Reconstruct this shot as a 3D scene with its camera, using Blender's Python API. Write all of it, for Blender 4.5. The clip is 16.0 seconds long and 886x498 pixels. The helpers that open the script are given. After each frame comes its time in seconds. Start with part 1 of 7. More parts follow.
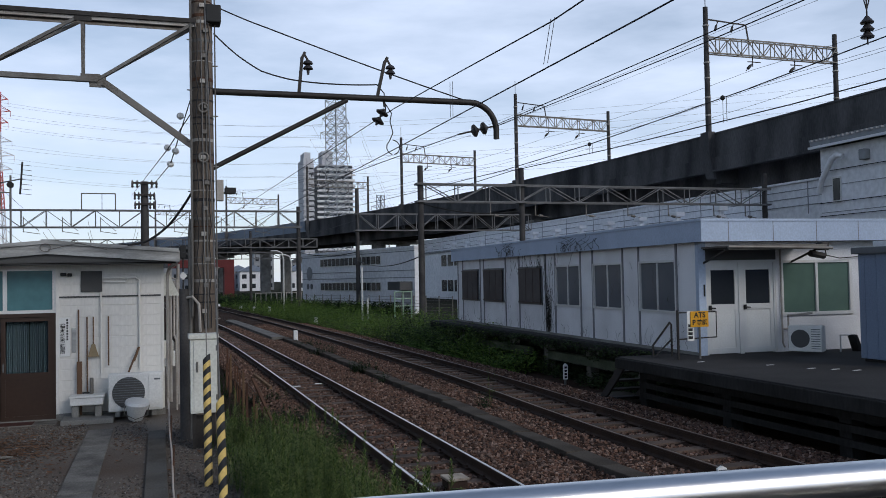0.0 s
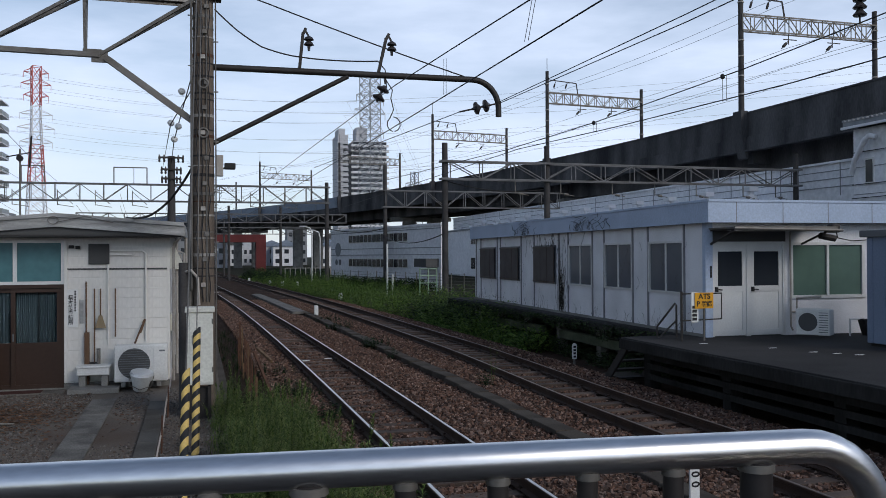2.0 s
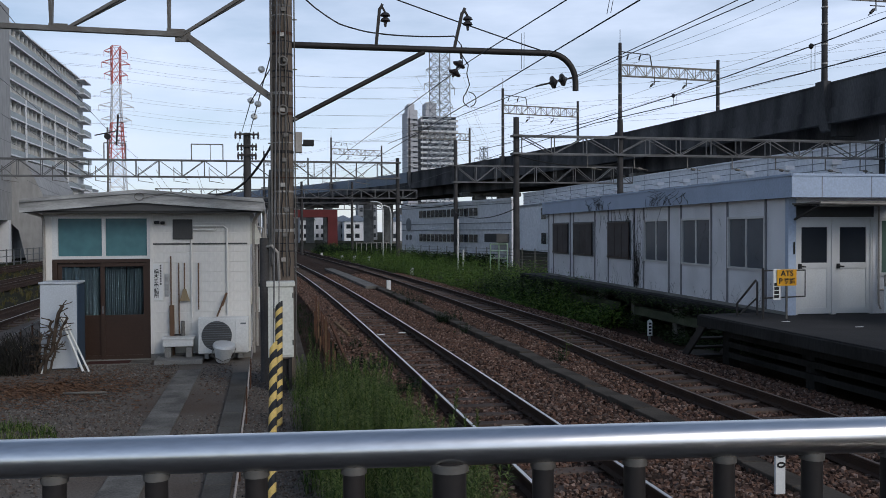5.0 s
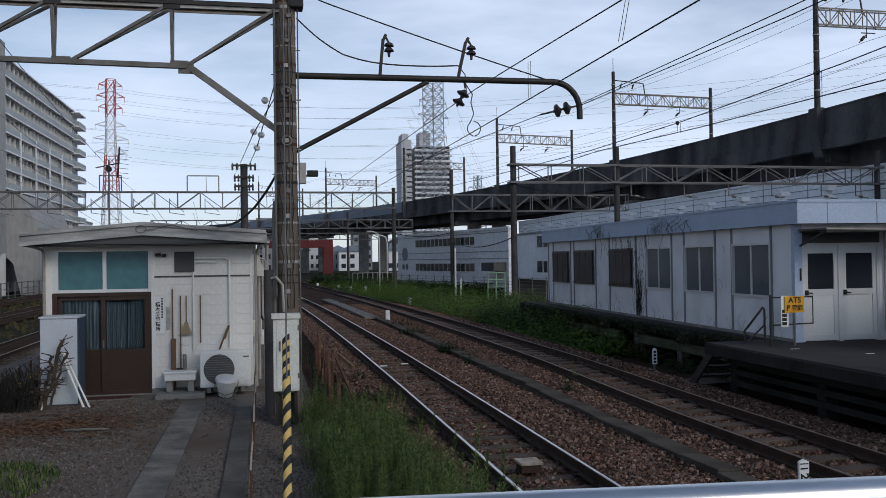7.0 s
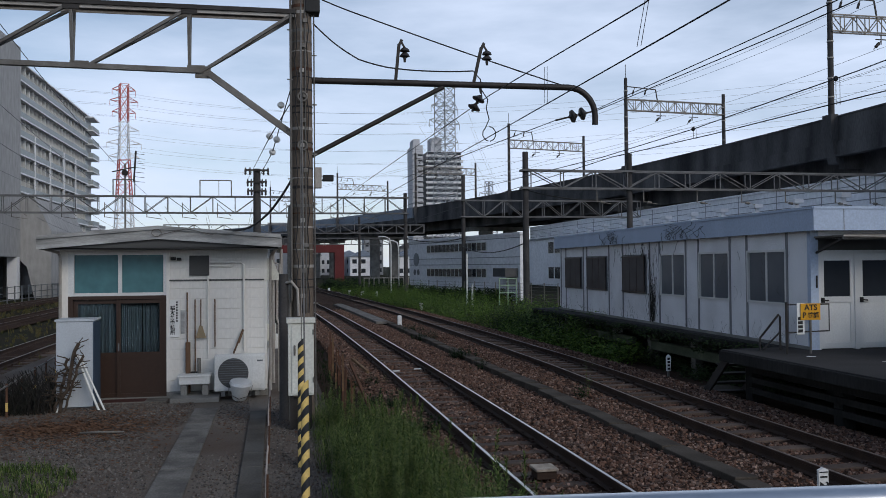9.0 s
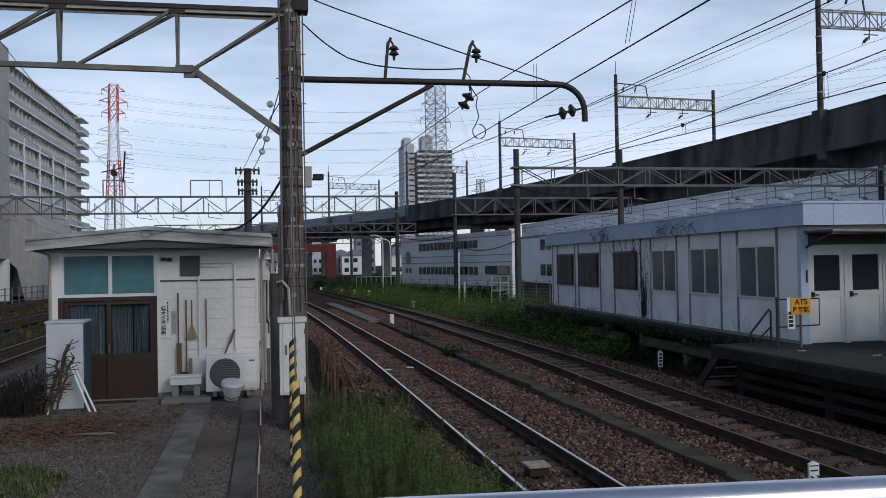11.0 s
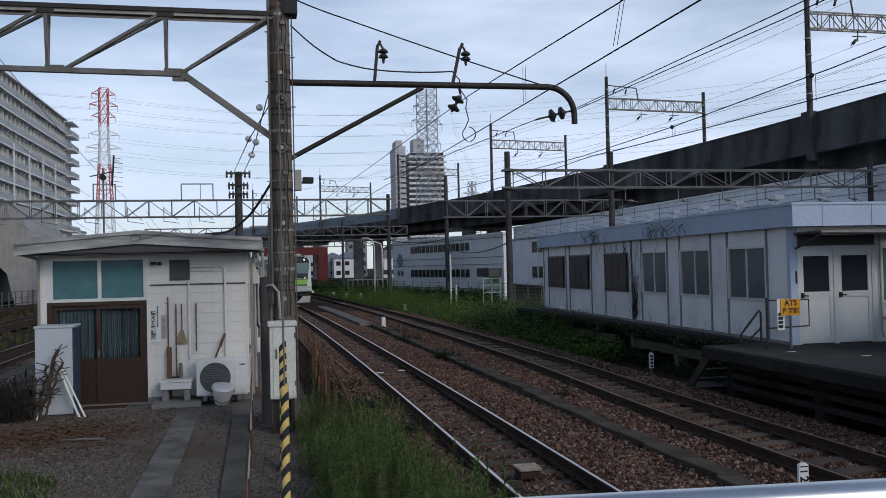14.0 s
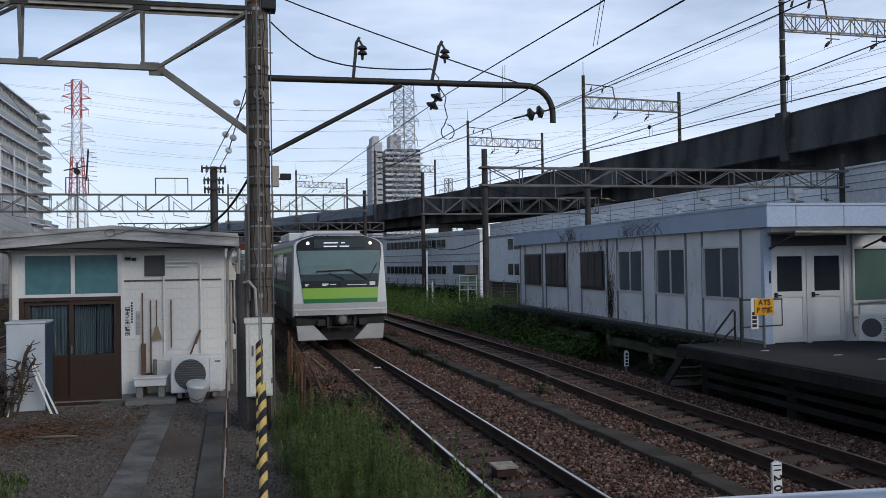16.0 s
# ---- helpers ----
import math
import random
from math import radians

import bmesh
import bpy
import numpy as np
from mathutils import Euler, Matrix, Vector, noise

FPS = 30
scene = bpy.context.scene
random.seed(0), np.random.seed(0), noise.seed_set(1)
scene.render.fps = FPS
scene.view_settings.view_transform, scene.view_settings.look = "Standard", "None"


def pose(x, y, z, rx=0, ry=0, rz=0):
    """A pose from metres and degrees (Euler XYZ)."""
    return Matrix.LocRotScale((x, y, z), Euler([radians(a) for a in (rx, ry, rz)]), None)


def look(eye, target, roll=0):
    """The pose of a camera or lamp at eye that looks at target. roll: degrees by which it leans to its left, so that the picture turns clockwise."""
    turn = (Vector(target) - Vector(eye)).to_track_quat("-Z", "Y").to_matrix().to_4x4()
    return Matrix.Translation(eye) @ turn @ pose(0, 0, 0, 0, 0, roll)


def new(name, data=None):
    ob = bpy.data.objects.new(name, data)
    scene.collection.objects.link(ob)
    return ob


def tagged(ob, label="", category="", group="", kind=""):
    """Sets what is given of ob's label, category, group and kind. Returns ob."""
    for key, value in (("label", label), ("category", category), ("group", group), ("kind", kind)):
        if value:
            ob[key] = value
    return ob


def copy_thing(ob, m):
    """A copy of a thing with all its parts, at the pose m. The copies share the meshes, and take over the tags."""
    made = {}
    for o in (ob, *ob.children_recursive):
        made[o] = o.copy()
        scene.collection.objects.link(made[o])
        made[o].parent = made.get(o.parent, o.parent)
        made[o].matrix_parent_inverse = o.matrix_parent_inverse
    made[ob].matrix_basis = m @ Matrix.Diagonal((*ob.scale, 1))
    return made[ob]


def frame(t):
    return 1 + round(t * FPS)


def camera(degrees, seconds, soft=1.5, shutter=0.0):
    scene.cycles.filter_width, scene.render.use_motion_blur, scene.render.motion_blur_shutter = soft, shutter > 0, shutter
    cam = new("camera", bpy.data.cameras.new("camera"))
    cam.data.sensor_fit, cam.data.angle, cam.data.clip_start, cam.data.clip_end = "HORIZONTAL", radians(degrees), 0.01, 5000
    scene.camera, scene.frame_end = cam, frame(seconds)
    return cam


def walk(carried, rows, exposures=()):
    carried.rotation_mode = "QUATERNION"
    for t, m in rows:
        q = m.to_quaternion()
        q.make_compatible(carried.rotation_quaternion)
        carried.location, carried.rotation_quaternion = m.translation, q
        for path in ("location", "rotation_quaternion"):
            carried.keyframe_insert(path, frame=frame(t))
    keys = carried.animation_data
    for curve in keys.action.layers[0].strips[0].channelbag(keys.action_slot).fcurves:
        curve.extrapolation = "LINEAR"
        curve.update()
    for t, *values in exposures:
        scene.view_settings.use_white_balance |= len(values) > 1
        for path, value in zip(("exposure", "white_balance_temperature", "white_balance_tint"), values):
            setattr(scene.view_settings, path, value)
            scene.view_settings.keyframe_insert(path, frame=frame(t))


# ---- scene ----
cam = camera(54.1, 16.0, 0.6)
PATH = [
    (0, (-0.279, 0.615, 2.553), (0.343, 2.514, 2.619), -1.1),
    (0.5, (-0.095, 0.512, 2.55), (0.491, 2.423, 2.601), -0.8),
    (1, (0.024, 0.376, 2.535), (0.595, 2.292, 2.564), -0.6),
    (1.5, (0.16, 0.363, 2.551), (0.717, 2.284, 2.571), -0.5),
    (2, (0.311, 0.41, 2.547), (0.858, 2.334, 2.562), -0.3),
    (2.5, (0.409, 0.445, 2.537), (0.904, 2.383, 2.54), -0.1),
    (3, (0.381, 0.44, 2.549), (0.827, 2.389, 2.544), 0.0),
    (3.5, (0.347, 0.409, 2.563), (0.764, 2.365, 2.535), -0.1),
    (4, (0.285, 0.387, 2.56), (0.682, 2.347, 2.508), -0.1),
    (4.2, (0.265, 0.388, 2.558), (0.656, 2.348, 2.5), -0.2),
    (6.5, (0.062, 0.57, 2.569), (0.464, 2.529, 2.584), -0.6),
    (7, (0.029, 0.607, 2.575), (0.434, 2.565, 2.6), -0.8),
    (7.5, (0.018, 0.614, 2.566), (0.407, 2.576, 2.605), -0.8),
    (8, (-0.028, 0.634, 2.568), (0.348, 2.598, 2.612), -0.6),
    (8.5, (-0.045, 0.624, 2.568), (0.329, 2.589, 2.612), -0.6),
    (9, (-0.039, 0.625, 2.569), (0.342, 2.588, 2.607), -0.5),
    (9.5, (-0.031, 0.636, 2.568), (0.353, 2.598, 2.605), -0.9),
    (10, (-0.026, 0.636, 2.567), (0.369, 2.596, 2.602), -1.1),
    (12.5, (-0.016, 0.612, 2.565), (0.384, 2.572, 2.596), -1.0),
    (13, (-0.019, 0.625, 2.57), (0.365, 2.588, 2.599), -0.9),
    (13.5, (-0.014, 0.623, 2.56), (0.383, 2.583, 2.594), -1.1),
    (14, (0.01, 0.63, 2.57), (0.427, 2.585, 2.609), -1.3),
    (14.5, (0.006, 0.622, 2.577), (0.433, 2.575, 2.62), -1.3),
    (15, (-0.012, 0.63, 2.59), (0.427, 2.58, 2.633), -1.2),
    (15.5, (-0.012, 0.635, 2.589), (0.441, 2.583, 2.627), -1.1),
    (16, (-0.019, 0.64, 2.592), (0.452, 2.584, 2.622), -0.9),
]
walk(cam, [(t, look(eye, target, roll)) for t, eye, target, roll in PATH],
     [(0, 0.06), (2, 0.06), (4, 0.07), (6.5, -0.05), (8, -0.04), (13, -0.04), (15, -0.05), (15.5, -0.05), (16, 0.07)])


# ---- world and light ----
def make_world():
    w = bpy.data.worlds.new("sky")
    scene.world = w
    w.use_nodes = True
    nt = w.node_tree
    nt.nodes.clear()
    out = nt.nodes.new("ShaderNodeOutputWorld")
    bg = nt.nodes.new("ShaderNodeBackground")
    sky = nt.nodes.new("ShaderNodeTexSky")
    sky.sky_type, sky.sun_disc = "NISHITA", False
    sky.sun_elevation, sky.sun_rotation = radians(30), radians(148)
    sky.air_density, sky.dust_density, sky.ozone_density = 1.0, 0.5, 1.6
    co = nt.nodes.new("ShaderNodeTexCoord")
    mp = nt.nodes.new("ShaderNodeMapping")
    mp.inputs["Scale"].default_value = (1.2, 1.2, 5.0)
    n1 = nt.nodes.new("ShaderNodeTexNoise")
    n1.inputs["Scale"].default_value, n1.inputs["Detail"].default_value, n1.inputs["Roughness"].default_value = 1.6, 8, 0.55
    ramp = nt.nodes.new("ShaderNodeValToRGB")
    ramp.color_ramp.elements[0].position, ramp.color_ramp.elements[1].position = 0.36, 0.63
    ramp.color_ramp.elements[0].color, ramp.color_ramp.elements[1].color = (0.3, 0.3, 0.3, 1), (1, 1, 1, 1)
    mix = nt.nodes.new("ShaderNodeMix")
    mix.data_type = "RGBA"
    mix.inputs["B"].default_value = (7.5, 8.65, 10.95, 1)
    ln = nt.links.new
    ln(co.outputs["Generated"], mp.inputs["Vector"])
    ln(mp.outputs["Vector"], n1.inputs["Vector"])
    ln(n1.outputs["Fac"], ramp.inputs["Fac"])
    # thin cloud near the horizon, clearer blue overhead
    sep = nt.nodes.new("ShaderNodeSeparateXYZ")
    high = nt.nodes.new("ShaderNodeMapRange")
    high.inputs["From Min"].default_value, high.inputs["From Max"].default_value = 0.22, 0.75
    high.inputs["To Min"].default_value, high.inputs["To Max"].default_value = 1.0, 0.12
    mul = nt.nodes.new("ShaderNodeMath")
    mul.operation = "MULTIPLY"
    ln(co.outputs["Generated"], sep.inputs["Vector"])
    ln(sep.outputs["Z"], high.inputs["Value"])
    # the cloud thickens towards the sun's side
    side = nt.nodes.new("ShaderNodeMath")
    side.operation = "MULTIPLY_ADD"
    side.inputs[1].default_value = 0.3
    ln(sep.outputs["X"], side.inputs[0])
    ln(ramp.outputs["Color"], side.inputs[2])
    side.use_clamp = True
    ln(side.outputs["Value"], mul.inputs[0])
    ln(high.outputs["Result"], mul.inputs[1])
    ln(mul.outputs["Value"], mix.inputs["Factor"])
    ln(sky.outputs["Color"], mix.inputs["A"])
    ln(mix.outputs["Result"], bg.inputs["Color"])
    ln(bg.outputs["Background"], out.inputs["Surface"])
    bg.inputs["Strength"].default_value = 0.1


make_world()
sun = new("sun", bpy.data.lights.new("sun", "SUN"))
sun.data.energy, sun.data.angle, sun.data.color = 1.15, radians(25), (1.0, 0.95, 0.88)
sun.matrix_world = look((24, -38, 26), (0, 0, 0))


# ---- materials ----
def mat(name, col, rough=0.75, metal=0.0, col2=None, scale=3.0, fine=60.0, amount=0.5, bump=0.15, dist=0.004, vary=0.0, stretch=(1, 1, 1), spec=0.3):
    m = bpy.data.materials.new(name)
    m.use_nodes = True
    nt = m.node_tree
    bs = nt.nodes["Principled BSDF"]
    ln = nt.links.new
    col2 = col2 or tuple(c * 0.72 for c in col)
    co = nt.nodes.new("ShaderNodeTexCoord")
    mp = nt.nodes.new("ShaderNodeMapping")
    mp.inputs["Scale"].default_value = stretch
    ln(co.outputs["Object"], mp.inputs["Vector"])
    big = nt.nodes.new("ShaderNodeTexNoise")
    big.inputs["Scale"].default_value, big.inputs["Detail"].default_value = scale, 6
    sm = nt.nodes.new("ShaderNodeTexNoise")
    sm.inputs["Scale"].default_value, sm.inputs["Detail"].default_value = fine, 4
    ln(mp.outputs["Vector"], big.inputs["Vector"])
    ln(mp.outputs["Vector"], sm.inputs["Vector"])
    ramp = nt.nodes.new("ShaderNodeMapRange")
    ramp.inputs["From Min"].default_value, ramp.inputs["From Max"].default_value = 0.35, 0.7
    ramp.inputs["To Max"].default_value = amount
    ln(big.outputs["Fac"], ramp.inputs["Value"])
    mix = nt.nodes.new("ShaderNodeMix")
    mix.data_type = "RGBA"
    mix.inputs["A"].default_value, mix.inputs["B"].default_value = (*col, 1), (*col2, 1)
    ln(ramp.outputs["Result"], mix.inputs["Factor"])
    hsv = nt.nodes.new("ShaderNodeHueSaturation")
    val = nt.nodes.new("ShaderNodeMapRange")
    val.inputs["From Min"].default_value, val.inputs["From Max"].default_value = 0.25, 0.75
    val.inputs["To Min"].default_value, val.inputs["To Max"].default_value = 1 - 0.25 * amount, 1 + 0.25 * amount
    ln(sm.outputs["Fac"], val.inputs["Value"])
    ln(mix.outputs["Result"], hsv.inputs["Color"])
    last = val.outputs["Result"]
    if vary:
        oi = nt.nodes.new("ShaderNodeObjectInfo")
        r2 = nt.nodes.new("ShaderNodeMapRange")
        r2.inputs["To Min"].default_value, r2.inputs["To Max"].default_value = 1 - vary, 1 + vary
        ln(oi.outputs["Random"], r2.inputs["Value"])
        mu = nt.nodes.new("ShaderNodeMath")
        mu.operation = "MULTIPLY"
        ln(last, mu.inputs[0])
        ln(r2.outputs["Result"], mu.inputs[1])
        last = mu.outputs[0]
    ln(last, hsv.inputs["Value"])
    ln(hsv.outputs["Color"], bs.inputs["Base Color"])
    bs.inputs["Roughness"].default_value, bs.inputs["Metallic"].default_value = rough, metal
    bs.inputs["Specular IOR Level"].default_value = spec
    if bump:
        bn = nt.nodes.new("ShaderNodeBump")
        bn.inputs["Strength"].default_value, bn.inputs["Distance"].default_value = bump, dist
        ln(sm.outputs["Fac"], bn.inputs["Height"])
        ln(bn.outputs["Normal"], bs.inputs["Normal"])
    return m


def island_mat(name, cols, rough=0.9):
    """A material that varies from loose piece to loose piece."""
    m = bpy.data.materials.new(name)
    m.use_nodes = True
    nt = m.node_tree
    bs = nt.nodes["Principled BSDF"]
    geo = nt.nodes.new("ShaderNodeNewGeometry")
    ramp = nt.nodes.new("ShaderNodeValToRGB")
    el = ramp.color_ramp.elements
    el[0].color, el[1].color = (*cols[0], 1), (*cols[-1], 1)
    for i, c in enumerate(cols[1:-1]):
        e = el.new((i + 1) / (len(cols) - 1))
        e.color = (*c, 1)
    nt.links.new(geo.outputs["Random Per Island"], ramp.inputs["Fac"])
    nt.links.new(ramp.outputs["Color"], bs.inputs["Base Color"])
    bs.inputs["Roughness"].default_value = rough
    bs.inputs["Specular IOR Level"].default_value = 0.15
    return m


def glass_mat(name, tint, rough=0.05):
    """Window glass before a dim room: a dark, glossy pane."""
    m = mat(name, tint, rough, 0, scale=0.8, fine=3, amount=0.3, bump=0.02, dist=0.002, spec=0.5)
    return m


M = {
    "ballast": mat("ballast", (0.058, 0.036, 0.026), 0.95, col2=(0.028, 0.019, 0.015), scale=0.7, fine=22, amount=0.9, bump=1.0, dist=0.05, spec=0.05),
    "ground": mat("ground", (0.035, 0.03, 0.022), 0.95, col2=(0.02, 0.026, 0.012), scale=0.15, fine=5, amount=0.9, bump=0.6, dist=0.05, spec=0.05),
    "yard": mat("yard", (0.16, 0.14, 0.12), 0.9, col2=(0.095, 0.07, 0.055), scale=0.5, fine=40, amount=0.9, bump=0.8, dist=0.02, spec=0.08),
    "path": mat("path", (0.185, 0.174, 0.155), 0.9, col2=(0.09, 0.083, 0.074), scale=2.2, fine=45, amount=1.2, bump=0.8, dist=0.01),
    "concrete": mat("concrete", (0.24, 0.235, 0.22), 0.9, col2=(0.12, 0.115, 0.105), scale=1.0, fine=40, amount=0.9, bump=0.3, dist=0.005),
    "dark_concrete": mat("dark_concrete", (0.12, 0.117, 0.117), 0.9, col2=(0.022, 0.022, 0.025), scale=0.35, fine=12, amount=0.9, bump=0.3, dist=0.01, stretch=(1, 1, 0.25), spec=0.08),
    "duct": mat("duct", (0.09, 0.077, 0.063), 0.9, col2=(0.042, 0.034, 0.028), scale=1.2, fine=30, amount=0.8, bump=0.4, dist=0.008, spec=0.08),
    "lid_concrete": mat("lid_concrete", (0.12, 0.112, 0.1), 0.9, col2=(0.065, 0.058, 0.05), scale=1.5, fine=40, amount=0.9, bump=0.4, dist=0.008, spec=0.08, vary=0.3),
    "rail_side": mat("rail_side", (0.06, 0.035, 0.024), 0.85, 0.2, col2=(0.03, 0.02, 0.016), scale=3, fine=50, amount=0.8),
    "rail_top": mat("rail_top", (0.62, 0.6, 0.57), 0.28, 1.0, col2=(0.4, 0.36, 0.32), scale=1, fine=30, amount=0.4, bump=0.03, stretch=(1, 0.1, 1)),
    "rail_top_dull": mat("rail_top_dull", (0.22, 0.17, 0.14), 0.5, 0.7, col2=(0.12, 0.08, 0.06), scale=1, fine=30, amount=0.5, bump=0.05, stretch=(1, 0.1, 1)),
    "sleeper": mat("sleeper", (0.115, 0.082, 0.064), 0.9, col2=(0.05, 0.036, 0.029), scale=3, fine=30, amount=0.8, bump=0.4, dist=0.006, vary=0.35),
    "house_wall": mat("house_wall", (0.74, 0.72, 0.68), 0.6, col2=(0.56, 0.54, 0.5), scale=0.7, fine=30, amount=0.28, bump=0.05, stretch=(1, 1, 0.3)),
    "roof_edge": mat("roof_edge", (0.46, 0.46, 0.45), 0.7, col2=(0.12, 0.12, 0.115), scale=2.5, fine=40, amount=0.8, bump=0.2, stretch=(0.5, 1, 3)),
    "brown_frame": mat("brown_frame", (0.05, 0.03, 0.022), 0.45, 0.1, scale=2, fine=40, amount=0.4, bump=0.05),
    "brown_panel": mat("brown_panel", (0.045, 0.026, 0.019), 0.4, 0.0, scale=1.5, fine=20, amount=0.4, bump=0.05),
    "blue_film": mat("blue_film", (0.075, 0.18, 0.2), 0.25, col2=(0.045, 0.125, 0.15), scale=0.6, fine=6, amount=0.5, bump=0.02),
    "glass_dark": glass_mat("glass_dark", (0.026, 0.03, 0.036), 0.15),
    # lighter blue-grey tint paints in the sky reflected by the office panes
    "glass_grey": glass_mat("glass_grey", (0.11, 0.125, 0.145), 0.1),
    "glass_green": glass_mat("glass_green", (0.1, 0.16, 0.13), 0.15),
    "white_paint": mat("white_paint", (0.7, 0.7, 0.68), 0.5, col2=(0.55, 0.54, 0.51), scale=2, fine=30, amount=0.4, bump=0.04),
    "cream_metal": mat("cream_metal", (0.66, 0.66, 0.6), 0.5, col2=(0.5, 0.48, 0.42), scale=2, fine=30, amount=0.5, bump=0.04),
    "pole_concrete": mat("pole_concrete", (0.2, 0.16, 0.127), 0.85, col2=(0.07, 0.054, 0.043), scale=2.5, fine=50, amount=0.9, bump=0.25, stretch=(1, 1, 0.4)),
    "galv": mat("galv", (0.2, 0.19, 0.175), 0.55, 0.45, col2=(0.1, 0.085, 0.07), scale=3, fine=40, amount=0.7, bump=0.08),
    "galv_dark": mat("galv_dark", (0.05, 0.046, 0.044), 0.6, 0.4, col2=(0.03, 0.025, 0.022), scale=3, fine=40, amount=0.7, bump=0.08),
    "galv_light": mat("galv_light", (0.42, 0.4, 0.37), 0.5, 0.3, col2=(0.24, 0.19, 0.15), scale=3, fine=40, amount=0.6, bump=0.08),
    "wire": mat("wire", (0.03, 0.03, 0.032), 0.6, 0.3, bump=0),
    "porcelain": mat("porcelain", (0.05, 0.045, 0.045), 0.25, bump=0.02),
    "porcelain_white": mat("porcelain_white", (0.75, 0.75, 0.72), 0.2, bump=0.02),
    "fascia_blue": mat("fascia_blue", (0.42, 0.5, 0.63), 0.55, col2=(0.33, 0.4, 0.52), scale=1.5, fine=25, amount=0.5, bump=0.05),
    "panel_white": mat("panel_white", (0.8, 0.8, 0.82), 0.65, col2=(0.54, 0.54, 0.55), scale=1.1, fine=35, amount=0.6, bump=0.08, vary=0.04),
    "batten": mat("batten", (0.22, 0.22, 0.235), 0.6, scale=2, amount=0.6, bump=0.08),
    "alu": mat("alu", (0.7, 0.7, 0.69), 0.4, 0.25, col2=(0.52, 0.52, 0.5), scale=2, fine=50, amount=0.4, bump=0.03),
    "alu_dark": mat("alu_dark", (0.16, 0.17, 0.18), 0.45, 0.4, scale=2, fine=50, amount=0.4, bump=0.03),
    "deck": mat("deck", (0.058, 0.056, 0.055), 0.9, col2=(0.034, 0.033, 0.033), scale=0.6, fine=30, amount=0.9, bump=0.4, dist=0.006, spec=0.08),
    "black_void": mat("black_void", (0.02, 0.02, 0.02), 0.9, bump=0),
    "steel_rail": mat("steel_rail", (0.76, 0.76, 0.76), 0.28, 1.0, col2=(0.5, 0.5, 0.52), scale=6, fine=120, amount=0.35, bump=0.03, dist=0.001, stretch=(0.2, 1, 1)),
    "post_dark": mat("post_dark", (0.035, 0.032, 0.032), 0.45, 0.3, col2=(0.05, 0.04, 0.035), scale=4, fine=60, amount=0.5, bump=0.05),
    "yellow": mat("yellow", (0.66, 0.46, 0.14), 0.6, col2=(0.5, 0.36, 0.12), scale=5, fine=50, amount=0.6, bump=0.05),
    "black_paint": mat("black_paint", (0.02, 0.02, 0.02), 0.55, scale=5, amount=0.4, bump=0.05),
    "orange_sign": mat("orange_sign", (0.75, 0.36, 0.02), 0.5, scale=4, fine=50, amount=0.35, bump=0.02),
    "sign_white": mat("sign_white", (0.75, 0.75, 0.73), 0.5, scale=6, fine=50, amount=0.3, bump=0.02),
    "rust": mat("rust", (0.13, 0.065, 0.04), 0.9, 0.2, col2=(0.06, 0.035, 0.025), scale=5, fine=60, amount=0.9, bump=0.3),
    "wood": mat("wood", (0.16, 0.09, 0.05), 0.7, col2=(0.08, 0.045, 0.03), scale=4, fine=30, amount=0.7, bump=0.15, stretch=(1, 1, 0.1)),
    "bark": mat("bark", (0.07, 0.052, 0.038), 0.95, col2=(0.05, 0.035, 0.025), scale=6, fine=40, amount=0.9, bump=0.6, dist=0.01),
    "far_white": mat("far_white", (0.8, 0.8, 0.82), 0.8, col2=(0.6, 0.61, 0.63), scale=0.2, fine=3, amount=0.6, bump=0.05),
    "far_grey": mat("far_grey", (0.27, 0.28, 0.29), 0.85, col2=(0.22, 0.23, 0.24), scale=0.1, fine=2, amount=0.6, bump=0.05),
    "far_apartment": mat("far_apartment", (0.6, 0.6, 0.58), 0.85, col2=(0.5, 0.5, 0.49), scale=0.05, fine=1, amount=0.6, bump=0.0),
    "far_tower": mat("far_tower", (0.5, 0.5, 0.52), 0.85, col2=(0.42, 0.42, 0.44), scale=0.05, fine=1, amount=0.5, bump=0.0),
    "far_steel": mat("far_steel", (0.34, 0.36, 0.38), 0.7, 0.2, bump=0, amount=0.3),
    "far_red": mat("far_red", (0.55, 0.14, 0.12), 0.7, bump=0, amount=0.3),
    "far_palewhite": mat("far_palewhite", (0.75, 0.75, 0.76), 0.7, bump=0, amount=0.2),
    "red_brick": mat("red_brick", (0.14, 0.03, 0.03), 0.8, col2=(0.09, 0.022, 0.02), scale=0.6, fine=8, amount=0.7, bump=0.1),
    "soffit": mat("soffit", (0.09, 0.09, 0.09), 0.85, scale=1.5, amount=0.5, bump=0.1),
    "slate_roof": mat("slate_roof", (0.2, 0.24, 0.3), 0.6, col2=(0.15, 0.18, 0.23), scale=0.1, fine=3, amount=0.5, bump=0.05),
    "curtain": mat("curtain", (0.055, 0.08, 0.095), 0.9, col2=(0.03, 0.045, 0.055), scale=2, fine=30, amount=0.6, bump=0.1, stretch=(4, 1, 0.2)),
    "leaf": island_mat("leaf", [(0.018, 0.035, 0.009), (0.05, 0.085, 0.021), (0.095, 0.14, 0.036), (0.21, 0.23, 0.09)]),
    "leaf_far": island_mat("leaf_far", [(0.018, 0.04, 0.01), (0.05, 0.1, 0.018), (0.1, 0.17, 0.028), (0.16, 0.22, 0.05)]),
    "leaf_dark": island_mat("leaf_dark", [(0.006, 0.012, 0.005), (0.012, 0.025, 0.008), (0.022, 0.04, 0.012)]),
    # leaf greens darkened for the shade under the office
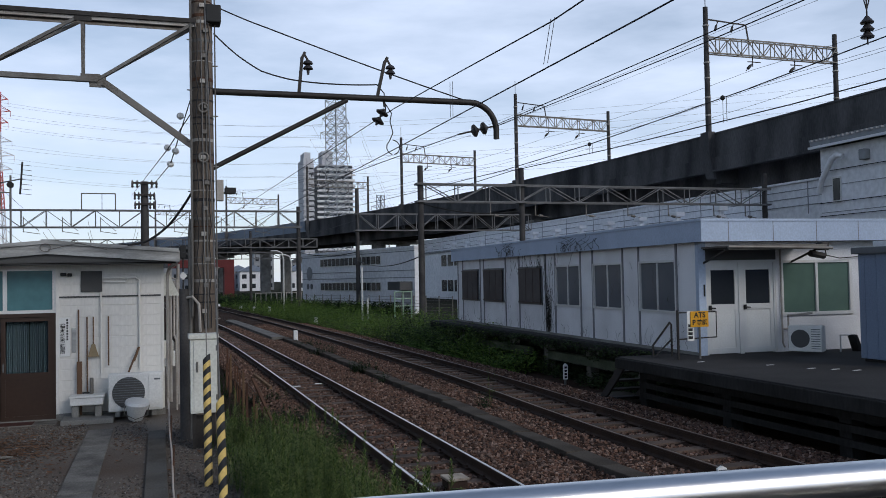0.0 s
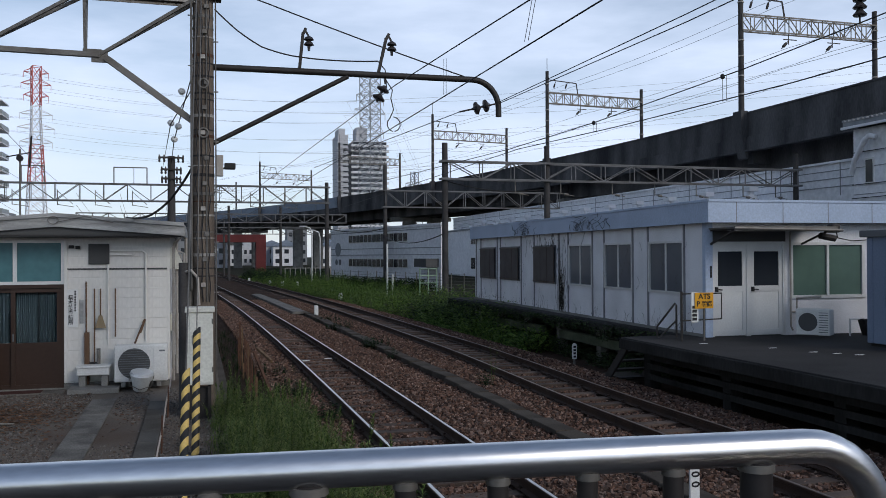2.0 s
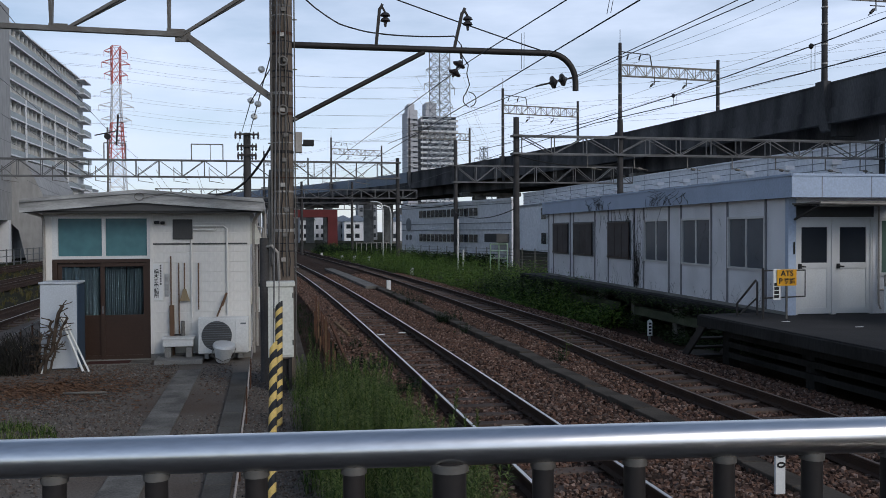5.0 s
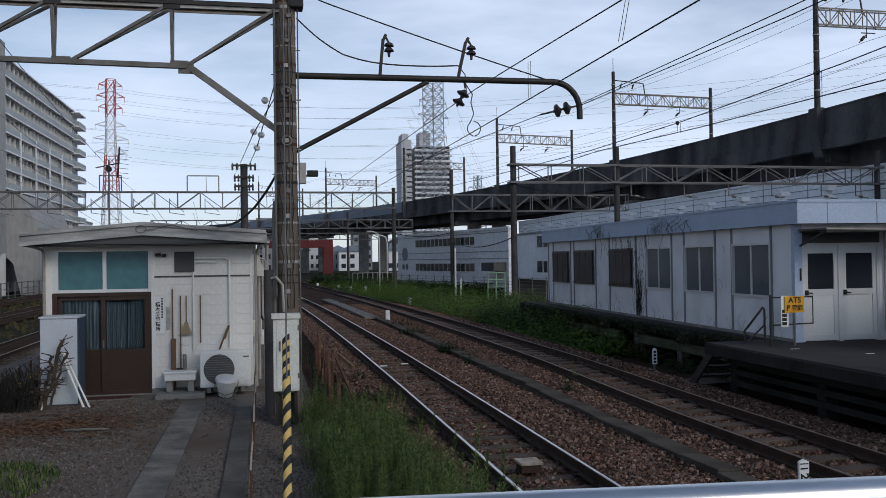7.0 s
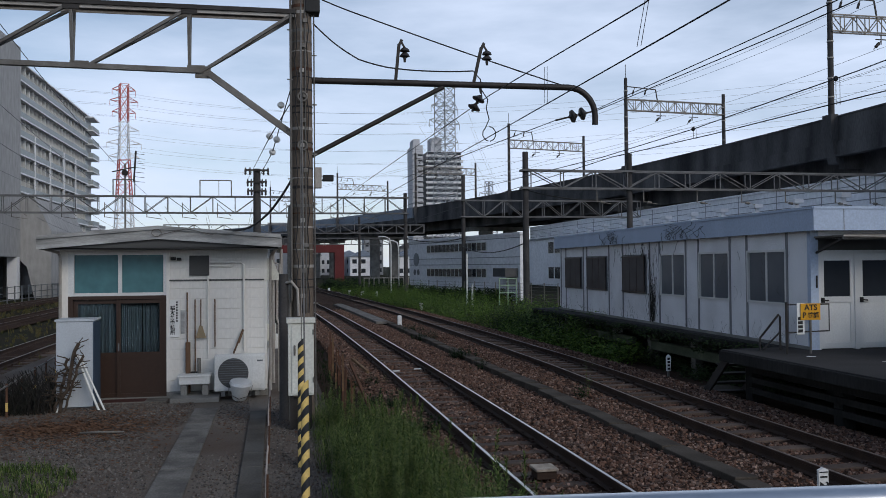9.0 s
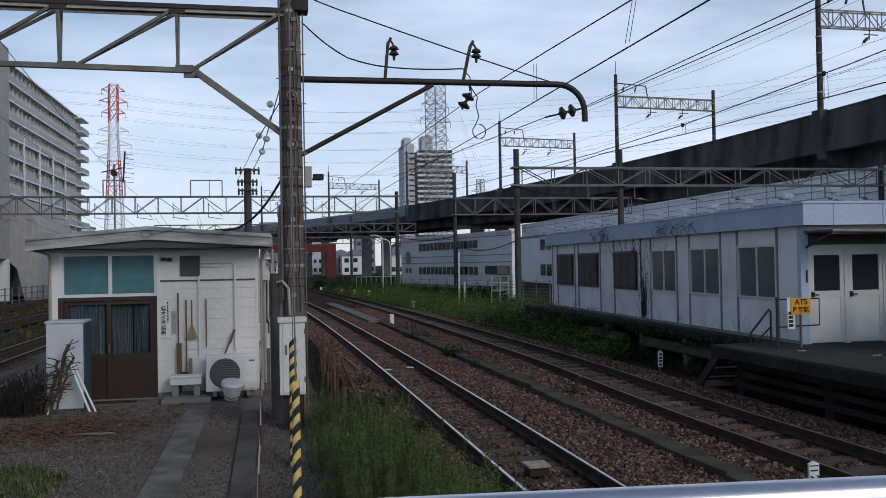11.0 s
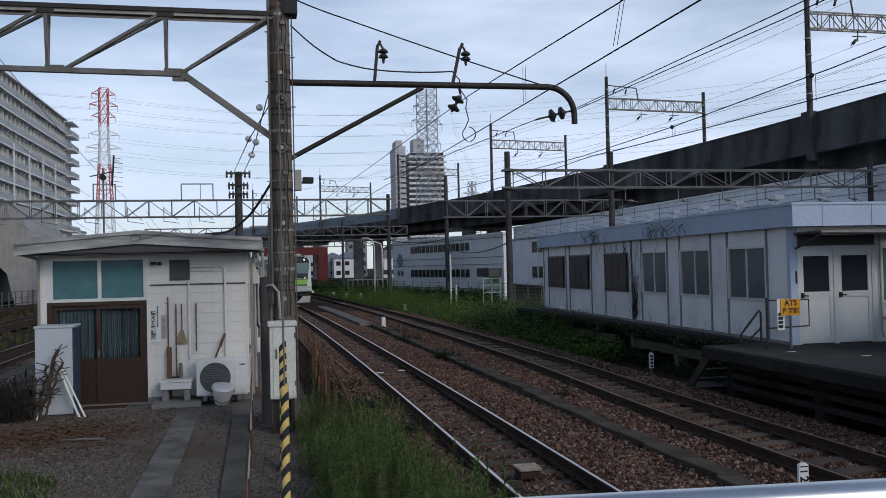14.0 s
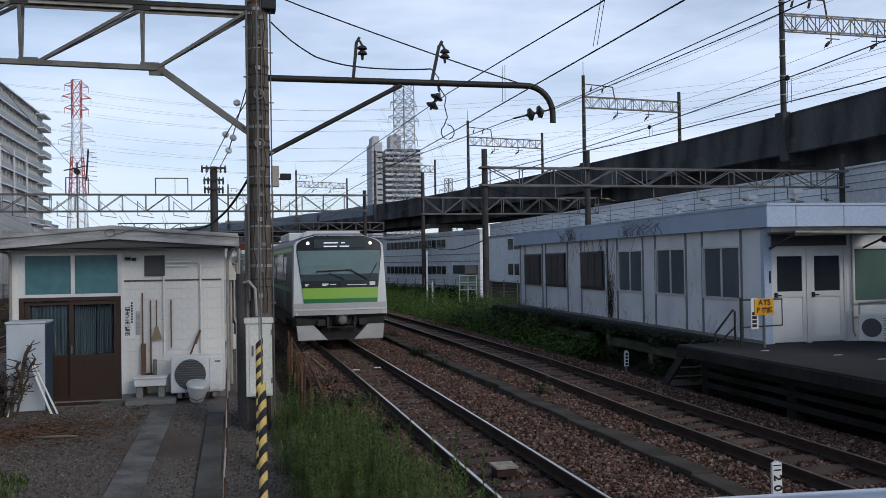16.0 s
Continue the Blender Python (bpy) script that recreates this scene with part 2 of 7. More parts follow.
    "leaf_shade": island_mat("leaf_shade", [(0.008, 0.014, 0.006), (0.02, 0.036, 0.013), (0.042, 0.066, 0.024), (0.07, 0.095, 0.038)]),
    "vine": island_mat("vine", [(0.02, 0.018, 0.016), (0.05, 0.045, 0.04), (0.015, 0.018, 0.012)]),
    "stones": island_mat("stones", [(0.03, 0.02, 0.016), (0.105, 0.058, 0.041), (0.175, 0.1, 0.072), (0.078, 0.056, 0.047), (0.31, 0.21, 0.165)]),
    "gravel": island_mat("gravel", [(0.05, 0.045, 0.041), (0.105, 0.096, 0.088), (0.16, 0.147, 0.134), (0.095, 0.066, 0.05), (0.22, 0.205, 0.19)]),
    "litter": island_mat("litter", [(0.09, 0.045, 0.028), (0.17, 0.095, 0.055), (0.06, 0.036, 0.025)]),
}


# ---- mesh helpers ----
class Shape:
    """Collects vertices and faces."""

    def __init__(self):
        self.v, self.f = [], []

    def add(self, verts, faces):
        n = len(self.v)
        self.v += [tuple(p) for p in verts]
        self.f += [tuple(i + n for i in face) for face in faces]
        return self

    def box(self, x0, x1, y0, y1, z0, z1, bevel=0.0):
        if bevel <= 0:
            p = [(x, y, z) for z in (z0, z1) for y in (y0, y1) for x in (x0, x1)]
            return self.add(p, [(0, 2, 3, 1), (4, 5, 7, 6), (0, 1, 5, 4), (2, 6, 7, 3), (0, 4, 6, 2), (1, 3, 7, 5)])
        bm = bmesh.new()
        bmesh.ops.create_cube(bm, size=1, matrix=Matrix.Translation(((x0 + x1) / 2, (y0 + y1) / 2, (z0 + z1) / 2)) @ Matrix.Diagonal((x1 - x0, y1 - y0, z1 - z0, 1)))
        bmesh.ops.bevel(bm, geom=bm.edges[:], offset=bevel, segments=2, affect="EDGES", profile=0.5)
        bm.verts.index_update()
        self.add([v.co for v in bm.verts], [[v.index for v in f.verts] for f in bm.faces])
        bm.free()
        return self

    def tube(self, p, q, r, n=8, r2=None, cap=True):
        p, q = Vector(p), Vector(q)
        r2 = r if r2 is None else r2
        d = (q - p).normalized()
        a = d.orthogonal().normalized()
        b = d.cross(a)
        ring = [(math.cos(k * math.tau / n), math.sin(k * math.tau / n)) for k in range(n)]
        vs = [p + (a * c + b * s) * r for c, s in ring] + [q + (a * c + b * s) * r2 for c, s in ring]
        fs = [(k, (k + 1) % n, n + (k + 1) % n, n + k) for k in range(n)]
        if cap:
            fs += [tuple(range(n - 1, -1, -1)), tuple(range(n, 2 * n))]
        return self.add(vs, fs)

    def bar(self, p, q, w, h=None):
        """A straight bar with a rectangular section, h along the vertical where that can be."""
        p, q = Vector(p), Vector(q)
        h = w if h is None else h
        d = (q - p).normalized()
        side = d.cross(Vector((0, 0, 1)))
        side = side.normalized() if side.length > 1e-4 else Vector((1, 0, 0))
        up = side.cross(d)
        vs = [e + side * (w / 2 * i) + up * (h / 2 * j) for e in (p, q) for i, j in ((-1, -1), (1, -1), (1, 1), (-1, 1))]
        return self.add(vs, [(3, 2, 1, 0), (4, 5, 6, 7), (0, 1, 5, 4), (1, 2, 6, 5), (2, 3, 7, 6), (3, 0, 4, 7)])

    def path(self, pts, r, n=8):
        """A pipe along points, with shared rings."""
        pts = [Vector(p) for p in pts]
        vs, fs = [], []
        a = None
        for i, p in enumerate(pts):
            d = (pts[min(i + 1, len(pts) - 1)] - pts[max(i - 1, 0)]).normalized()
            a = (a - d * a.dot(d)).normalized() if a is not None and (a - d * a.dot(d)).length > 1e-5 else d.orthogonal().normalized()
            b = d.cross(a)
            vs += [p + (a * math.cos(k * math.tau / n) + b * math.sin(k * math.tau / n)) * r for k in range(n)]
        for i in range(len(pts) - 1):
            fs += [(i * n + k, i * n + (k + 1) % n, (i + 1) * n + (k + 1) % n, (i + 1) * n + k) for k in range(n)]
        fs += [tuple(range(n - 1, -1, -1)), tuple(range((len(pts) - 1) * n, len(pts) * n))]
        return self.add(vs, fs)

    def prism(self, outline, y0, y1):
        """An outline in x and z, drawn out along y."""
        n = len(outline)
        vs = [(x, y0, z) for x, z in outline] + [(x, y1, z) for x, z in outline]
        return self.add(vs, [tuple(range(n)), tuple(range(2 * n - 1, n - 1, -1))] + [(k, k + n, (k + 1) % n + n, (k + 1) % n) for k in range(n)])

    def lathe(self, profile, n=12, m=None):
        m = m or Matrix()
        vs = [m @ Vector((r * math.cos(k * math.tau / n), r * math.sin(k * math.tau / n), z)) for r, z in profile for k in range(n)]
        fs = [(i * n + k, i * n + (k + 1) % n, (i + 1) * n + (k + 1) % n, (i + 1) * n + k) for i in range(len(profile) - 1) for k in range(n)]
        fs += [tuple(range(n - 1, -1, -1)), tuple(range((len(profile) - 1) * n, len(profile) * n))]
        return self.add(vs, fs)

    def sweep(self, section, line):
        """A section in x and z, carried along points that run roughly along y."""
        n = len(section)
        vs, fs = [], []
        for i, p in enumerate(line):
            a, b = line[max(i - 1, 0)], line[min(i + 1, len(line) - 1)]
            d = Vector((b[0] - a[0], b[1] - a[1], 0)).normalized()
            side = Vector((d.y, -d.x, 0))
            vs += [Vector(p) + side * x + Vector((0, 0, z)) for x, z in section]
        for i in range(len(line) - 1):
            fs += [(i * n + k, (i + 1) * n + k, (i + 1) * n + (k + 1) % n, i * n + (k + 1) % n) for k in range(n)]
        fs += [tuple(range(n)), tuple(range(len(line) * n - 1, (len(line) - 1) * n - 1, -1))]
        return self.add(vs, fs)

    def times(self, k):
        self.v = [(x * k, y * k, z * k) for x, y, z in self.v]
        return self

    def mesh(self, name, material, smooth=False):
        me = bpy.data.meshes.new(name)
        me.from_pydata(self.v, [], self.f)
        me.materials.append(material)
        bm = bmesh.new()
        bm.from_mesh(me)
        bmesh.ops.recalc_face_normals(bm, faces=bm.faces[:])
        bm.to_mesh(me)
        bm.free()
        if smooth:
            me.polygons.foreach_set("use_smooth", [True] * len(me.polygons))
            try:
                me.set_sharp_from_angle(angle=radians(40))
            except AttributeError:
                pass
        return me


def part(name, shape, material, parent=None, label="", smooth=False):
    ob = new(name, shape.mesh(name, material, smooth) if isinstance(shape, Shape) else shape)
    ob.parent = parent
    return tagged(ob, label)


def thing(name, label, category, m=None, group="", kind=""):
    ob = new(name)
    ob.empty_display_size = 0.2
    if m is not None:
        ob.matrix_basis = m
    return tagged(ob, label, category, group, kind)


def setting(name, shape, material, label, smooth=False, kind="structure", category=""):
    return tagged(part(name, shape, material, None, label, smooth), label, category or name.split("_")[0], "", kind)


def piece(name, me, parent, m):
    ob = new(name, me)
    ob.parent = parent
    ob.matrix_basis = m
    return ob


def lettering(name, text, size, m, material, parent, thick=0.002, squeeze=1.0):
    cu = bpy.data.curves.new(name, "FONT")
    cu.body, cu.size, cu.extrude, cu.align_x, cu.align_y = text, size, thick, "CENTER", "CENTER"
    cu.offset = size * 0.025
    tmp = bpy.data.objects.new(name, cu)
    scene.collection.objects.link(tmp)
    me = bpy.data.meshes.new_from_object(tmp.evaluated_get(bpy.context.evaluated_depsgraph_get()))
    bpy.data.objects.remove(tmp)
    me.materials.clear()
    me.materials.append(material)
    ob = new(name, me)
    ob.parent = parent
    ob.matrix_basis = m @ Matrix.Diagonal((squeeze, 1, 1, 1))
    return ob


def bend(y):
    """How far the tracks have swung to the side at y."""
    if y < 10:
        return 0.0
    if y < 62:
        return -0.00042 * (y - 10) ** 2
    return -1.136 - 0.0437 * (y - 62)


def heading(y):
    return math.degrees(math.atan((bend(y + 0.5) - bend(y - 0.5))))


TRACK_1, TRACK_2 = 3.365, 7.54


def drift(y):
    """How the second track closes in on the first towards the platform, and swings later than it."""
    u = min(1.0, max(0.0, (24 - y) / 11))
    return -0.28 * u * u * (3 - 2 * u) + (0.18 * math.sin(math.pi * (y - 14) / 90) if 14 < y < 104 else 0.0)


def bend_2(y):
    return bend(y) + drift(y)


def bed_height(d):
    """Height of the ballast at a distance from a track's centre line."""
    return -0.205 if d < 0.5 else -0.17 if d < 0.75 else -0.14 if d < 1.5 else -0.14 - 0.14 * min(1, (d - 1.5) / 0.9)


# ---- ground ----
def grounds():
    s = Shape()
    s.add([(-1500, -300, -0.42), (1500, -300, -0.42), (1500, 2500, -0.42), (-1500, 2500, -0.42)], [(0, 1, 2, 3)])
    setting("ground", s, M["ground"], "bare brown earth ground with patches of grass")
    # ballast bed: uneven sheet under both tracks
    s = Shape()
    ys = [-14 + 0.25 * i for i in range(260)] + [51 + 2.0 * i for i in range(80)]
    xs = [1.0, 1.5, 1.9] + [2.2 + 0.2 * i for i in range(34)] + [9.2, 9.8, 10.6]
    tops = []
    for y in ys:
        for x in xs:
            d1, d2 = abs(x - TRACK_1), abs(x - TRACK_2 - drift(y))
            d = min(d1, d2)
            z = bed_height(d)
            if 5.0 < x < 6.0:
                z = min(z, -0.14)
            if x <= 1.5 or x >= 9.2:
                z = -0.33
            z += 0.025 * noise.noise((x * 2.2, y * 2.2, 0.3)) + 0.015 * noise.noise((x * 7, y * 7, 1.3))
            tops.append((x + bend(y), y, z))
    n = len(xs)
    s.add(tops, [(j * n + i, j * n + i + 1, (j + 1) * n + i + 1, (j + 1) * n + i) for j in range(len(ys) - 1) for i in range(n - 1)])
    setting("ballast_bed", s, M["ballast"], "reddish brown track ballast of crushed stone", smooth=True, category="ballast")
    s = Shape()
    ys = [-14 + 1.0 * i for i in range(220)]
    for c, w in ((-8.1, 2.2), (-13.4, 2.2), (-18.6, 2.2)):
        pts = [(c + k * w / 2 + 0.5 * bend(y), y, -0.2 + 0.03 * noise.noise((c + k, y, 0)) - (0.12 if abs(k) == 1 else 0)) for y in ys for k in (-1.0, -0.5, 0, 0.5, 1.0)]
        s.add(pts, [(j * 5 + i, j * 5 + i + 1, (j + 1) * 5 + i + 1, (j + 1) * 5 + i) for j in range(len(ys) - 1) for i in range(4)])
    setting("siding_bed", s, M["ballast"], "brown weedy ballast under the sidings", category="ballast")
    # yard: asphalt and gravel beside the hut
    s = Shape()
    s.box(-6.6, 0.75, -2.5, 40, -0.6, 0.0)
    setting("yard", s, M["yard"], "worn dark asphalt and gravel yard in front of the hut", category="yard")
    s = Shape()
    for i in range(8):
        y = 4.0 + i * 1.62
        s.box(-1.47, -1.06, y, y + 1.6, 0.0, 0.03, 0.008)
    setting("path", s, M["path"], "grey concrete slab footpath across the yard")
    s = Shape()
    for i in range(14):
        y = 4.0 + i * 0.88
        s.box(-0.47, -0.2, y, y + 0.865, 0.0, 0.045, 0.008)
    setting("trough_lids", s, M["lid_concrete"], "dark concrete cable trough lids in the yard", category="cable trough")
    s = Shape()
    s.box(0.75, 0.9, -2.5, 40, -0.6, -0.03)
    setting("yard_kerb", s, M["duct"], "weathered concrete edging of the yard", category="kerb")


grounds()


# ---- tracks ----
RAIL = [(-0.064, -0.153), (0.064, -0.153), (0.064, -0.14), (0.012, -0.118), (0.012, -0.045), (0.033, -0.034), (0.033, -0.004), (-0.033, -0.004), (-0.033, -0.034), (-0.012, -0.045), (-0.012, -0.118), (-0.064, -0.14)]


def track(name, centre, label, top, sleepers, y0=-12, y1=230, share=1.0, z=0.0, step=0.62, swing=bend, sink=0.0):
    t = thing(name, label, "railway track", kind="structure")
    ys = [y0 + 2.0 * i for i in range(int((y1 - y0) / 2) + 1)]
    for side in (-0.566, 0.566):
        line = [(centre + side + share * swing(y), y, z) for y in ys]
        r = part("rail", Shape().sweep(RAIL, line), M["rail_side"], t)
        part("running_surface", Shape().sweep([(-0.019, -0.006), (0.019, -0.006), (0.019, 0.0), (-0.019, 0.0)], line), top, r, "worn polished top of the rail")
    if sleepers:
        me = Shape().box(-1.05, 1.05, -0.115, 0.115, -0.3, -0.142, 0.012).mesh("sleeper", M["sleeper"])
        pad = Shape()
        for sx in (-0.566, 0.566):
            pad.box(sx - 0.1, sx + 0.1, -0.09, 0.09, -0.142, -0.128)
            pad.box(sx - 0.085, sx - 0.05, -0.03, 0.03, -0.128, -0.1)
            pad.box(sx + 0.05, sx + 0.085, -0.03, 0.03, -0.128, -0.1)
        clip = pad.mesh("rail_fastening", M["rail_side"])
        y = 3.0
        k = 0
        while k < sleepers:
            m = pose(centre + share * swing(y) + random.uniform(-0.03, 0.03), y + random.uniform(-0.03, 0.03), z - sink + random.uniform(-0.03, 0.004), 0, random.uniform(-0.6, 0.6), -heading(y) * share + random.uniform(-1, 1))
            piece("sleeper", me, t, m)
            piece("rail_fastening", clip, t, pose(0, 0, sink) @ m)
            y += step
            k += 1
    return t


track("track_1", TRACK_1, "railway track with bright polished rails on brown ballast", M["rail_top"], 110, sink=0.022)
track("track_2", TRACK_2, "railway track with dull rusty rails on brown ballast", M["rail_top_dull"], 110, swing=bend_2)
track("siding_1", -8.1, "siding track with a dark shiny rail among weeds", M["rail_top"], 60, z=-0.06, share=0.5)
track("siding_2", -13.4, "rusty siding track among weeds", M["rail_top_dull"], 60, z=-0.06, share=0.5)
track("siding_3", -18.6, "rusty siding track before the warehouse", M["rail_top_dull"], 60, z=-0.06, share=0.5)


def cable_duct():
    t = thing("cable_duct", "low dark concrete cable trough between the two tracks", "cable trough", kind="structure")
    me = Shape().box(-0.165, 0.165, -0.49, 0.49, -0.2, 0.0, 0.015).mesh("duct_lid", M["duct"])
    y = 2.0
    for i in range(62):
        piece("duct_lid", me, t, pose(5.67 + bend(y) + random.uniform(-0.012, 0.012), y, -0.095 + random.uniform(-0.025, 0.018), random.uniform(-1, 1), random.uniform(-4, 4), -heading(y) + random.uniform(-2, 2)))
        y += 1.0


cable_duct()


# ---- the hut ----
HUT_Y = 18.5


def hut():
    h = thing("inspection_hut", "small white railway hut with brown sliding doors and grey roof", "hut", pose(-2.15, HUT_Y, 0))
    o = -2.15
    x = lambda v: v - o

    # wall pieces round the door and the upper window
    for box in ((x(-4.12), x(-3.97), 0, 0.15, 0.0, 3.1),
                (x(-2.13), x(-0.2), 0, 0.15, 0.12, 3.05),
                (x(-3.97), x(-2.13), 0, 0.15, 2.86, 3.1),
                (x(-4.12), x(-3.97), 0.15, 5.5, 0.0, 3.0),
                (x(-0.35), x(-0.2), 0.15, 5.5, 0.12, 3.0),
                (x(-3.97), x(-0.35), 5.35, 5.5, 0, 3.0)):
        part("wall", Shape().box(*box), M["house_wall"], h)
    board = Shape().box(-0.97, 0.97, -0.012, 0.0, -0.098, 0.098, 0.004).mesh("siding_board", M["house_wall"])
    for i in range(13):
        piece("siding_board", board, h, pose(x(-1.165), -0.001, 0.25 + 0.2 * i + (0.0 if i < 10 else 0.004), 2.2, 0, 0))
    part("footing", Shape().box(x(-2.14), x(-0.18), -0.03, 0.15, 0.0, 0.13), M["concrete"], h, "grey concrete footing")
    seam = Shape().box(x(-1.355), x(-1.335), -0.026, -0.01, 0.15, 2.85).box(x(-0.245), x(-0.195), -0.03, 0.0, 0.12, 3.0).box(x(-2.14), x(-2.08), -0.03, 0.0, 0.12, 2.95)
    part("wall_trim", seam, M["house_wall"], h)
    part("drip_strip", Shape().box(x(-2.08), x(-0.25), -0.032, -0.012, 2.305, 2.335), M["soffit"], h, "dark horizontal joint strip")
    # roof
    r = Shape()
    top = [(x(-4.40), 3.17), (x(-2.23), 3.36), (x(0.08), 3.19)]
    for (xa, za), (xb, zb) in zip(top, top[1:]):
        r.add([(xa, -0.52, za), (xb, -0.52, zb), (xb, 5.9, zb), (xa, 5.9, za), (xa, -0.52, za - 0.06), (xb, -0.52, zb - 0.06), (xb, 5.9, zb - 0.06), (xa, 5.9, za - 0.06)],
              [(0, 1, 2, 3), (7, 6, 5, 4), (0, 4, 5, 1), (1, 5, 6, 2), (2, 6, 7, 3), (3, 7, 4, 0)])
    roof = part("roof", r, M["roof_edge"], h, "grey weathered low gable roof")
    for (xa, za), (xb, zb) in zip(top, top[1:]):
        for dz0, dz1, dy in ((-0.05, 0.02, 0.03), (-0.235, -0.054, 0.0)):
            ya, yb = -0.56 - dy, -0.52
            f = Shape().add([(xa, ya, za + dz0), (xb, ya, zb + dz0), (xb, yb, zb + dz0), (xa, yb, za + dz0), (xa, ya, za + dz1), (xb, ya, zb + dz1), (xb, yb, zb + dz1), (xa, yb, za + dz1)],
                  [(3, 2, 1, 0), (4, 5, 6, 7), (0, 1, 5, 4), (1, 2, 6, 5), (2, 3, 7, 6), (3, 0, 4, 7)])
            part("bargeboard", f, M["roof_edge"], roof, "grey weathered bargeboard")
    part("eave", Shape().box(x(0.03), x(0.1), -0.5, 5.8, 2.96, 3.17), M["roof_edge"], roof)
    part("eave", Shape().box(x(-4.42), x(-4.36), -0.5, 5.8, 2.95, 3.15), M["roof_edge"], roof)
    part("gable_board", Shape().prism([(x(-4.36), 2.94), (x(0.03), 2.94), (x(0.03), 3.12), (x(-2.23), 3.29), (x(-4.36), 3.1)], -0.5, -0.46), M["soffit"], roof)
    part("soffit", Shape().box(x(-4.36), x(0.03), -0.5, 0.0, 2.93, 2.96), M["soffit"], roof, "dark soffit under the eave")
    # upper window
    win = part("upper_window", Shape().box(x(-3.97), x(-2.13), 0.02, 0.1, 2.02, 2.09).box(x(-3.97), x(-2.13), 0.02, 0.1, 2.83, 2.87).box(x(-3.05), x(-2.98), 0.02, 0.1, 2.09, 2.83).box(x(-3.97), x(-3.86), 0.01, 0.1, 2.09, 2.83).box(x(-2.2), x(-2.13), 0.01, 0.1, 2.09, 2.83), M["alu"], h, "aluminium window frame")
    for a, b in ((-3.86, -3.05), (-2.98, -2.2)):
        part("pane", Shape().box(x(a), x(b), 0.06, 0.07, 2.09, 2.83), M["blue_film"], win, "blue-green frosted pane")
    # sliding doors
    fr = Shape().box(x(-3.97), x(-2.13), 0.0, 0.12, 1.96, 2.03).box(x(-2.2), x(-2.13), 0.0, 0.12, 0.0, 1.96).box(x(-3.97), x(-3.88), 0.0, 0.12, 0, 1.96)
    part("door_frame", fr, M["brown_frame"], h, "dark brown aluminium door frame")
    for a, b, y in ((-3.88, -3.02, 0.06), (-3.08, -2.2, 0.02)):
        s = Shape()
        s.box(x(a), x(a + 0.075), y, y + 0.035, 0.04, 1.95).box(x(b - 0.075), x(b), y, y + 0.035, 0.04, 1.95)
        s.box(x(a + 0.075), x(b - 0.075), y, y + 0.035, 1.88, 1.95).box(x(a + 0.075), x(b - 0.075), y, y + 0.035, 0.82, 0.92).box(x(a + 0.075), x(b - 0.075), y, y + 0.035, 0.04, 0.12)
        d = part("sliding_door", s, M["brown_frame"], h, "brown half-glazed sliding door")
        part("door_panel", Shape().box(x(a + 0.075), x(b - 0.075), y + 0.012, y + 0.025, 0.12, 0.82), M["brown_panel"], d)
        g = part("pane", Shape().box(x(a + 0.075), x(b - 0.075), y + 0.014, y + 0.02, 0.92, 1.88), M["glass_clear"], d, "clear glass")
        g.visible_shadow = False
        part("door_pull", Shape().box(x(b - 0.05) if y > 0.03 else x(a + 0.025), x(b - 0.025) if y > 0.03 else x(a + 0.05), y - 0.008, y, 0.95, 1.1), M["alu_dark"], d)
    c = Shape()
    for a, b in ((-3.88, -3.08), (-3.06, -2.62), (-2.6, -2.22)):
        n = 40
        pts = [(x(a) + (x(b) - x(a)) * i / n, 0.12 + 0.009 * math.sin(i * 1.9) + 0.008 * math.sin(i * 0.7)) for i in range(n + 1)]
        vs = [(px, py, z) for px, py in pts for z in (0.5, 1.9)]
        vs += [(px, py + 0.006, z) for px, py in pts for z in (0.5, 1.9)]
        k = 2 * (n + 1)
        c.add(vs, [(2 * i, 2 * i + 2, 2 * i + 3, 2 * i + 1) for i in range(n)] + [(k + 2 * i, k + 2 * i + 1, k + 2 * i + 3, k + 2 * i + 2) for i in range(n)])
    part("curtain", c, M["curtain"], h, "grey-blue curtain behind the glass", smooth=True)
    # a black sheet stands for the unlit room behind the door glass
    part("dim_room_sheet", Shape().box(x(-3.9), x(-2.0), 1.6, 1.65, 0, 2.9), M["black_void"], h)
    part("threshold", Shape().box(x(-3.97), x(-2.13), -0.04, 0.15, 0.0, 0.04), M["concrete"], h)
    # ventilation plate, conduit, name board
    v = part("vent", Shape().box(x(-1.7), x(-1.32), -0.05, -0.012, 2.41, 2.81, 0.006), M["soffit"], h, "dark square vent plate")
    for i in range(9):
        part("louvre", Shape().box(x(-1.68), x(-1.34), -0.06, -0.05, 2.43 + 0.041 * i, 2.447 + 0.041 * i), M["soffit"], v)
    part("conduit", Shape().path([(x(-1.3), -0.045, 2.67), (x(-0.72), -0.045, 2.67), (x(-0.65), -0.045, 2.62), (x(-0.645), -0.045, 0.9)], 0.022).path([(x(-1.3), -0.045, 2.6), (x(-0.9), -0.045, 2.585), (x(-0.85), -0.045, 2.66)], 0.014), M["house_wall"], h, "white painted conduit")
    part("conduit", Shape().path([(x(-1.345), -0.045, 2.4), (x(-1.345), -0.045, 0.85)], 0.018), M["house_wall"], h, "white painted conduit")
    b = part("name_board", Shape().box(x(-2.08), x(-1.89), -0.035, -0.02, 1.2, 1.93, 0.003), M["sign_white"], h, "white name board with vertical black writing")
    for dx, z0, z1, ww in ([(0.125, 1.87 - 0.052 * k, 1.905 - 0.052 * k, 0.03) for k in range(8)]):
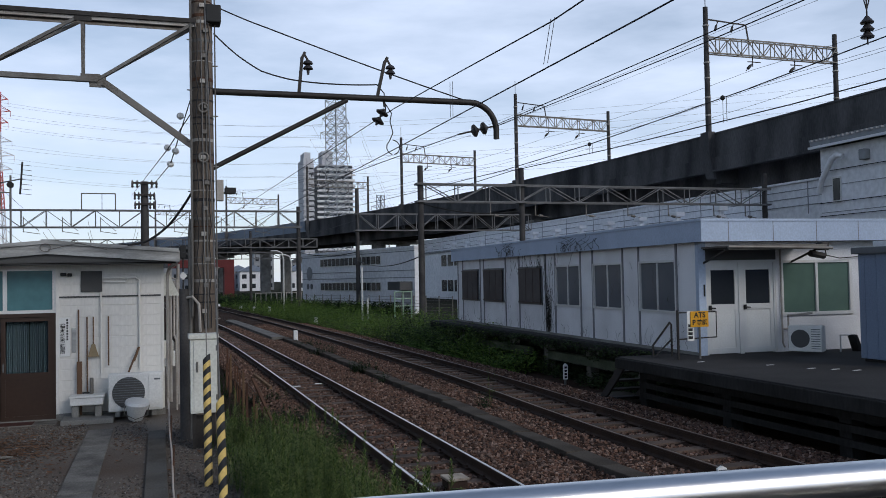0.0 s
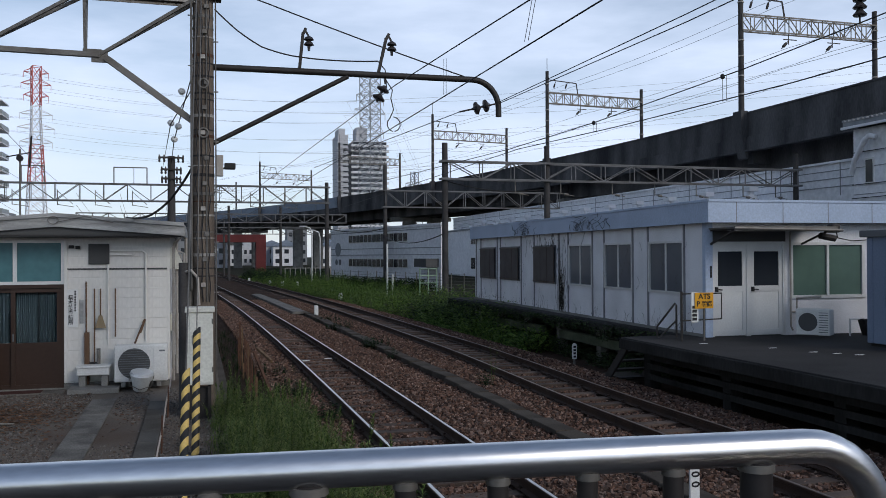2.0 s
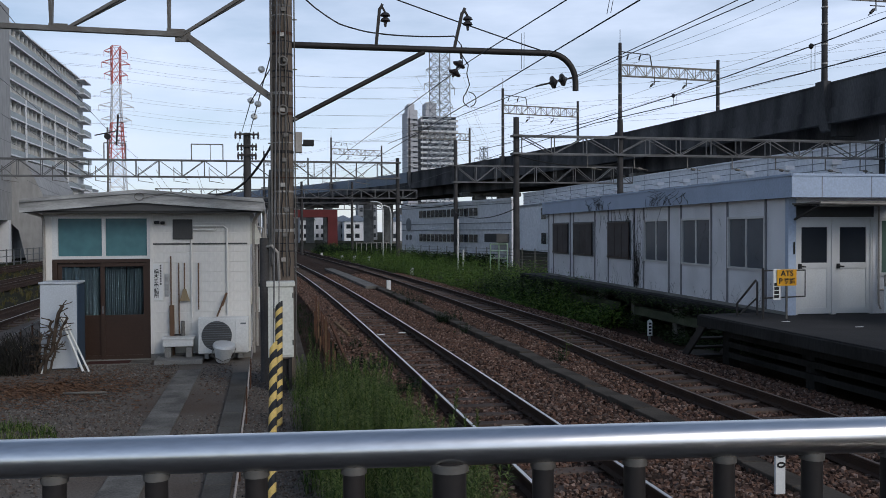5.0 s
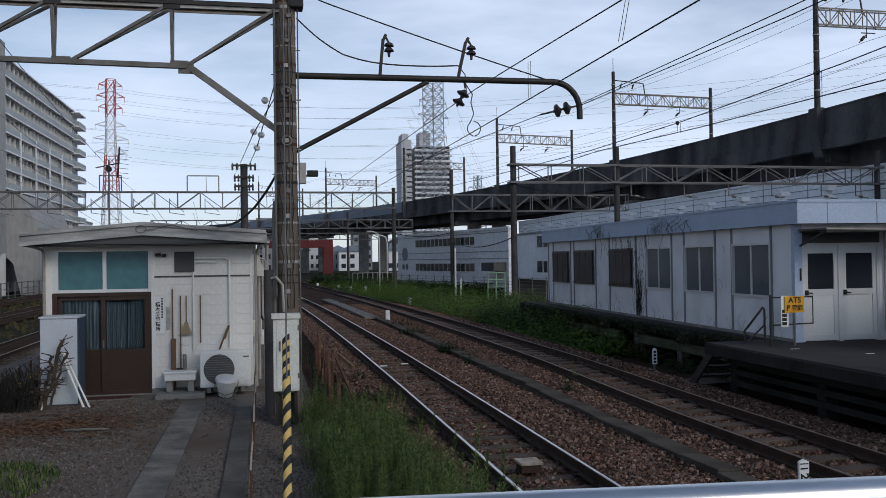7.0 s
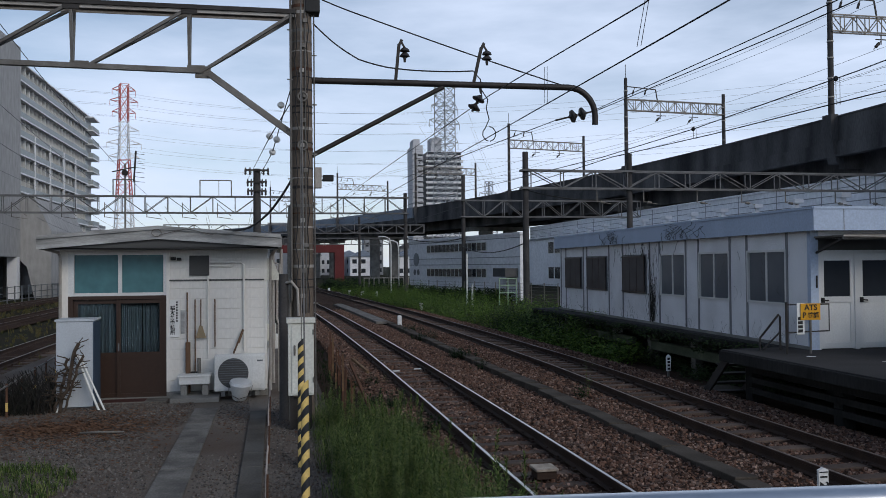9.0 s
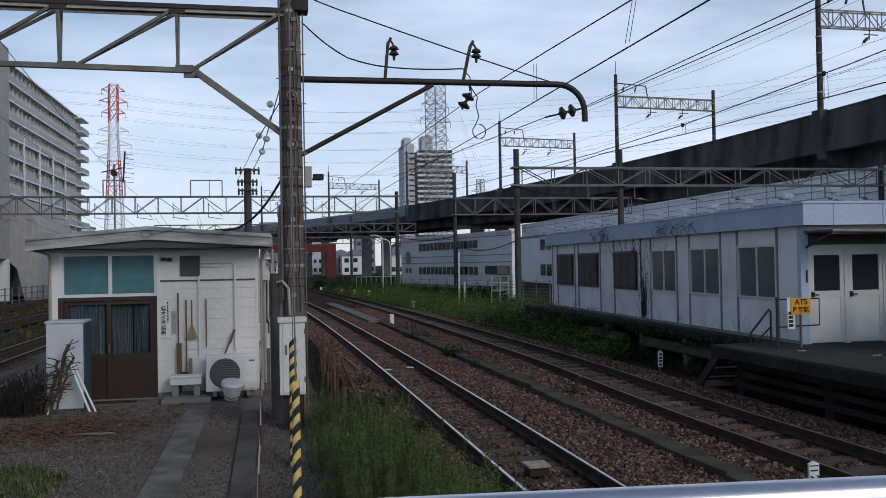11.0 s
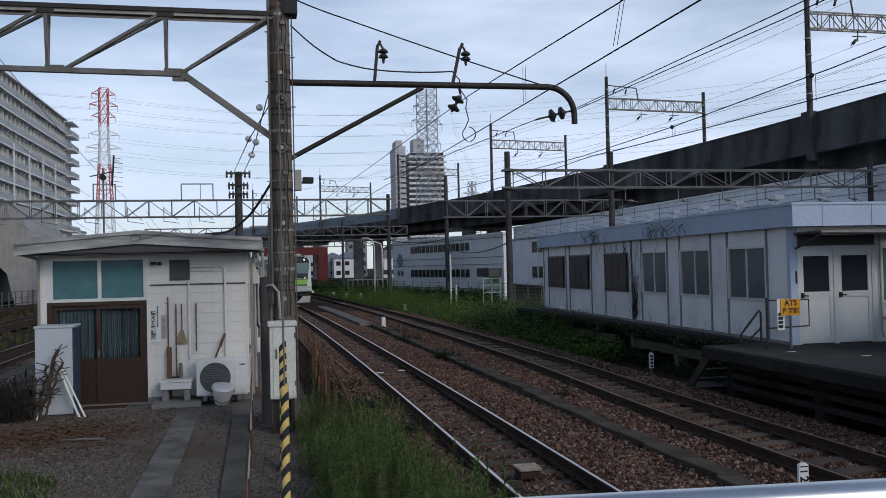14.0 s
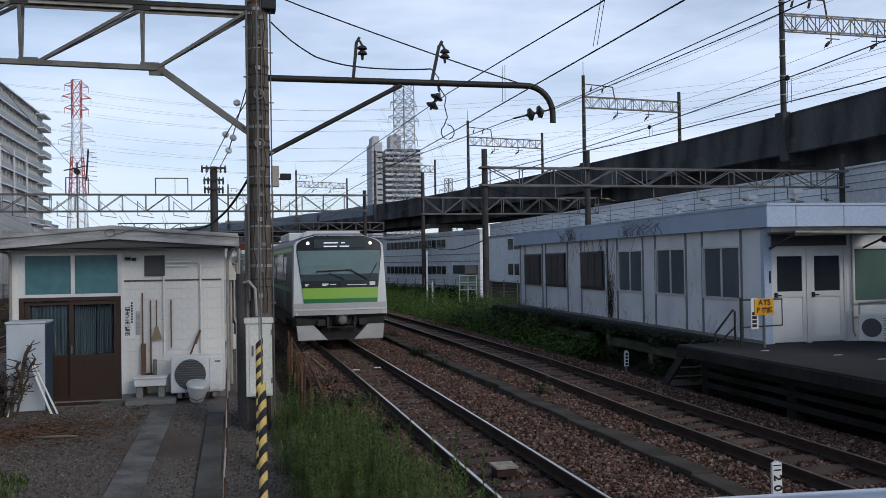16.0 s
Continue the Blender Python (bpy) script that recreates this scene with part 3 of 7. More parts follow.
        part("writing_bar", Shape().box(x(-2.08 + dx), x(-2.08 + dx + ww), -0.039, -0.035, z0, z1), M["black_paint"], b)
    for k, ch in enumerate("\u6a4b\u672c\u691c\u67fb\u8a70\u6240"):
        lettering("letter", ch, 0.095, pose(x(-2.08 + 0.06), -0.038, 1.77 - 0.096 * k, 90, 0, 0), M["black_paint"], b)
    part("plate", Shape().box(x(-1.865), x(-1.79), -0.035, -0.02, 1.27, 1.73, 0.003), M["roof_edge"], h, "small grey notice plate")
    part("downpipe", Shape().path([(x(-4.3), -0.4, 2.95), (x(-4.12), -0.1, 2.88), (x(-4.1), -0.05, 2.8), (x(-4.1), -0.05, 0.1)], 0.03), M["galv_light"], h, "pale plastic downpipe", smooth=True)
    part("downpipe", Shape().path([(x(0.02), -0.4, 2.95), (x(-0.1), -0.1, 2.82), (x(-0.13), -0.05, 2.7), (x(-0.13), -0.05, 0.1)], 0.03), M["galv_light"], h, "pale plastic downpipe", smooth=True)
    for pts, r in (([(x(-0.07), 0.25, 2.9), (x(-0.07), 0.25, 0.2)], 0.03), ([(x(0.0), 0.5, 2.6), (x(0.0), 0.5, 1.5), (x(0.04), 0.45, 1.4), (x(0.04), 0.45, 0.0)], 0.022), ([(x(-0.12), 0.9, 2.7), (x(0.06), 0.9, 2.62), (x(0.06), 0.9, 0.3)], 0.026), ([(x(0.1), 1.3, 2.95), (x(0.1), 1.3, 0.0)], 0.035)):
        part("service_pipe", Shape().path(pts, r, 8), M["galv_light"], h, "pale service pipe on the side wall", smooth=True)
    part("meter_box", Shape().box(x(-0.2), x(-0.02), 0.3, 0.6, 1.05, 1.4, 0.012), M["cream_metal"], h, "cream electricity meter box")
    part("meter_box", Shape().box(x(-0.2), x(0.02), 0.75, 1.0, 0.85, 1.15, 0.012), M["white_paint"], h, "white electricity meter box")
    part("shade_hood", Shape().prism([(x(-0.2), 2.75), (x(-0.1), 2.75), (x(0.1), 2.3), (x(-0.2), 2.3)], 0.15, 0.2), M["cream_metal"], h, "pale sheet hood at the wall's corner")
    part("eave_lamp", Shape().box(x(-2.05), x(-1.95), -0.12, -0.02, 2.72, 2.78, 0.01).box(x(-1.93), x(-1.85), -0.1, -0.02, 2.71, 2.77, 0.01), M["black_paint"], h, "small black lamp")
    part("cable_coil", Shape().path([(x(-2.25) + 0.09 * math.cos(a * 0.5), -0.6, 3.24 + 0.07 * math.sin(a * 0.5)) for a in range(26)], 0.008, 5).path([(x(-2.2), -0.6, 3.2), (x(-1.7), -0.6, 3.32), (x(-1.2), -0.6, 3.2)], 0.007, 5), M["galv"], h, "coil of grey cable")


def glass_clear():
    m = bpy.data.materials.new("glass_clear")
    m.use_nodes = True
    bs = m.node_tree.nodes["Principled BSDF"]
    bs.inputs["Base Color"].default_value = (0.75, 0.8, 0.82, 1)
    bs.inputs["Roughness"].default_value, bs.inputs["Transmission Weight"].default_value, bs.inputs["IOR"].default_value = 0.03, 1.0, 1.1
    return m


M["glass_clear"] = glass_clear()
hut()


# ---- the main pole with its beam and bracket ----
POLE = (0.43, 15.5)
M["dark_pole"] = mat("dark_pole", (0.07, 0.066, 0.065), 0.85, col2=(0.035, 0.033, 0.033), scale=1.5, fine=30, amount=0.8, bump=0.2)


def main_pole():
    p = thing("catenary_pole", "weathered banded concrete pole carrying a truss beam and a bracket arm", "utility pole", pose(*POLE, 0))
    part("shaft", Shape().tube((0, 0, 0), (0, 0, 9.5), 0.19, 24, 0.158), M["pole_concrete"], p, "tapered concrete shaft", smooth=True)
    for z in [0.9 + 0.21 * i + 0.06 * math.sin(i * 2.3) for i in range(40)]:
        if z > 1.9:
            r = 0.19 - 0.0034 * z + 0.006
            part("band", Shape().tube((0, 0, z), (0, 0, z + random.choice((0.02, 0.03, 0.05))), r, 20), random.choice((M["galv"], M["galv_light"], M["galv_dark"], M["rust"])), p, smooth=True)
    for k in range(17):
        z, sg = 1.95 + 0.42 * k, -1 if k % 2 else 1
        part("step_bolt", Shape().tube((sg * 0.15, -0.06, z), (sg * 0.245, -0.08, z), 0.011, 6), M["galv_light"], p)
        part("band_buckle", Shape().box(-0.05 + 0.03 * (k % 3), 0.03 + 0.03 * (k % 3), -0.215, -0.17, z + 0.1, z + 0.17, 0.006), M["galv"] if k % 3 else M["galv_light"], p)
    for x0, w, ph in ((0.09, 0.02, 0.0), (-0.1, 0.03, 1.3), (-0.02, 0.015, 2.1)):
        part("tied_cable", Shape().path([(x0 + w * math.sin(ph + 2.3 * i), -0.205, 1.8 + 0.28 * i) for i in range(19)], 0.009, 5), M["wire"], p, "thin cable tied to the pole")
    # truss beam, running to the side away from the tracks
    b = part("truss_beam", Shape().bar((-1.62, 0, 5.84), (-9.5, 0, 5.93), 0.1, 0.08), M["galv"], p, "galvanised steel truss beam")
    for sy in (-0.14, 0.14):
        part("top_chord", Shape().bar((-0.1, sy, 6.86), (-9.5, sy, 6.86), 0.09, 0.07), M["galv_dark"], b)
        part("top_chord_flange", Shape().bar((-0.1, sy, 6.80), (-9.5, sy, 6.80), 0.02, 0.06), M["galv_light"], b)
    nodes = [-1.66 - 1.83 * i for i in range(5)]
    for i, xn in enumerate(nodes):
        zb = 5.84 + 0.012 * i
        part("gusset_plate", Shape().box(xn - 0.22, xn + 0.07, -0.025, 0.025, zb - 0.02, zb + 0.09, 0.004), M["galv"], b)
        part("gusset_plate", Shape().box(xn - 0.3, xn - 0.04, -0.17, -0.15, 6.74, 6.86, 0.004), M["galv_dark"], b)
        for sy in (-0.14, 0.14):
            part("truss_web", Shape().bar((xn - 0.18, 0, zb), (xn - 0.18, sy, 6.84), 0.05), M["galv"], b)
            part("truss_web", Shape().bar((xn + 0.03, 0, zb), (xn + 1.65 if i else -0.12, sy, 6.84), 0.05), M["galv"], b)
    part("gusset_plate", Shape().box(-1.75, -1.5, -0.02, 0.02, 5.72, 5.92, 0.004), M["galv"], b)
    part("strut", Shape().bar((-1.53, 0, 5.8), (0.05, 0, 4.66), 0.1, 0.1), M["galv"], p, "galvanised diagonal strut")
    # bracket arm over the track
    arm = [(0.1, 0, 5.74), (4.75, 0, 5.76)] + [(4.75 + 0.5 * math.sin(a), 0, 5.26 + 0.5 * math.cos(a)) for a in [i * math.pi / 16 for i in range(1, 9)]] + [(5.25, 0, 5.1)]
    part("bracket_arm", Shape().path(arm, 0.055, 12), M["galv_dark"], p, "dark steel bracket arm with a bent end", smooth=True)
    part("arm_brace", Shape().tube((0.15, 0, 4.45), (2.45, 0, 5.7), 0.042, 10), M["galv_dark"], p, "dark steel brace", smooth=True)
    for xp, lean in ((1.6, 0.07), (2.98, 0.16)):
        part("insulator_post", Shape().bar((xp, 0, 5.72), (xp + lean, 0, 6.42), 0.06, 0.05).bar((xp + lean, 0, 6.4), (xp + lean + 0.05, 0, 6.5), 0.05).bar((xp + lean + 0.03, 0, 6.48), (xp + lean + 0.1, 0, 6.36), 0.03), M["galv_dark"], p)
        part("insulator", Shape().lathe([(0.02, 0.2), (0.07, 0.17), (0.09, 0.13), (0.03, 0.11), (0.07, 0.08), (0.09, 0.04), (0.03, 0.02), (0.02, -0.06)], 14, pose(xp + lean + 0.1, 0, 6.17)), M["porcelain"], p, "dark porcelain insulator", smooth=True)
    ins = part("hanging_insulator", Shape().tube((3.1, 0, 5.74), (3.12, 0, 5.6), 0.015), M["galv_dark"], p)
    for k, (px, pz) in enumerate(((3.08, 5.5), (3.0, 5.35))):
        part("disc", Shape().lathe([(0.02, 0.08), (0.05, 0.05), (0.12, 0.0), (0.11, -0.02), (0.03, -0.03), (0.02, -0.08)], 14, pose(px, 0, pz, 0, 28, 0)), M["porcelain"], ins, "dark porcelain disc", smooth=True)
    hook = part("pull_off", Shape().tube((5.25, 0, 5.35), (4.5, 0, 5.16), 0.016), M["galv_dark"], p)
    for px, pz in ((5.0, 5.29), (4.82, 5.24)):
        part("disc", Shape().lathe([(0.02, 0.09), (0.05, 0.06), (0.12, 0.01), (0.11, -0.02), (0.04, -0.03), (0.02, -0.08)], 14, pose(px, 0, pz, 0, 75, 0)), M["porcelain"], hook, "dark porcelain disc", smooth=True)
    # conduits and small fittings
    for pts, r, k in (([(-0.22, -0.08, 0.0), (-0.22, -0.08, 3.3), (-0.2, -0.08, 3.6)], 0.04, 10), ([(-0.19, -0.16, 2.0), (-0.19, -0.16, 9.0)], 0.02, 6), ([(0.2, -0.1, 0.2), (0.2, -0.1, 9.0)], 0.012, 6), ([(0.05, -0.2, 1.8), (0.05, -0.19, 8.5)], 0.012, 6)):
        part("conduit", Shape().path(pts, r, k), M["galv"], p, "grey conduit strapped to the pole", smooth=True)
    part("riser_pipe", Shape().path([(-0.32, -0.05, 0.0), (-0.32, -0.05, 2.45)], 0.085, 12), M["dark_pole"], p, "thick dark grey riser pipe", smooth=True)
    part("riser_pipe", Shape().path([(-0.32, -0.05, 2.2), (-0.3, -0.1, 2.3), (-0.2, -0.2, 2.32), (-0.1, -0.22, 2.2), (-0.08, -0.22, 1.75)], 0.025, 8), M["galv_light"], p, smooth=True)
    part("junction_box", Shape().box(0.2, 0.32, -0.1, 0.05, 3.9, 4.25, 0.01), M["galv_light"], p)
    part("floodlight", Shape().box(0.34, 0.52, -0.12, 0.05, 4.02, 4.12, 0.01).bar((0.2, 0, 3.98), (0.36, 0, 4.05), 0.03), M["black_paint"], p, "small black floodlight")
    part("top_fitting", Shape().box(0.05, 0.3, -0.22, 0.1, 6.85, 7.15, 0.02), M["black_paint"], p)
    for z in (5.42, 4.6):
        part("ring_guide", Shape().path([(0.075 * math.cos(a * math.tau / 16), -0.21, z + 0.075 * math.sin(a * math.tau / 16)) for a in range(17)], 0.018, 8), M["galv"], p, "grey ring guide", smooth=True)
    for px, py, pz in ((-0.35, 0.3, 5.36), (-0.55, 1.2, 4.95), (-0.42, 0.9, 4.85), (-0.5, 1.5, 4.7)):
        part("guy_insulator", Shape().lathe([(0.015, -0.04), (0.05, -0.035), (0.065, 0.0), (0.05, 0.035), (0.015, 0.04)], 10, pose(px, py, pz, 65, 20, 0)), M["porcelain_white"], p, "white porcelain insulator", smooth=True)


main_pole()


def cabinet_on_pole():
    c = thing("switch_box", "cream steel switch cabinet standing against the pole", "switch cabinet", pose(0.36, 14.62, 0))
    part("body", Shape().box(-0.2, 0.2, -0.17, 0.12, 0.55, 1.68, 0.01), M["cream_metal"], c)
    part("top", Shape().box(-0.225, 0.225, -0.2, 0.14, 1.68, 1.76, 0.012), M["cream_metal"], c)
    d = part("door", Shape().box(-0.15, 0.195, -0.185, -0.17, 0.58, 1.66, 0.005), M["cream_metal"], c)
    part("handle", Shape().box(-0.11, -0.085, -0.21, -0.185, 1.18, 1.34, 0.006), M["galv"], d, "grey handle")
    for z in (0.75, 1.5):
        part("hinge", Shape().tube((0.19, -0.19, z), (0.19, -0.19, z + 0.08), 0.012), M["galv"], d)
    part("stand", Shape().box(-0.17, -0.12, -0.1, 0.08, 0, 0.55).box(0.12, 0.17, -0.1, 0.08, 0, 0.55).box(-0.12, 0.12, -0.02, 0.06, 0, 0.5), M["galv_dark"], c, "dark steel stand")


cabinet_on_pole()


def stay(foot, top, split, label, girth):
    """A guy wire with a striped guard over its lower end."""
    foot, top = Vector(foot), Vector(top)
    g = thing("guy_wire", label, "guy wire", Matrix.Translation(foot))
    d = (top - foot)
    part("cable", Shape().path([(0, 0, 0), d], 0.008, 5), M["galv"], g)
    n = int(split / 0.085)
    u = d.normalized()
    for i in range(n):
        a, b = u * (split * i / n), u * (split * (i + 1) / n)
        s = Shape()
        e1 = u.orthogonal().normalized()
        e2 = u.cross(e1)
        ring = [(math.cos(k * math.tau / 14), math.sin(k * math.tau / 14)) for k in range(14)]
        s.add([c + (e1 * p + e2 * q) * girth + u * (0.045 * (p * e1.x + q * e2.x)) for c in (a, b) for p, q in ring], [(k, (k + 1) % 14, 14 + (k + 1) % 14, 14 + k) for k in range(14)])
        part("stripe", s, M["yellow"] if i % 2 == 0 else M["black_paint"], g, "yellow band" if i % 2 == 0 else "black band", smooth=True)


stay((0.185, 7.25, 0.0), (0.4, 15.2, 9.4), 1.98, "guy wire with a black and yellow striped guard", 0.036)
stay((0.29, 11.95, 0.0), (0.4, 15.25, 6.9), 1.72, "guy wire with a black and yellow striped sleeve", 0.05)


# ---- the platform and the office on it ----
OFFICE = pose(10.6, 16.42, 0.8, 0, 0, -1.95)


M["mossy"] = mat("mossy", (0.1, 0.115, 0.075), 0.9, col2=(0.04, 0.05, 0.03), scale=1.5, fine=30, amount=0.9, bump=0.4)
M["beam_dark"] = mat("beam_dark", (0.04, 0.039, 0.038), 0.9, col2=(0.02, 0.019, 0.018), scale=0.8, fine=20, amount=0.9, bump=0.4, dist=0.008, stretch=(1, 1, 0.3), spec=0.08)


def platform():
    p = thing("platform", "dark asphalt island platform on concrete posts", "platform", kind="structure")
    part("deck", Shape().box(8.97, 16.0, -14, 17.1, 0.58, 0.8, 0.01), M["deck"], p, "dark asphalt deck")
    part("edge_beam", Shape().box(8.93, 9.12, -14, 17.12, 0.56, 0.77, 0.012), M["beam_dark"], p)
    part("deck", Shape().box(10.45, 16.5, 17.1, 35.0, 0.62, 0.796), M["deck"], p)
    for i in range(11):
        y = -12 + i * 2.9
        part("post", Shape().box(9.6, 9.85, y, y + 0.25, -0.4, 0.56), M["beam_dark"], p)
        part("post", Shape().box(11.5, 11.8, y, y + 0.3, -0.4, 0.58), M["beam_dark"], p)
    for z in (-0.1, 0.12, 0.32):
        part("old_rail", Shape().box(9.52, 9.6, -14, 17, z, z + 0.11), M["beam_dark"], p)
    for i in range(6):
        part("post", Shape().box(10.75, 11.0, 19.0 + 2.7 * i, 19.25 + 2.7 * i, -0.4, 0.5), M["concrete"], p)
    part("back_wall", Shape().box(12.6, 12.8, -14, 35, -0.45, 0.58), M["dark_concrete"], p)
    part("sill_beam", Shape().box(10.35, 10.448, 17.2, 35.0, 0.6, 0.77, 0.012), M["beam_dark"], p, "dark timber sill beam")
    for y0, y1 in ((19.2, 24.0), (25.4, 30.6)):
        part("mossy_beam", Shape().box(10.55, 10.75, y0, y1, 0.12, 0.36, 0.01), M["mossy"], p, "greenish concrete beam")
    for (px, py) in ((9.75, 15.3), (10.5, 14.2), (10.75, 13.4), (11.0, 13.1), (11.2, 12.8), (11.6, 12.1)):
        part("floor_mark", Shape().box(px, px + 0.16, py, py + 0.05, 0.8, 0.804), M["sign_white"], p, "small white floor mark")


platform()


M["screen_brown"] = mat("screen_brown", (0.1, 0.088, 0.085), 0.8, col2=(0.06, 0.05, 0.047), scale=1.5, fine=60, amount=0.8, bump=0.1)


def office():
    o = thing("platform_office", "long white-panelled railway office with a blue fascia and flat roof", "office building", OFFICE)
    # local: x to the right along the front, y away along the side, z up from the deck
    L, W, H = 17.5, 4.5, 2.5
    wall = Shape().box(0.0, 0.1, 0.0, L, 0, 0.9).box(0.0, 0.1, 0.0, L, 2.04, H)
    wins = [(0.9, 2.55), (3.4, 5.05), (5.85, 7.55), (8.55, 10.45), (11.95, 14.0), (14.65, 16.6)]
    edges = [0.0] + [v for w in wins for v in w] + [L]
    for a, b in zip(edges[0::2], edges[1::2]):
        wall.box(0.0, 0.1, a, b, 0.9, 2.04)
    part("side_wall", wall, M["panel_white"], o)
    for a, b, c, d in ((0.1, 0.16, 0, H), (0.16, W, 1.98, H), (1.88, 2.02, 0, 1.98), (2.02, W, 0, 0.78), (3.85, W, 0.78, 1.98)):
        part("front_wall", Shape().box(a, b, 0, 0.1, c, d), M["panel_white"], o)
    part("back_wall", Shape().box(0.1, W, L - 0.1, L, 0, H).box(W - 0.1, W, 0.1, L - 0.1, 0, H), M["panel_white"], o)
    # black sheets and a dark floor stand for the unlit inside
    part("dark_inner_sheet", Shape().box(0.3, W - 0.3, 2.4, 2.5, 0, H).box(2.2, 2.3, 2.5, L - 0.2, 0, H), M["black_void"], o)
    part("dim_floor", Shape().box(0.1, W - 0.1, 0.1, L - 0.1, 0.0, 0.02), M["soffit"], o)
    part("corner_post", Shape().box(-0.03, 0.14, -0.03, 0.06, 0, H), M["fascia_blue"], o, "blue-grey corner post")
    # battens between the wall panels
    for y in (0.07, 0.88, 2.57, 3.38, 5.07, 5.83, 7.58, 8.3, 10.5, 11.8, 14.1, 14.5, 16.65, 17.3):
        part("batten", Shape().box(-0.022, 0.0, y - 0.035, y + 0.035, 0.0, H), M["batten"] if y not in (0.07,) else M["fascia_blue"], o, "grey wall batten")
    part("base_strip", Shape().box(-0.05, 0.0, 0.0, L, -0.12, 0.06), M["concrete"], o)
    for i, (a, b) in enumerate(wins):
        f = Shape().box(-0.03, 0.06, a, b, 0.86, 0.91).box(-0.03, 0.06, a, b, 2.0, 2.05).box(-0.03, 0.06, a, a + 0.05, 0.91, 2.0).box(-0.03, 0.06, b - 0.05, b, 0.91, 2.0)
        f.box(-0.01, 0.04, (a + b) / 2 - 0.03, (a + b) / 2 + 0.03, 0.91, 2.0)
        w = part("window", f, M["alu"] if i < 3 else M["alu_dark"], o, "aluminium sliding window" if i < 3 else "window behind a brown screen")
        for k, (c, d) in enumerate(((a + 0.05, (a + b) / 2 - 0.03), ((a + b) / 2 + 0.03, b - 0.05))):
            part("pane", Shape().box(0.01 + 0.015 * k, 0.016 + 0.015 * k, c, d, 0.91, 2.0), M["glass_grey"], w, "glass with a blue-grey sky reflection in its colour")
        if i >= 3:
            scr = part("screen", Shape().box(-0.07, -0.05, a + 0.06, b - 0.06, 0.95, 1.99), M["screen_brown"], w, "brownish insect screen")
            for k in range(4):
                yb = a + 0.06 + (b - a - 0.12) * k / 3
                part("screen_bar", Shape().box(-0.078, -0.07, yb - 0.015, yb + 0.015, 0.86, 2.02), M["brown_frame"], scr)
            for z in (0.9, 1.96):
                part("screen_rail", Shape().box(-0.086, -0.078, a, b, z, z + 0.04), M["brown_frame"], scr)
    # roof and fascia
    part("roof", Shape().box(-0.1, W + 0.2, -0.3, L + 0.2, 2.4, 2.78), M["soffit"], o, "flat roof")
    part("side_fascia", Shape().box(-0.15, -0.1, -0.35, L + 0.25, 2.4, 2.86).box(-0.17, -0.08, -0.35, L + 0.25, 2.83, 2.88), M["fascia_blue"], o, "blue-grey painted metal fascia")
    ff = part("front_fascia", Shape().box(-0.1, W + 0.2, -0.35, -0.3, 2.4, 2.86).box(-0.15, W + 0.2, -0.37, -0.28, 2.83, 2.88), M["fascia_blue"], o, "pale blue-grey metal fascia")
    for k in range(4):
        part("fascia_joint", Shape().box(0.5 + 1.1 * k, 0.515 + 1.1 * k, -0.354, -0.35, 2.4, 2.83), M["batten"], ff)
    # doors
    for a, b in ((0.2, 0.96), (1.06, 1.84)):
        s = Shape().box(a, a + 0.09, 0.02, 0.07, 0.02, 1.96).box(b - 0.09, b, 0.02, 0.07, 0.02, 1.96).box(a + 0.09, b - 0.09, 0.02, 0.07, 1.8, 1.96).box(a + 0.09, b - 0.09, 0.02, 0.07, 0.95, 1.07).box(a + 0.09, b - 0.09, 0.02, 0.07, 0.02, 0.14)
        d = part("door", s, M["alu"], o, "aluminium door with a dark upper pane")
        part("door_panel", Shape().box(a + 0.09, b - 0.09, 0.035, 0.06, 0.14, 0.95), M["white_paint"], d)
        part("pane", Shape().box(a + 0.09, b - 0.09, 0.04, 0.05, 1.07, 1.8), M["glass_dark"], d, "dark glass")
        part("handle", Shape().tube((a + 0.04, -0.03, 1.0), (a + 0.16, -0.03, 0.99), 0.014).box(a + 0.02, a + 0.07, -0.03, 0.02, 0.95, 1.05), M["black_paint"], d)
    part("door_frame", Shape().box(0.14, 0.2, 0.0, 0.09, 0, 2.0).box(0.96, 1.06, 0.0, 0.09, 0, 2.0).box(1.84, 1.9, 0.0, 0.09, 0, 2.0).box(0.2, 0.96, 0, 0.09, 1.96, 2.0).box(1.06, 1.84, 0, 0.09, 1.96, 2.0), M["alu"], o, "aluminium door frame")
    f = Shape().box(2.02, 3.9, -0.04, 0.06, 0.78, 0.85).box(2.02, 3.9, -0.02, 0.06, 1.93, 1.99).box(2.02, 2.08, -0.02, 0.06, 0.85, 1.93).box(3.82, 3.9, -0.02, 0.06, 0.85, 1.93).box(2.92, 2.98, -0.02, 0.06, 0.85, 1.93)
    w = part("front_window", f, M["alu"], o, "wide aluminium sliding window")
    for a, b in ((2.08, 2.92), (2.98, 3.82)):
        part("pane", Shape().box(a, b, 0.02, 0.026, 0.85, 1.93), M["glass_green"], w, "greenish glass with a lowered blind")
    # awning over the doors
    aw = part("awning", Shape().box(0.05, 2.4, -1.0, 0.0, 2.26, 2.29).box(0.05, 2.4, -1.03, -0.98, 2.2, 2.3).tube((0.0, -1.06, 2.26), (2.5, -1.06, 2.22), 0.03), M["galv"], o, "corrugated awning over the doors")
    # a dark strip stands for the awning's shade on the wall over the doors
    part("awning_shade", Shape().box(0.15, 1.9, -0.012, 0.0, 2.01, 2.24), M["soffit"], o, "awning shade painted as a dark strip above the doors")
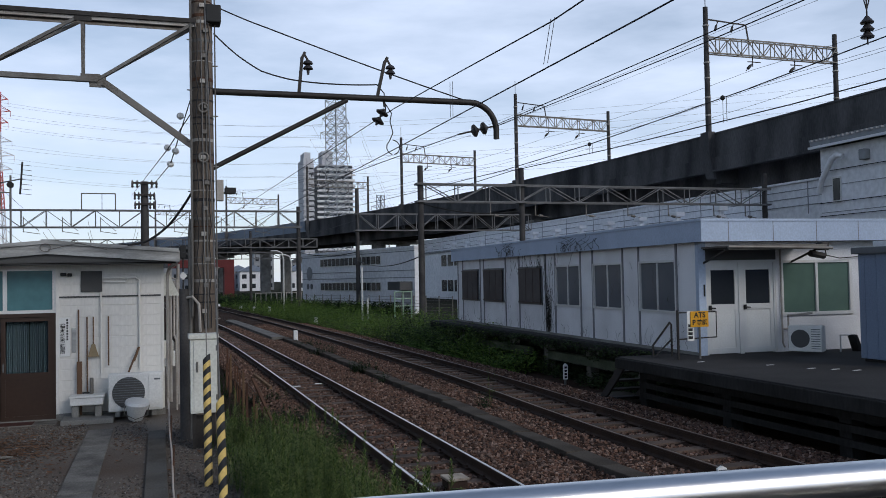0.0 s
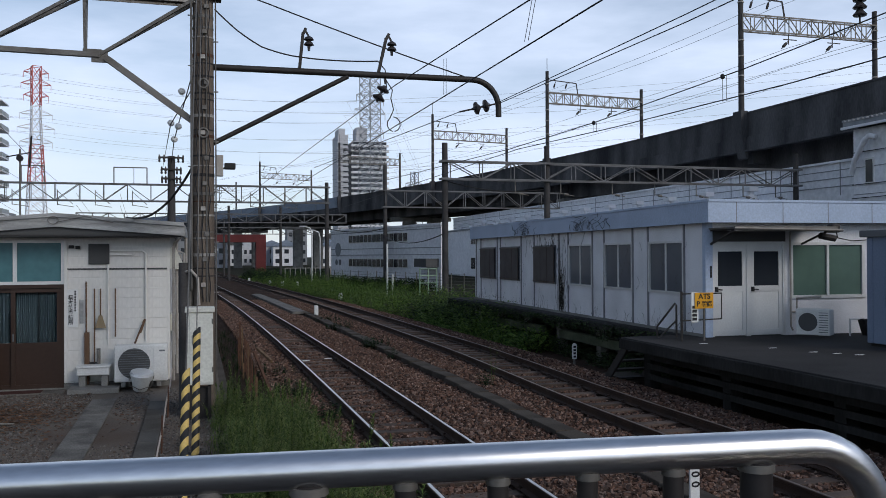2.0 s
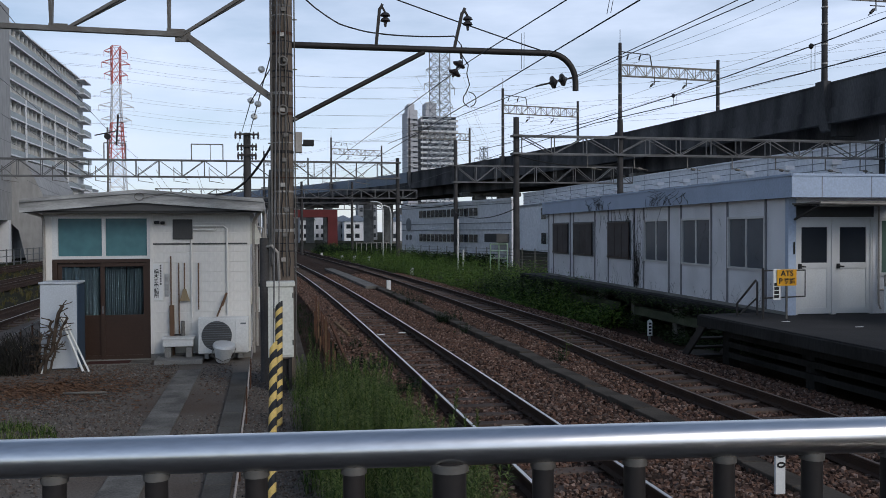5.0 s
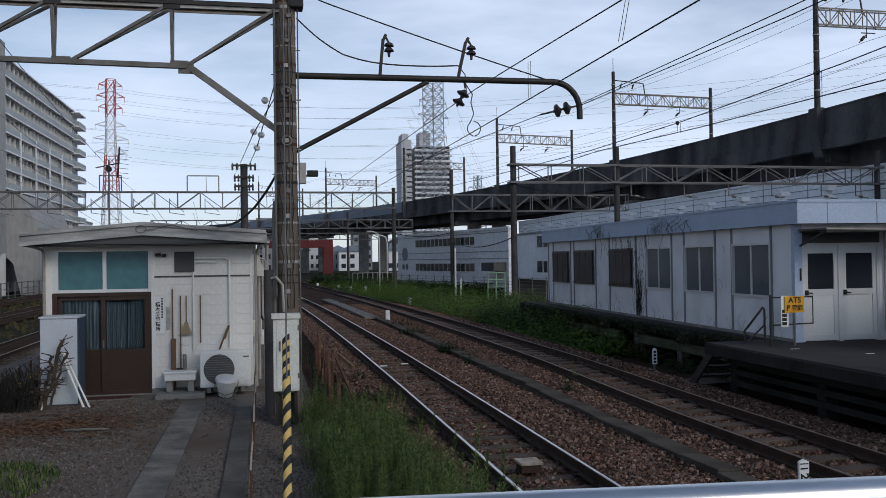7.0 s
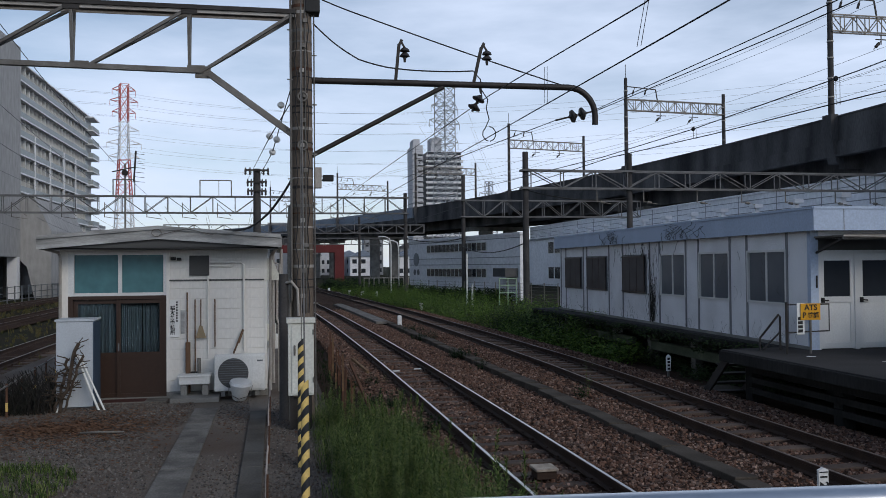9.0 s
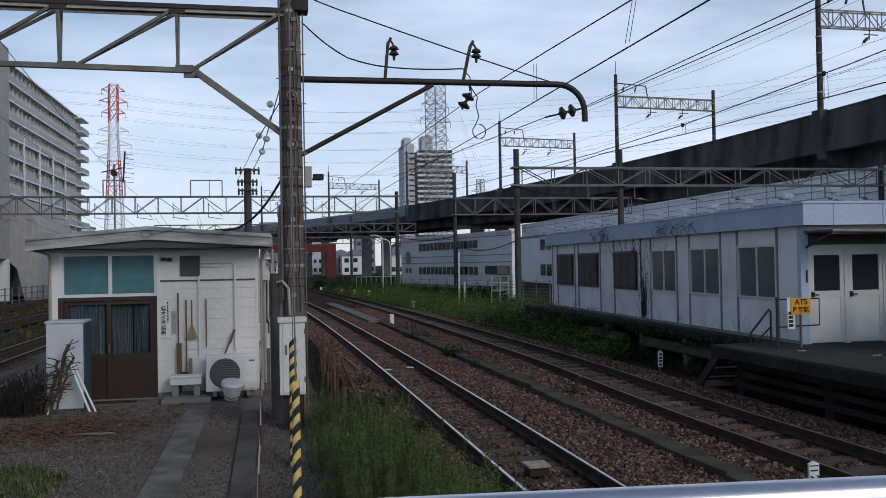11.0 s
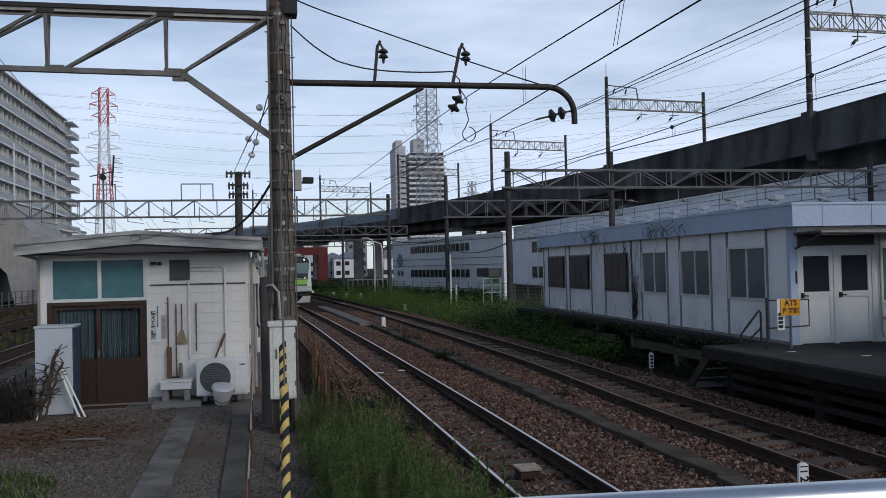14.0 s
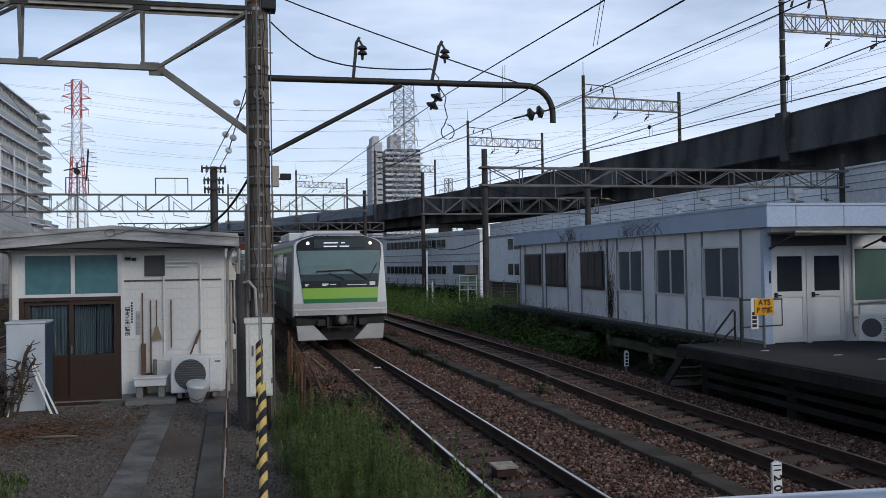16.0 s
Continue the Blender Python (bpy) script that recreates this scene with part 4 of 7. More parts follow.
    part("lamp_fitting", Shape().tube((2.2, -0.75, 2.12), (2.55, -0.75, 2.06), 0.07, 10).box(2.42, 2.62, -0.85, -0.65, 2.18, 2.36, 0.03).path([(2.6, -0.7, 2.3), (2.9, -0.4, 2.08), (3.5, -0.1, 2.02), (4.2, -0.06, 2.06)], 0.012, 5), M["galv_dark"], aw, "dark lamp under the awning end")
    for a in (0.1, 2.3):
        part("awning_bracket", Shape().bar((a, -0.95, 2.24), (a, 0.0, 1.95), 0.035).bar((a, -0.95, 2.24), (a, 0, 2.24), 0.03), M["galv_dark"], aw)
    part("conduit", Shape().path([(2.0, -0.04, 2.3), (2.0, -0.04, 0.2), (2.05, -0.04, 0.1)], 0.02).path([(2.02, -0.03, 0.5), (2.5, -0.03, 0.5), (2.5, -0.03, 0.36)], 0.02), M["galv_light"], o, "pale conduit")
    part("switch", Shape().box(0.08, 0.11, -0.05, -0.02, 1.25, 1.5, 0.004), M["black_paint"], o)


office()


# ---- railing before the camera ----
def railing():
    r = thing("platform_railing", "stainless steel handrail on dark steel balusters", "railing")
    line = lambda x: 1.922 - 0.1 * x
    zc = 2.189
    pts = [(x, line(x), zc) for x in (-4.0, -2.5, -1.0, 0.0, 0.5, 1.0, 1.398)] + [(1.398 + 0.148 * math.sin(a), line(1.398) - 0.0148 * math.sin(a), zc - 0.148 + 0.148 * math.cos(a)) for a in [i * math.pi / 16 for i in range(1, 9)]] + [(1.546, line(1.546), 1.1)]
    part("handrail", Shape().path(pts, 0.0318, 32), M["steel_rail"], r, "brushed stainless steel tube", smooth=True)
    for k in range(-27, 6):
        x = 0.491 + 0.162 * k
        thick = k % 5 == 0
        post = part("post" if thick else "baluster", Shape().tube((x, line(x), 1.0 if thick else 1.12), (x, line(x), zc - 0.022), 0.0295 if thick else 0.0188, 16), M["post_dark"], r, "dark painted steel post" if thick else "", smooth=True)
        part("collar", Shape().tube((x, line(x), zc - 0.04), (x, line(x), zc - 0.026), 0.0335 if thick else 0.022, 16), M["galv"], post, "worn bright weld collar", smooth=True)
    part("bottom_bar", Shape().path([(-4, line(-4), 1.12), (1.5, line(1.5), 1.12)], 0.018, 8), M["post_dark"], r)


railing()


def own_platform():
    p = thing("platform_end", "grey concrete platform end behind the railing", "platform", kind="structure")
    part("slab", Shape().box(-4.2, 1.7, -14, 2.5, 0.6, 1.0, 0.01), M["deck"], p)
    part("wall", Shape().box(-4.1, 1.6, -14, 2.4, -0.42, 0.6), M["concrete"], p)


own_platform()


# ---- masts, gantries and wires ----
def lattice(shape, p, q, n, w, h, up=Vector((0, 0, 1)), r=0.035, thick=0.055):
    """A flat truss between p and q, h deep below the line p-q, in n bays."""
    p, q = Vector(p), Vector(q)
    dn = Vector((0, 0, -h))
    shape.bar(p, q, thick, thick)
    shape.bar(p + dn, q + dn, thick, thick)
    for i in range(n + 1):
        a = p.lerp(q, i / n)
        shape.bar(a, a + dn, r)
        if i < n:
            b = p.lerp(q, (i + 1) / n)
            shape.bar(a + dn, b, r) if i % 2 else shape.bar(a, b + dn, r)


def gantry(name, label, y, x0, x1, top, depth, bays, pole_top, posts, material, base=-0.4, r=0.2, chord=0.11):
    g = thing(name, label, "overhead gantry", pose(0, y, 0))
    s = Shape()
    for sy in (-0.3, 0.3):
        lattice(s, (x0, sy, top), (x1, sy, top), bays, 0, depth, r=0.055, thick=chord * 0.85)
    for i in range(bays + 1):
        xx = x0 + (x1 - x0) * i / bays
        s.bar((xx, -0.3, top), (xx, 0.3, top), 0.04)
        s.bar((xx, -0.3, top - depth), (xx, 0.3, top - depth), 0.04)
    part("truss_beam", s, material, g, "lattice truss beam")
    for xx in posts:
        part("pole", Shape().tube((xx, 0, base), (xx, 0, pole_top), r, 14, r * 0.85), M["dark_pole"], g, "dark concrete pole", smooth=True)
        for zc in (top, top - depth):
            part("pole_clamp", Shape().box(xx - 0.28, xx + 0.28, -0.35, 0.35, zc - 0.06, zc + 0.06), material, g)
    return g


M["girder_white"] = mat("girder_white", (0.17, 0.172, 0.176), 0.6, 0.2, col2=(0.055, 0.052, 0.05), scale=1, fine=20, amount=0.7, bump=0.05)


def gantries():
    g = gantry("gantry_1", "lattice steel gantry on dark poles beside the office", 50, 14.8, 39.0, 8.15, 1.05, 12, 9.25, (14.55, 21.08, 39.1), M["girder_white"])
    for xx in (19, 22, 25.5, 28.5, 31.5, 35, 37.5):
        part("wire_support", Shape().bar((xx, 0, 7.1), (xx, 0, 6.3), 0.05).bar((xx, 0, 6.35), (xx + 0.9, 0, 6.2), 0.035).tube((xx + 0.25, 0, 6.3), (xx + 0.5, 0, 6.27), 0.08, 8), M["galv"], g)
    g = gantry("gantry_2", "long lattice steel gantry across the sidings", 80, -40, 11.9, 8.85, 1.45, 27, 9.3, (11.85, -40), M["girder_white"], chord=0.15)
    for xx in (-38, -34, -30, -26, -22, -18, -14.5, -11, -8, -5, 1, 5, 8):
        part("wire_support", Shape().bar((xx, 0, 8.3), (xx, 0, 7.0), 0.06).bar((xx, 0, 8.2), (xx + 1.2, 0, 7.1), 0.05).bar((xx, 0, 7.05), (xx + 1.3, 0, 6.85), 0.05), M["galv"], g)
    for xx, ww in ((-13.8, 1.8), (-6.5, 2.7)):
        part("top_frame", Shape().bar((xx, 0, 8.9), (xx, 0, 10.3), 0.09).bar((xx + ww, 0, 8.9), (xx + ww, 0, 10.3), 0.09).bar((xx + ww * 0.6, 0, 8.9), (xx + ww * 0.6, 0, 10.3), 0.05).bar((xx, 0, 10.3), (xx + ww, 0, 10.3), 0.09), M["galv"], g)
    fp = thing("distribution_pole", "grey concrete pole with cross arms behind the hut", "utility pole", pose(-1.0, 50.5, -0.4))
    part("shaft", Shape().tube((0, 0, 0), (0, 0, 8.5), 0.24, 14, 0.2), M["dark_pole"], fp, smooth=True)
    for z, w in ((8.35, 0.62), (7.7, 0.5), (7.2, 0.48)):
        part("cross_arm", Shape().box(-w, w, -0.3, -0.2, z, z + 0.1), M["galv_dark"], fp)
        for xx in (-w, -w * 0.6, w * 0.6, w):
            part("insulator", Shape().lathe([(0.03, -0.22), (0.07, -0.14), (0.04, -0.08), (0.07, -0.02), (0.03, 0.2)], 8, pose(xx, -0.25, z)), M["porcelain"], fp)
    gantry("gantry_3", "lattice steel gantry on a dark pole before the white building", 78, 16.9, 34, 8.5, 1.5, 9, 10.8, (16.9,), M["girder_white"])
    gantry("gantry_4", "far lattice gantry near the underpass", 100, -12, 17, 7.3, 0.95, 18, 8.2, (9.5, 3.8), M["girder_white"], r=0.16)
    gantry("gantry_5", "far lattice gantry near the underpass", 125, -16, 26, 6.6, 0.9, 22, 7.6, (4.0, 18.5), M["girder_white"], r=0.16)


gantries()


def deck_line(y):
    """Where the viaduct's near edge runs: straight, then swinging across the tracks."""
    return 43.4 - (0.00125 * (y - 55) ** 2 if y > 55 else 0.0)


MASTS = (26, 61.6, 97, 131, 168, 206, 243)


def viaduct():
    v = thing("viaduct", "dark stained concrete railway viaduct with a solid parapet", "viaduct", kind="structure")

    def run(y0, y1, step):
        n = int((y1 - y0) / step)
        return [(deck_line(y0 + (y1 - y0) * i / n), y0 + (y1 - y0) * i / n, 0) for i in range(n + 1)]

    near, far, whole = run(-20, 168, 6), run(168, 330, 6), run(-20, 330, 6)
    part("parapet", Shape().sweep([(-0.12, 11.9), (0.15, 11.9), (0.15, 13.9), (-0.12, 13.9)], near), M["dark_concrete"], v)
    part("parapet_cap", Shape().sweep([(-0.2, 13.9), (0.2, 13.9), (0.2, 14.02), (-0.2, 14.02)], near), M["dark_concrete"], v)
    part("noise_barrier", Shape().sweep([(-0.1, 11.7), (0.1, 11.7), (0.1, 14.1), (-0.1, 14.1)], far), M["slate_roof"], v, "blue-grey noise barrier")
    for k in range(17):
        y = 170 + 9.2 * k
        x = deck_line(y)
        part("barrier_post", Shape().box(x - 0.22, x - 0.08, y - 0.1, y + 0.1, 11.7, 14.15), M["far_grey"], v)
    part("parapet", Shape().sweep([(12.6, 11.9), (12.9, 11.9), (12.9, 13.9), (12.6, 13.9)], whole), M["dark_concrete"], v)
    part("deck_edge", Shape().sweep([(-0.3, 10.95), (0.4, 10.85), (0.4, 12.0), (-0.3, 12.0)], whole), M["dark_concrete"], v)
    part("drip_ledge", Shape().sweep([(-0.42, 10.8), (0.3, 10.8), (0.3, 10.95), (-0.42, 10.95)], whole), M["dark_concrete"], v)
    part("deck", Shape().sweep([(0.4, 11.2), (12.9, 11.2), (12.9, 11.9), (0.4, 11.9)], whole), M["dark_concrete"], v)
    for a in (2.2, 6.0, 9.8):
        part("girder", Shape().sweep([(a, 9.3), (a + 1.1, 9.3), (a + 1.1, 11.2), (a, 11.2)], whole), M["dark_concrete"], v)
    for y in (8, 26, 44, 61.6, 79, 97, 114):
        x = deck_line(y)
        part("cross_beam", Shape().box(x + 0.5, x + 2.2, y - 0.35, y + 0.35, 9.9, 11.2), M["dark_concrete"], v)
    for y in (26, 61.6, 97, 150, 198, 228, 260):
        x = deck_line(y)
        part("pier", Shape().box(x + 3.5, x + 5.6, y - 1.1, y + 1.1, -0.4, 8.6, 0.1), M["concrete"], v, "pale concrete pier")
        part("pier", Shape().box(x + 8.0, x + 10.1, y - 1.1, y + 1.1, -0.4, 8.6, 0.1), M["concrete"], v, "pale concrete pier")
        part("crosshead", Shape().box(x + 1.2, x + 12, y - 1.1, y + 1.1, 8.6, 9.3, 0.1), M["concrete"], v)
    for y in MASTS:
        x = deck_line(y)
        part("mast_corbel", Shape().prism([(x - 0.75, 14.12), (x - 0.1, 14.12), (x - 0.1, 10.2), (x - 0.3, 10.3), (x - 0.6, 11.4), (x - 0.75, 12.8)], y - 0.55, y + 0.55), M["dark_concrete"], v)
    for y in MASTS:
        x = deck_line(y)
        slant = math.degrees(math.atan(0.0025 * max(0, y - 55)))
        m = thing("catenary_mast", "dark steel mast pair with a lattice beam on the viaduct", "catenary mast", pose(x - 0.32, y, 0, 0, 0, slant), "masts along the viaduct")
        part("pole", Shape().tube((0, 0, 14.1), (0, 0, 24.6), 0.24, 12, 0.2), M["dark_pole"], m, smooth=True)
        part("pole", Shape().tube((13.4, 0, 11.9), (13.4, 0, 23.3), 0.24, 12, 0.2), M["dark_pole"], m, smooth=True)
        s = Shape()
        for sy in (-0.25, 0.25):
            lattice(s, (0, sy, 22.05), (13.4, sy, 22.05), 12, 0, 1.3, r=0.06, thick=0.1)
        part("truss_beam", s, M["galv"], m, "lattice beam")
        part("top_arm", Shape().bar((0, 0, 23.6), (4.0, 0, 23.4), 0.1).bar((4.0, 0, 23.4), (4.25, 0, 22.0), 0.1).bar((0, 0, 24.5), (0.0, 0, 26.2), 0.05), M["galv_dark"], m, "steel top arm")
        for xx in (1.2, 2.8):
            part("insulator", Shape().bar((xx, 0, 23.5), (xx - 0.15, 0, 23.1), 0.06).tube((xx - 0.15, 0, 23.15), (xx - 0.3, 0, 22.7), 0.1, 8), M["galv_dark"], m)
        for xx in (4.6, 9.0):
            part("insulator", Shape().bar((xx, 0, 20.75), (xx, 0, 19.9), 0.06).bar((xx - 0.5, 0, 20.3), (xx + 0.8, 0, 20.3), 0.07).bar((xx, 0, 20.2), (xx - 0.7, 0, 19.5), 0.06).tube((xx - 0.2, 0, 20.0), (xx - 0.5, 0, 19.7), 0.13, 8), M["galv_dark"], m)
        part("side_bracket", Shape().bar((13.4, 0, 15.8), (12.5, 0, 15.9), 0.08).bar((12.5, 0, 15.9), (12.5, 0, 15.5), 0.08), M["galv_dark"], m)
        for z in (15.5, 17.0, 18.6, 19.9, 23.0):
            part("band", Shape().tube((0, 0, z), (0, 0, z + 0.1), 0.26, 12), M["galv_light"], m)
        for z in (15.2, 17.6, 20.0, 21.6):
            part("band", Shape().tube((13.4, 0, z), (13.4, 0, z + 0.1), 0.26, 12), M["galv_light"], m)


viaduct()


def wires():
    def wire(name, pts, r, label, sag=0.0):
        full = []
        for a, b in zip(pts, pts[1:]):
            a, b = Vector(a), Vector(b)
            for i in range(9):
                t = i / 8
                q = a.lerp(b, t)
                q.z -= sag * 4 * t * (1 - t)
                full.append(q)
        ob = part(name, Shape().path(full, r, 5), M["wire"])
        return tagged(ob, label, "overhead wire", "overhead wires")

    # near track: messenger and contact wire, with droppers
    px, py = POLE
    wire("contact_wire", [(4.0, -14, 4.87), (3.88, 7.5, 4.87), (3.75, py, 4.87), (3.3, 50, 5.0), (1.5, 80, 5.1)], 0.009, "black contact wire over the near track")
    wire("messenger_wire", [(3.95, -14, 5.45), (3.82, 9.2, 5.33), (3.78, 12, 5.45), (3.72, py, 5.58), (3.1, 50, 6.0), (1.3, 80, 6.0)], 0.009, "black messenger wire over the near track")
    for y in (9.35, 12.6, 4.0):
        tagged(part("dropper", Shape().path([(3.9 - 0.03 * (y - 9.4), y, 5.42), (3.8, y, 4.9)], 0.004, 4).path([(3.92 - 0.03 * (y - 9.4), y - 0.06, 5.42), (3.82, y - 0.06, 4.9)], 0.004, 4), M["wire"]), "thin dropper wire between messenger and contact wire", "overhead wire", "overhead wires")
    loop = [(3.1 + px, py, 5.72), (3.25 + px, py, 5.5), (3.22 + px, py, 5.35), (3.27 + px, py, 5.15)] + [(3.27 + px - 0.12 * math.sin(a), py, 5.02 - 0.13 * (1 - math.cos(a)) / 1) for a in [0.6, 1.2, 1.8, 2.4, 3.0]]
    tagged(part("jumper_wire", Shape().path(loop, 0.01, 5), M["wire"]), "looped black jumper wire hanging at the bracket", "overhead wire")
    tagged(part("jumper_wire", Shape().path([(3.27 + px + 0.12 * math.sin(a), py, 5.02 - 0.13 * (1 - math.cos(a))) for a in [0.0, 0.6, 1.2, 1.8, 2.4, 3.0]], 0.01, 5), M["wire"]), "looped black jumper wire hanging at the bracket", "overhead wire")
    wire("pull_wire", [(4.5 + px, py, 5.16), (3.4, 24, 4.95)], 0.008, "pull-off wire at the bracket end")
    # feeder over the pole tops
    wire("feeder_wire", [(0.62, py, 6.72), (1.0, py, 6.38), (1.4, py, 6.13), (1.9, py, 6.01), (2.6, py, 5.97), (3.42, py, 6.0)], 0.013, "slack black feeder between the insulators", 0.01)
    wire("feeder_wire", [(3.42, py, 6.0), (3.55, py, 5.85), (3.58, py, 5.45)], 0.01, "black jumper from the insulator")
    wire("feeder_wire", [(0.45, py, 7.27), (1.5, py, 6.88), (5.12, py, 5.78)], 0.012, "black feeder wire to the bracket end", 0.02)
    wire("messenger_wire", [(8.9, -14, 6.2), (8.3, 4, 5.6), (8.1, 11.5, 5.28), (7.6, 15.5, 5.06), (7.2, 19, 4.97), (7.0, 28, 5.2), (7.0, 45, 5.8), (5.5, 80, 5.8)], 0.009, "messenger wire over the second track")
    wire("contact_wire", [(8.9, -14, 4.87), (8.1, 10.5, 4.87), (7.65, 14.8, 4.87), (7.1, 18.2, 4.87), (7.0, 45, 4.85), (5.5, 80, 4.9)], 0.009, "contact wire over the second track")
    for x, y, z in ((8.04, 11.95, 5.255), (7.6, 15.5, 5.06), (8.25, 6.3, 5.48)):
        tagged(part("dropper", Shape().path([(x, y, z), (x, y, 4.87)], 0.004, 4).path([(x + 0.03, y - 0.05, z), (x + 0.03, y - 0.05, 4.87)], 0.004, 4).lathe([(0.01, -0.04), (0.035, -0.02), (0.035, 0.02), (0.01, 0.04)], 8, pose(x, y, z)), M["wire"]), "thin dropper wire over the second track", "overhead wire", "overhead wires")
    for dz in (0.0, 0.09):
        wire("anchor_wire", [(5.66, py - 0.1, 5.33 + dz * 0.3), (5.62, 9.0, 5.16 + dz), (5.6, -14, 5.0 + dz)], 0.007, "black wire anchored at the bracket end")
    wire("service_cable", [(px - 0.15, py, 4.1), (-0.1, 16.0, 3.55), (-0.5, 17.0, 3.3), (-1.0, 18.4, 3.32)], 0.022, "thick black service cable from pole to hut", 0.03)
    # along the viaduct
    for dx, z in ((1.2, 22.8), (2.8, 22.8), (4.2, 19.6), (4.2, 18.0), (8.6, 19.6), (8.6, 18.0)):
        wire("viaduct_wire", [(deck_line(y) + dx, y, z) for y in (-20, *MASTS)], 0.016, "thin overhead wire along the viaduct", 0.35)
    # guys from the pole to the far mast
    wire("stay_wire", [(px - 0.1, py, 5.9), (px - 0.5, py + 1.5, 4.7), (-1.9, 79, 9.5)], 0.01, "stay wire with white insulators")
    wire("stay_wire", [(px - 0.1, py, 5.5), (px - 0.55, py + 1.0, 4.9), (-2.5, 79, 10)], 0.01, "stay wire with white insulators")


wires()


# ---- distance ----
M["warehouse_grey"] = mat("warehouse_grey", (0.34, 0.335, 0.325), 0.85, col2=(0.27, 0.27, 0.265), scale=0.08, fine=2, amount=0.7, bump=0.05, stretch=(1, 1, 0.4))
M["balustrade"] = mat("balustrade", (0.33, 0.36, 0.36), 0.5, col2=(0.27, 0.3, 0.3), scale=0.1, fine=2, amount=0.6, bump=0.0)


def far_buildings():
    # slab of flats beyond the sidings
    a = thing("apartment_block", "tall grey apartment block with rows of balconies", "apartment building", pose(-40, 137.5, 0.05))
    L, Wd, floors, fh = 71.5, 12, 12, 3.0
    part("wall", Shape().box(-Wd, -1.6, 0, L, -0.5, floors * fh + 1), M["far_apartment"], a)
    part("stair_tower", Shape().box(-3.0, -0.9, L - 7, L, 0, floors * fh + 0.4), M["far_apartment"], a)
    for f in range(floors):
        z = f * fh
        b = part("balcony", Shape().box(-1.6, 0.08, 1.2, L - 7.5, z + 2.82, z + 3.06), M["far_palewhite"], a, "pale balcony slab")
        if f < floors - 1:
            part("balustrade", Shape().box(-0.1, 0, 1.2, L - 7.5, z + 3.06, z + 3.98), M["balustrade"], b, "grey-green balustrade")
        c = part("landing", Shape().box(-1.4, 0.75, L - 6.5, L + 1.0, z + 2.8, z + 3.06), M["far_palewhite"], a, "pale end balcony slab")
        if f < floors - 1:
            part("balustrade", Shape().box(0.6, 0.7, L - 6.4, L + 0.9, z + 3.06, z + 4.0).box(-1.3, 0.6, L - 6.4, L - 6.3, z + 3.06, z + 4.0), M["balustrade"], c, "grey-green balustrade")
    win = Shape().box(-1.65, -1.5, 0, 1.7, 0.1, 2.2).mesh("window", M["glass_dark"])
    for f in range(floors):
        for k in range(12):
            piece("window", win, a, pose(0, 1.7 + k * 5.1, f * fh + 0.2))
            piece("window", win, a, pose(0, 4.2 + k * 5.1, f * fh + 0.2))
    fin = Shape().box(-0.1, 0.12, -0.2, 0.2, 0, 8 * fh + 1).mesh("fin", M["far_palewhite"])
    for k in range(4):
        piece("fin", fin, a, pose(0, 21.0 + k * 10.2, 0))
    div = Shape().box(-1.6, -0.35, -0.1, 0.1, 0, floors * fh).mesh("partition", M["far_apartment"])
    for k in range(25):
        piece("partition", div, a, pose(0, 1.25 + k * 2.55, 0))
    # warehouse hall nearer on that side
    w = thing("warehouse", "plain grey warehouse with an open loading bay below", "warehouse", pose(-25.3, 95, -0.4))
    part("wall", Shape().box(-30, 0, -70, 0, 4.2, 25.5).box(-30, -1.6, -70, -0.6, 0, 4.2), M["warehouse_grey"], w)
    part("lean_to", Shape().prism([(-12, 0), (-12, 10.2), (1.3, 10.2), (2.9, 6.9), (2.9, 0), (1.3, 0), (0.6, 3.2), (-0.4, 4.2), (-3, 4.2), (-3, 0)], 0.0, 16), M["warehouse_grey"], w)
    for k in range(6):
        part("column", Shape().box(-0.9, 0.05, -1.4 - 7 * k, -0.5 - 7 * k, 0, 4.2), M["far_palewhite"], w, "white bay column")
    # dark sheet in place of the shade inside the open bay
    part("bay_dark_sheet", Shape().box(-1.6, -1.5, -70, -0.6, 0, 4.2), M["glass_dark"], w, "dark sheet standing in for the shaded open bay")
    f = thing("boundary_fence", "dark mesh fence along the sidings", "fence", pose(-22.3, 60, -0.4))
    for k in range(18):
        part("post", Shape().box(-0.05, 0.05, 2.2 * k, 2.2 * k + 0.08, 0, 1.5), M["alu_dark"], f)
    for z in (0.3, 0.85, 1.4):
        part("rail", Shape().box(-0.03, 0.03, 0, 37.5, z, z + 0.06), M["alu_dark"], f)
    # high-rise
    t = thing("tower_block", "pale high-rise apartment tower with banded balconies", "tower block", pose(88, 480, 0))
    part("wall", Shape().box(-13, -7.5, -8, 12, 0, 69).box(-12.5, -9, -7, 6, 69, 72.5).box(-4.5, 14.5, -6, 12, 0, 66).box(-2, 4, -3, 8, 66, 74), M["far_tower"], t)
    part("recess", Shape().box(-7.5, -4.5, -5, 12, 0, 60), M["glass_dark"], t, "dark glazed recess")
    for f in range(22):
        part("window_band", Shape().box(-10.2, -7.6, -8.1, -8, 2.95 * f + 1.2, 2.95 * f + 2.0), M["glass_dark"], t)
        part("balcony", Shape().box(-5.5, 15.5, -7.5, -6, 2.95 * f + 1.0, 2.95 * f + 2.1), M["far_palewhite"], t)
        part("balcony", Shape().box(-13.6, -7.4, -9, -8, 2.95 * f + 2.0, 2.95 * f + 3.0), M["far_tower"], t)
        part("window_band", Shape().box(-4.4, 14.4, -6.1, -6, 2.95 * f + 2.1, 2.95 * f + 3.7), M["glass_dark"], t)


far_buildings()


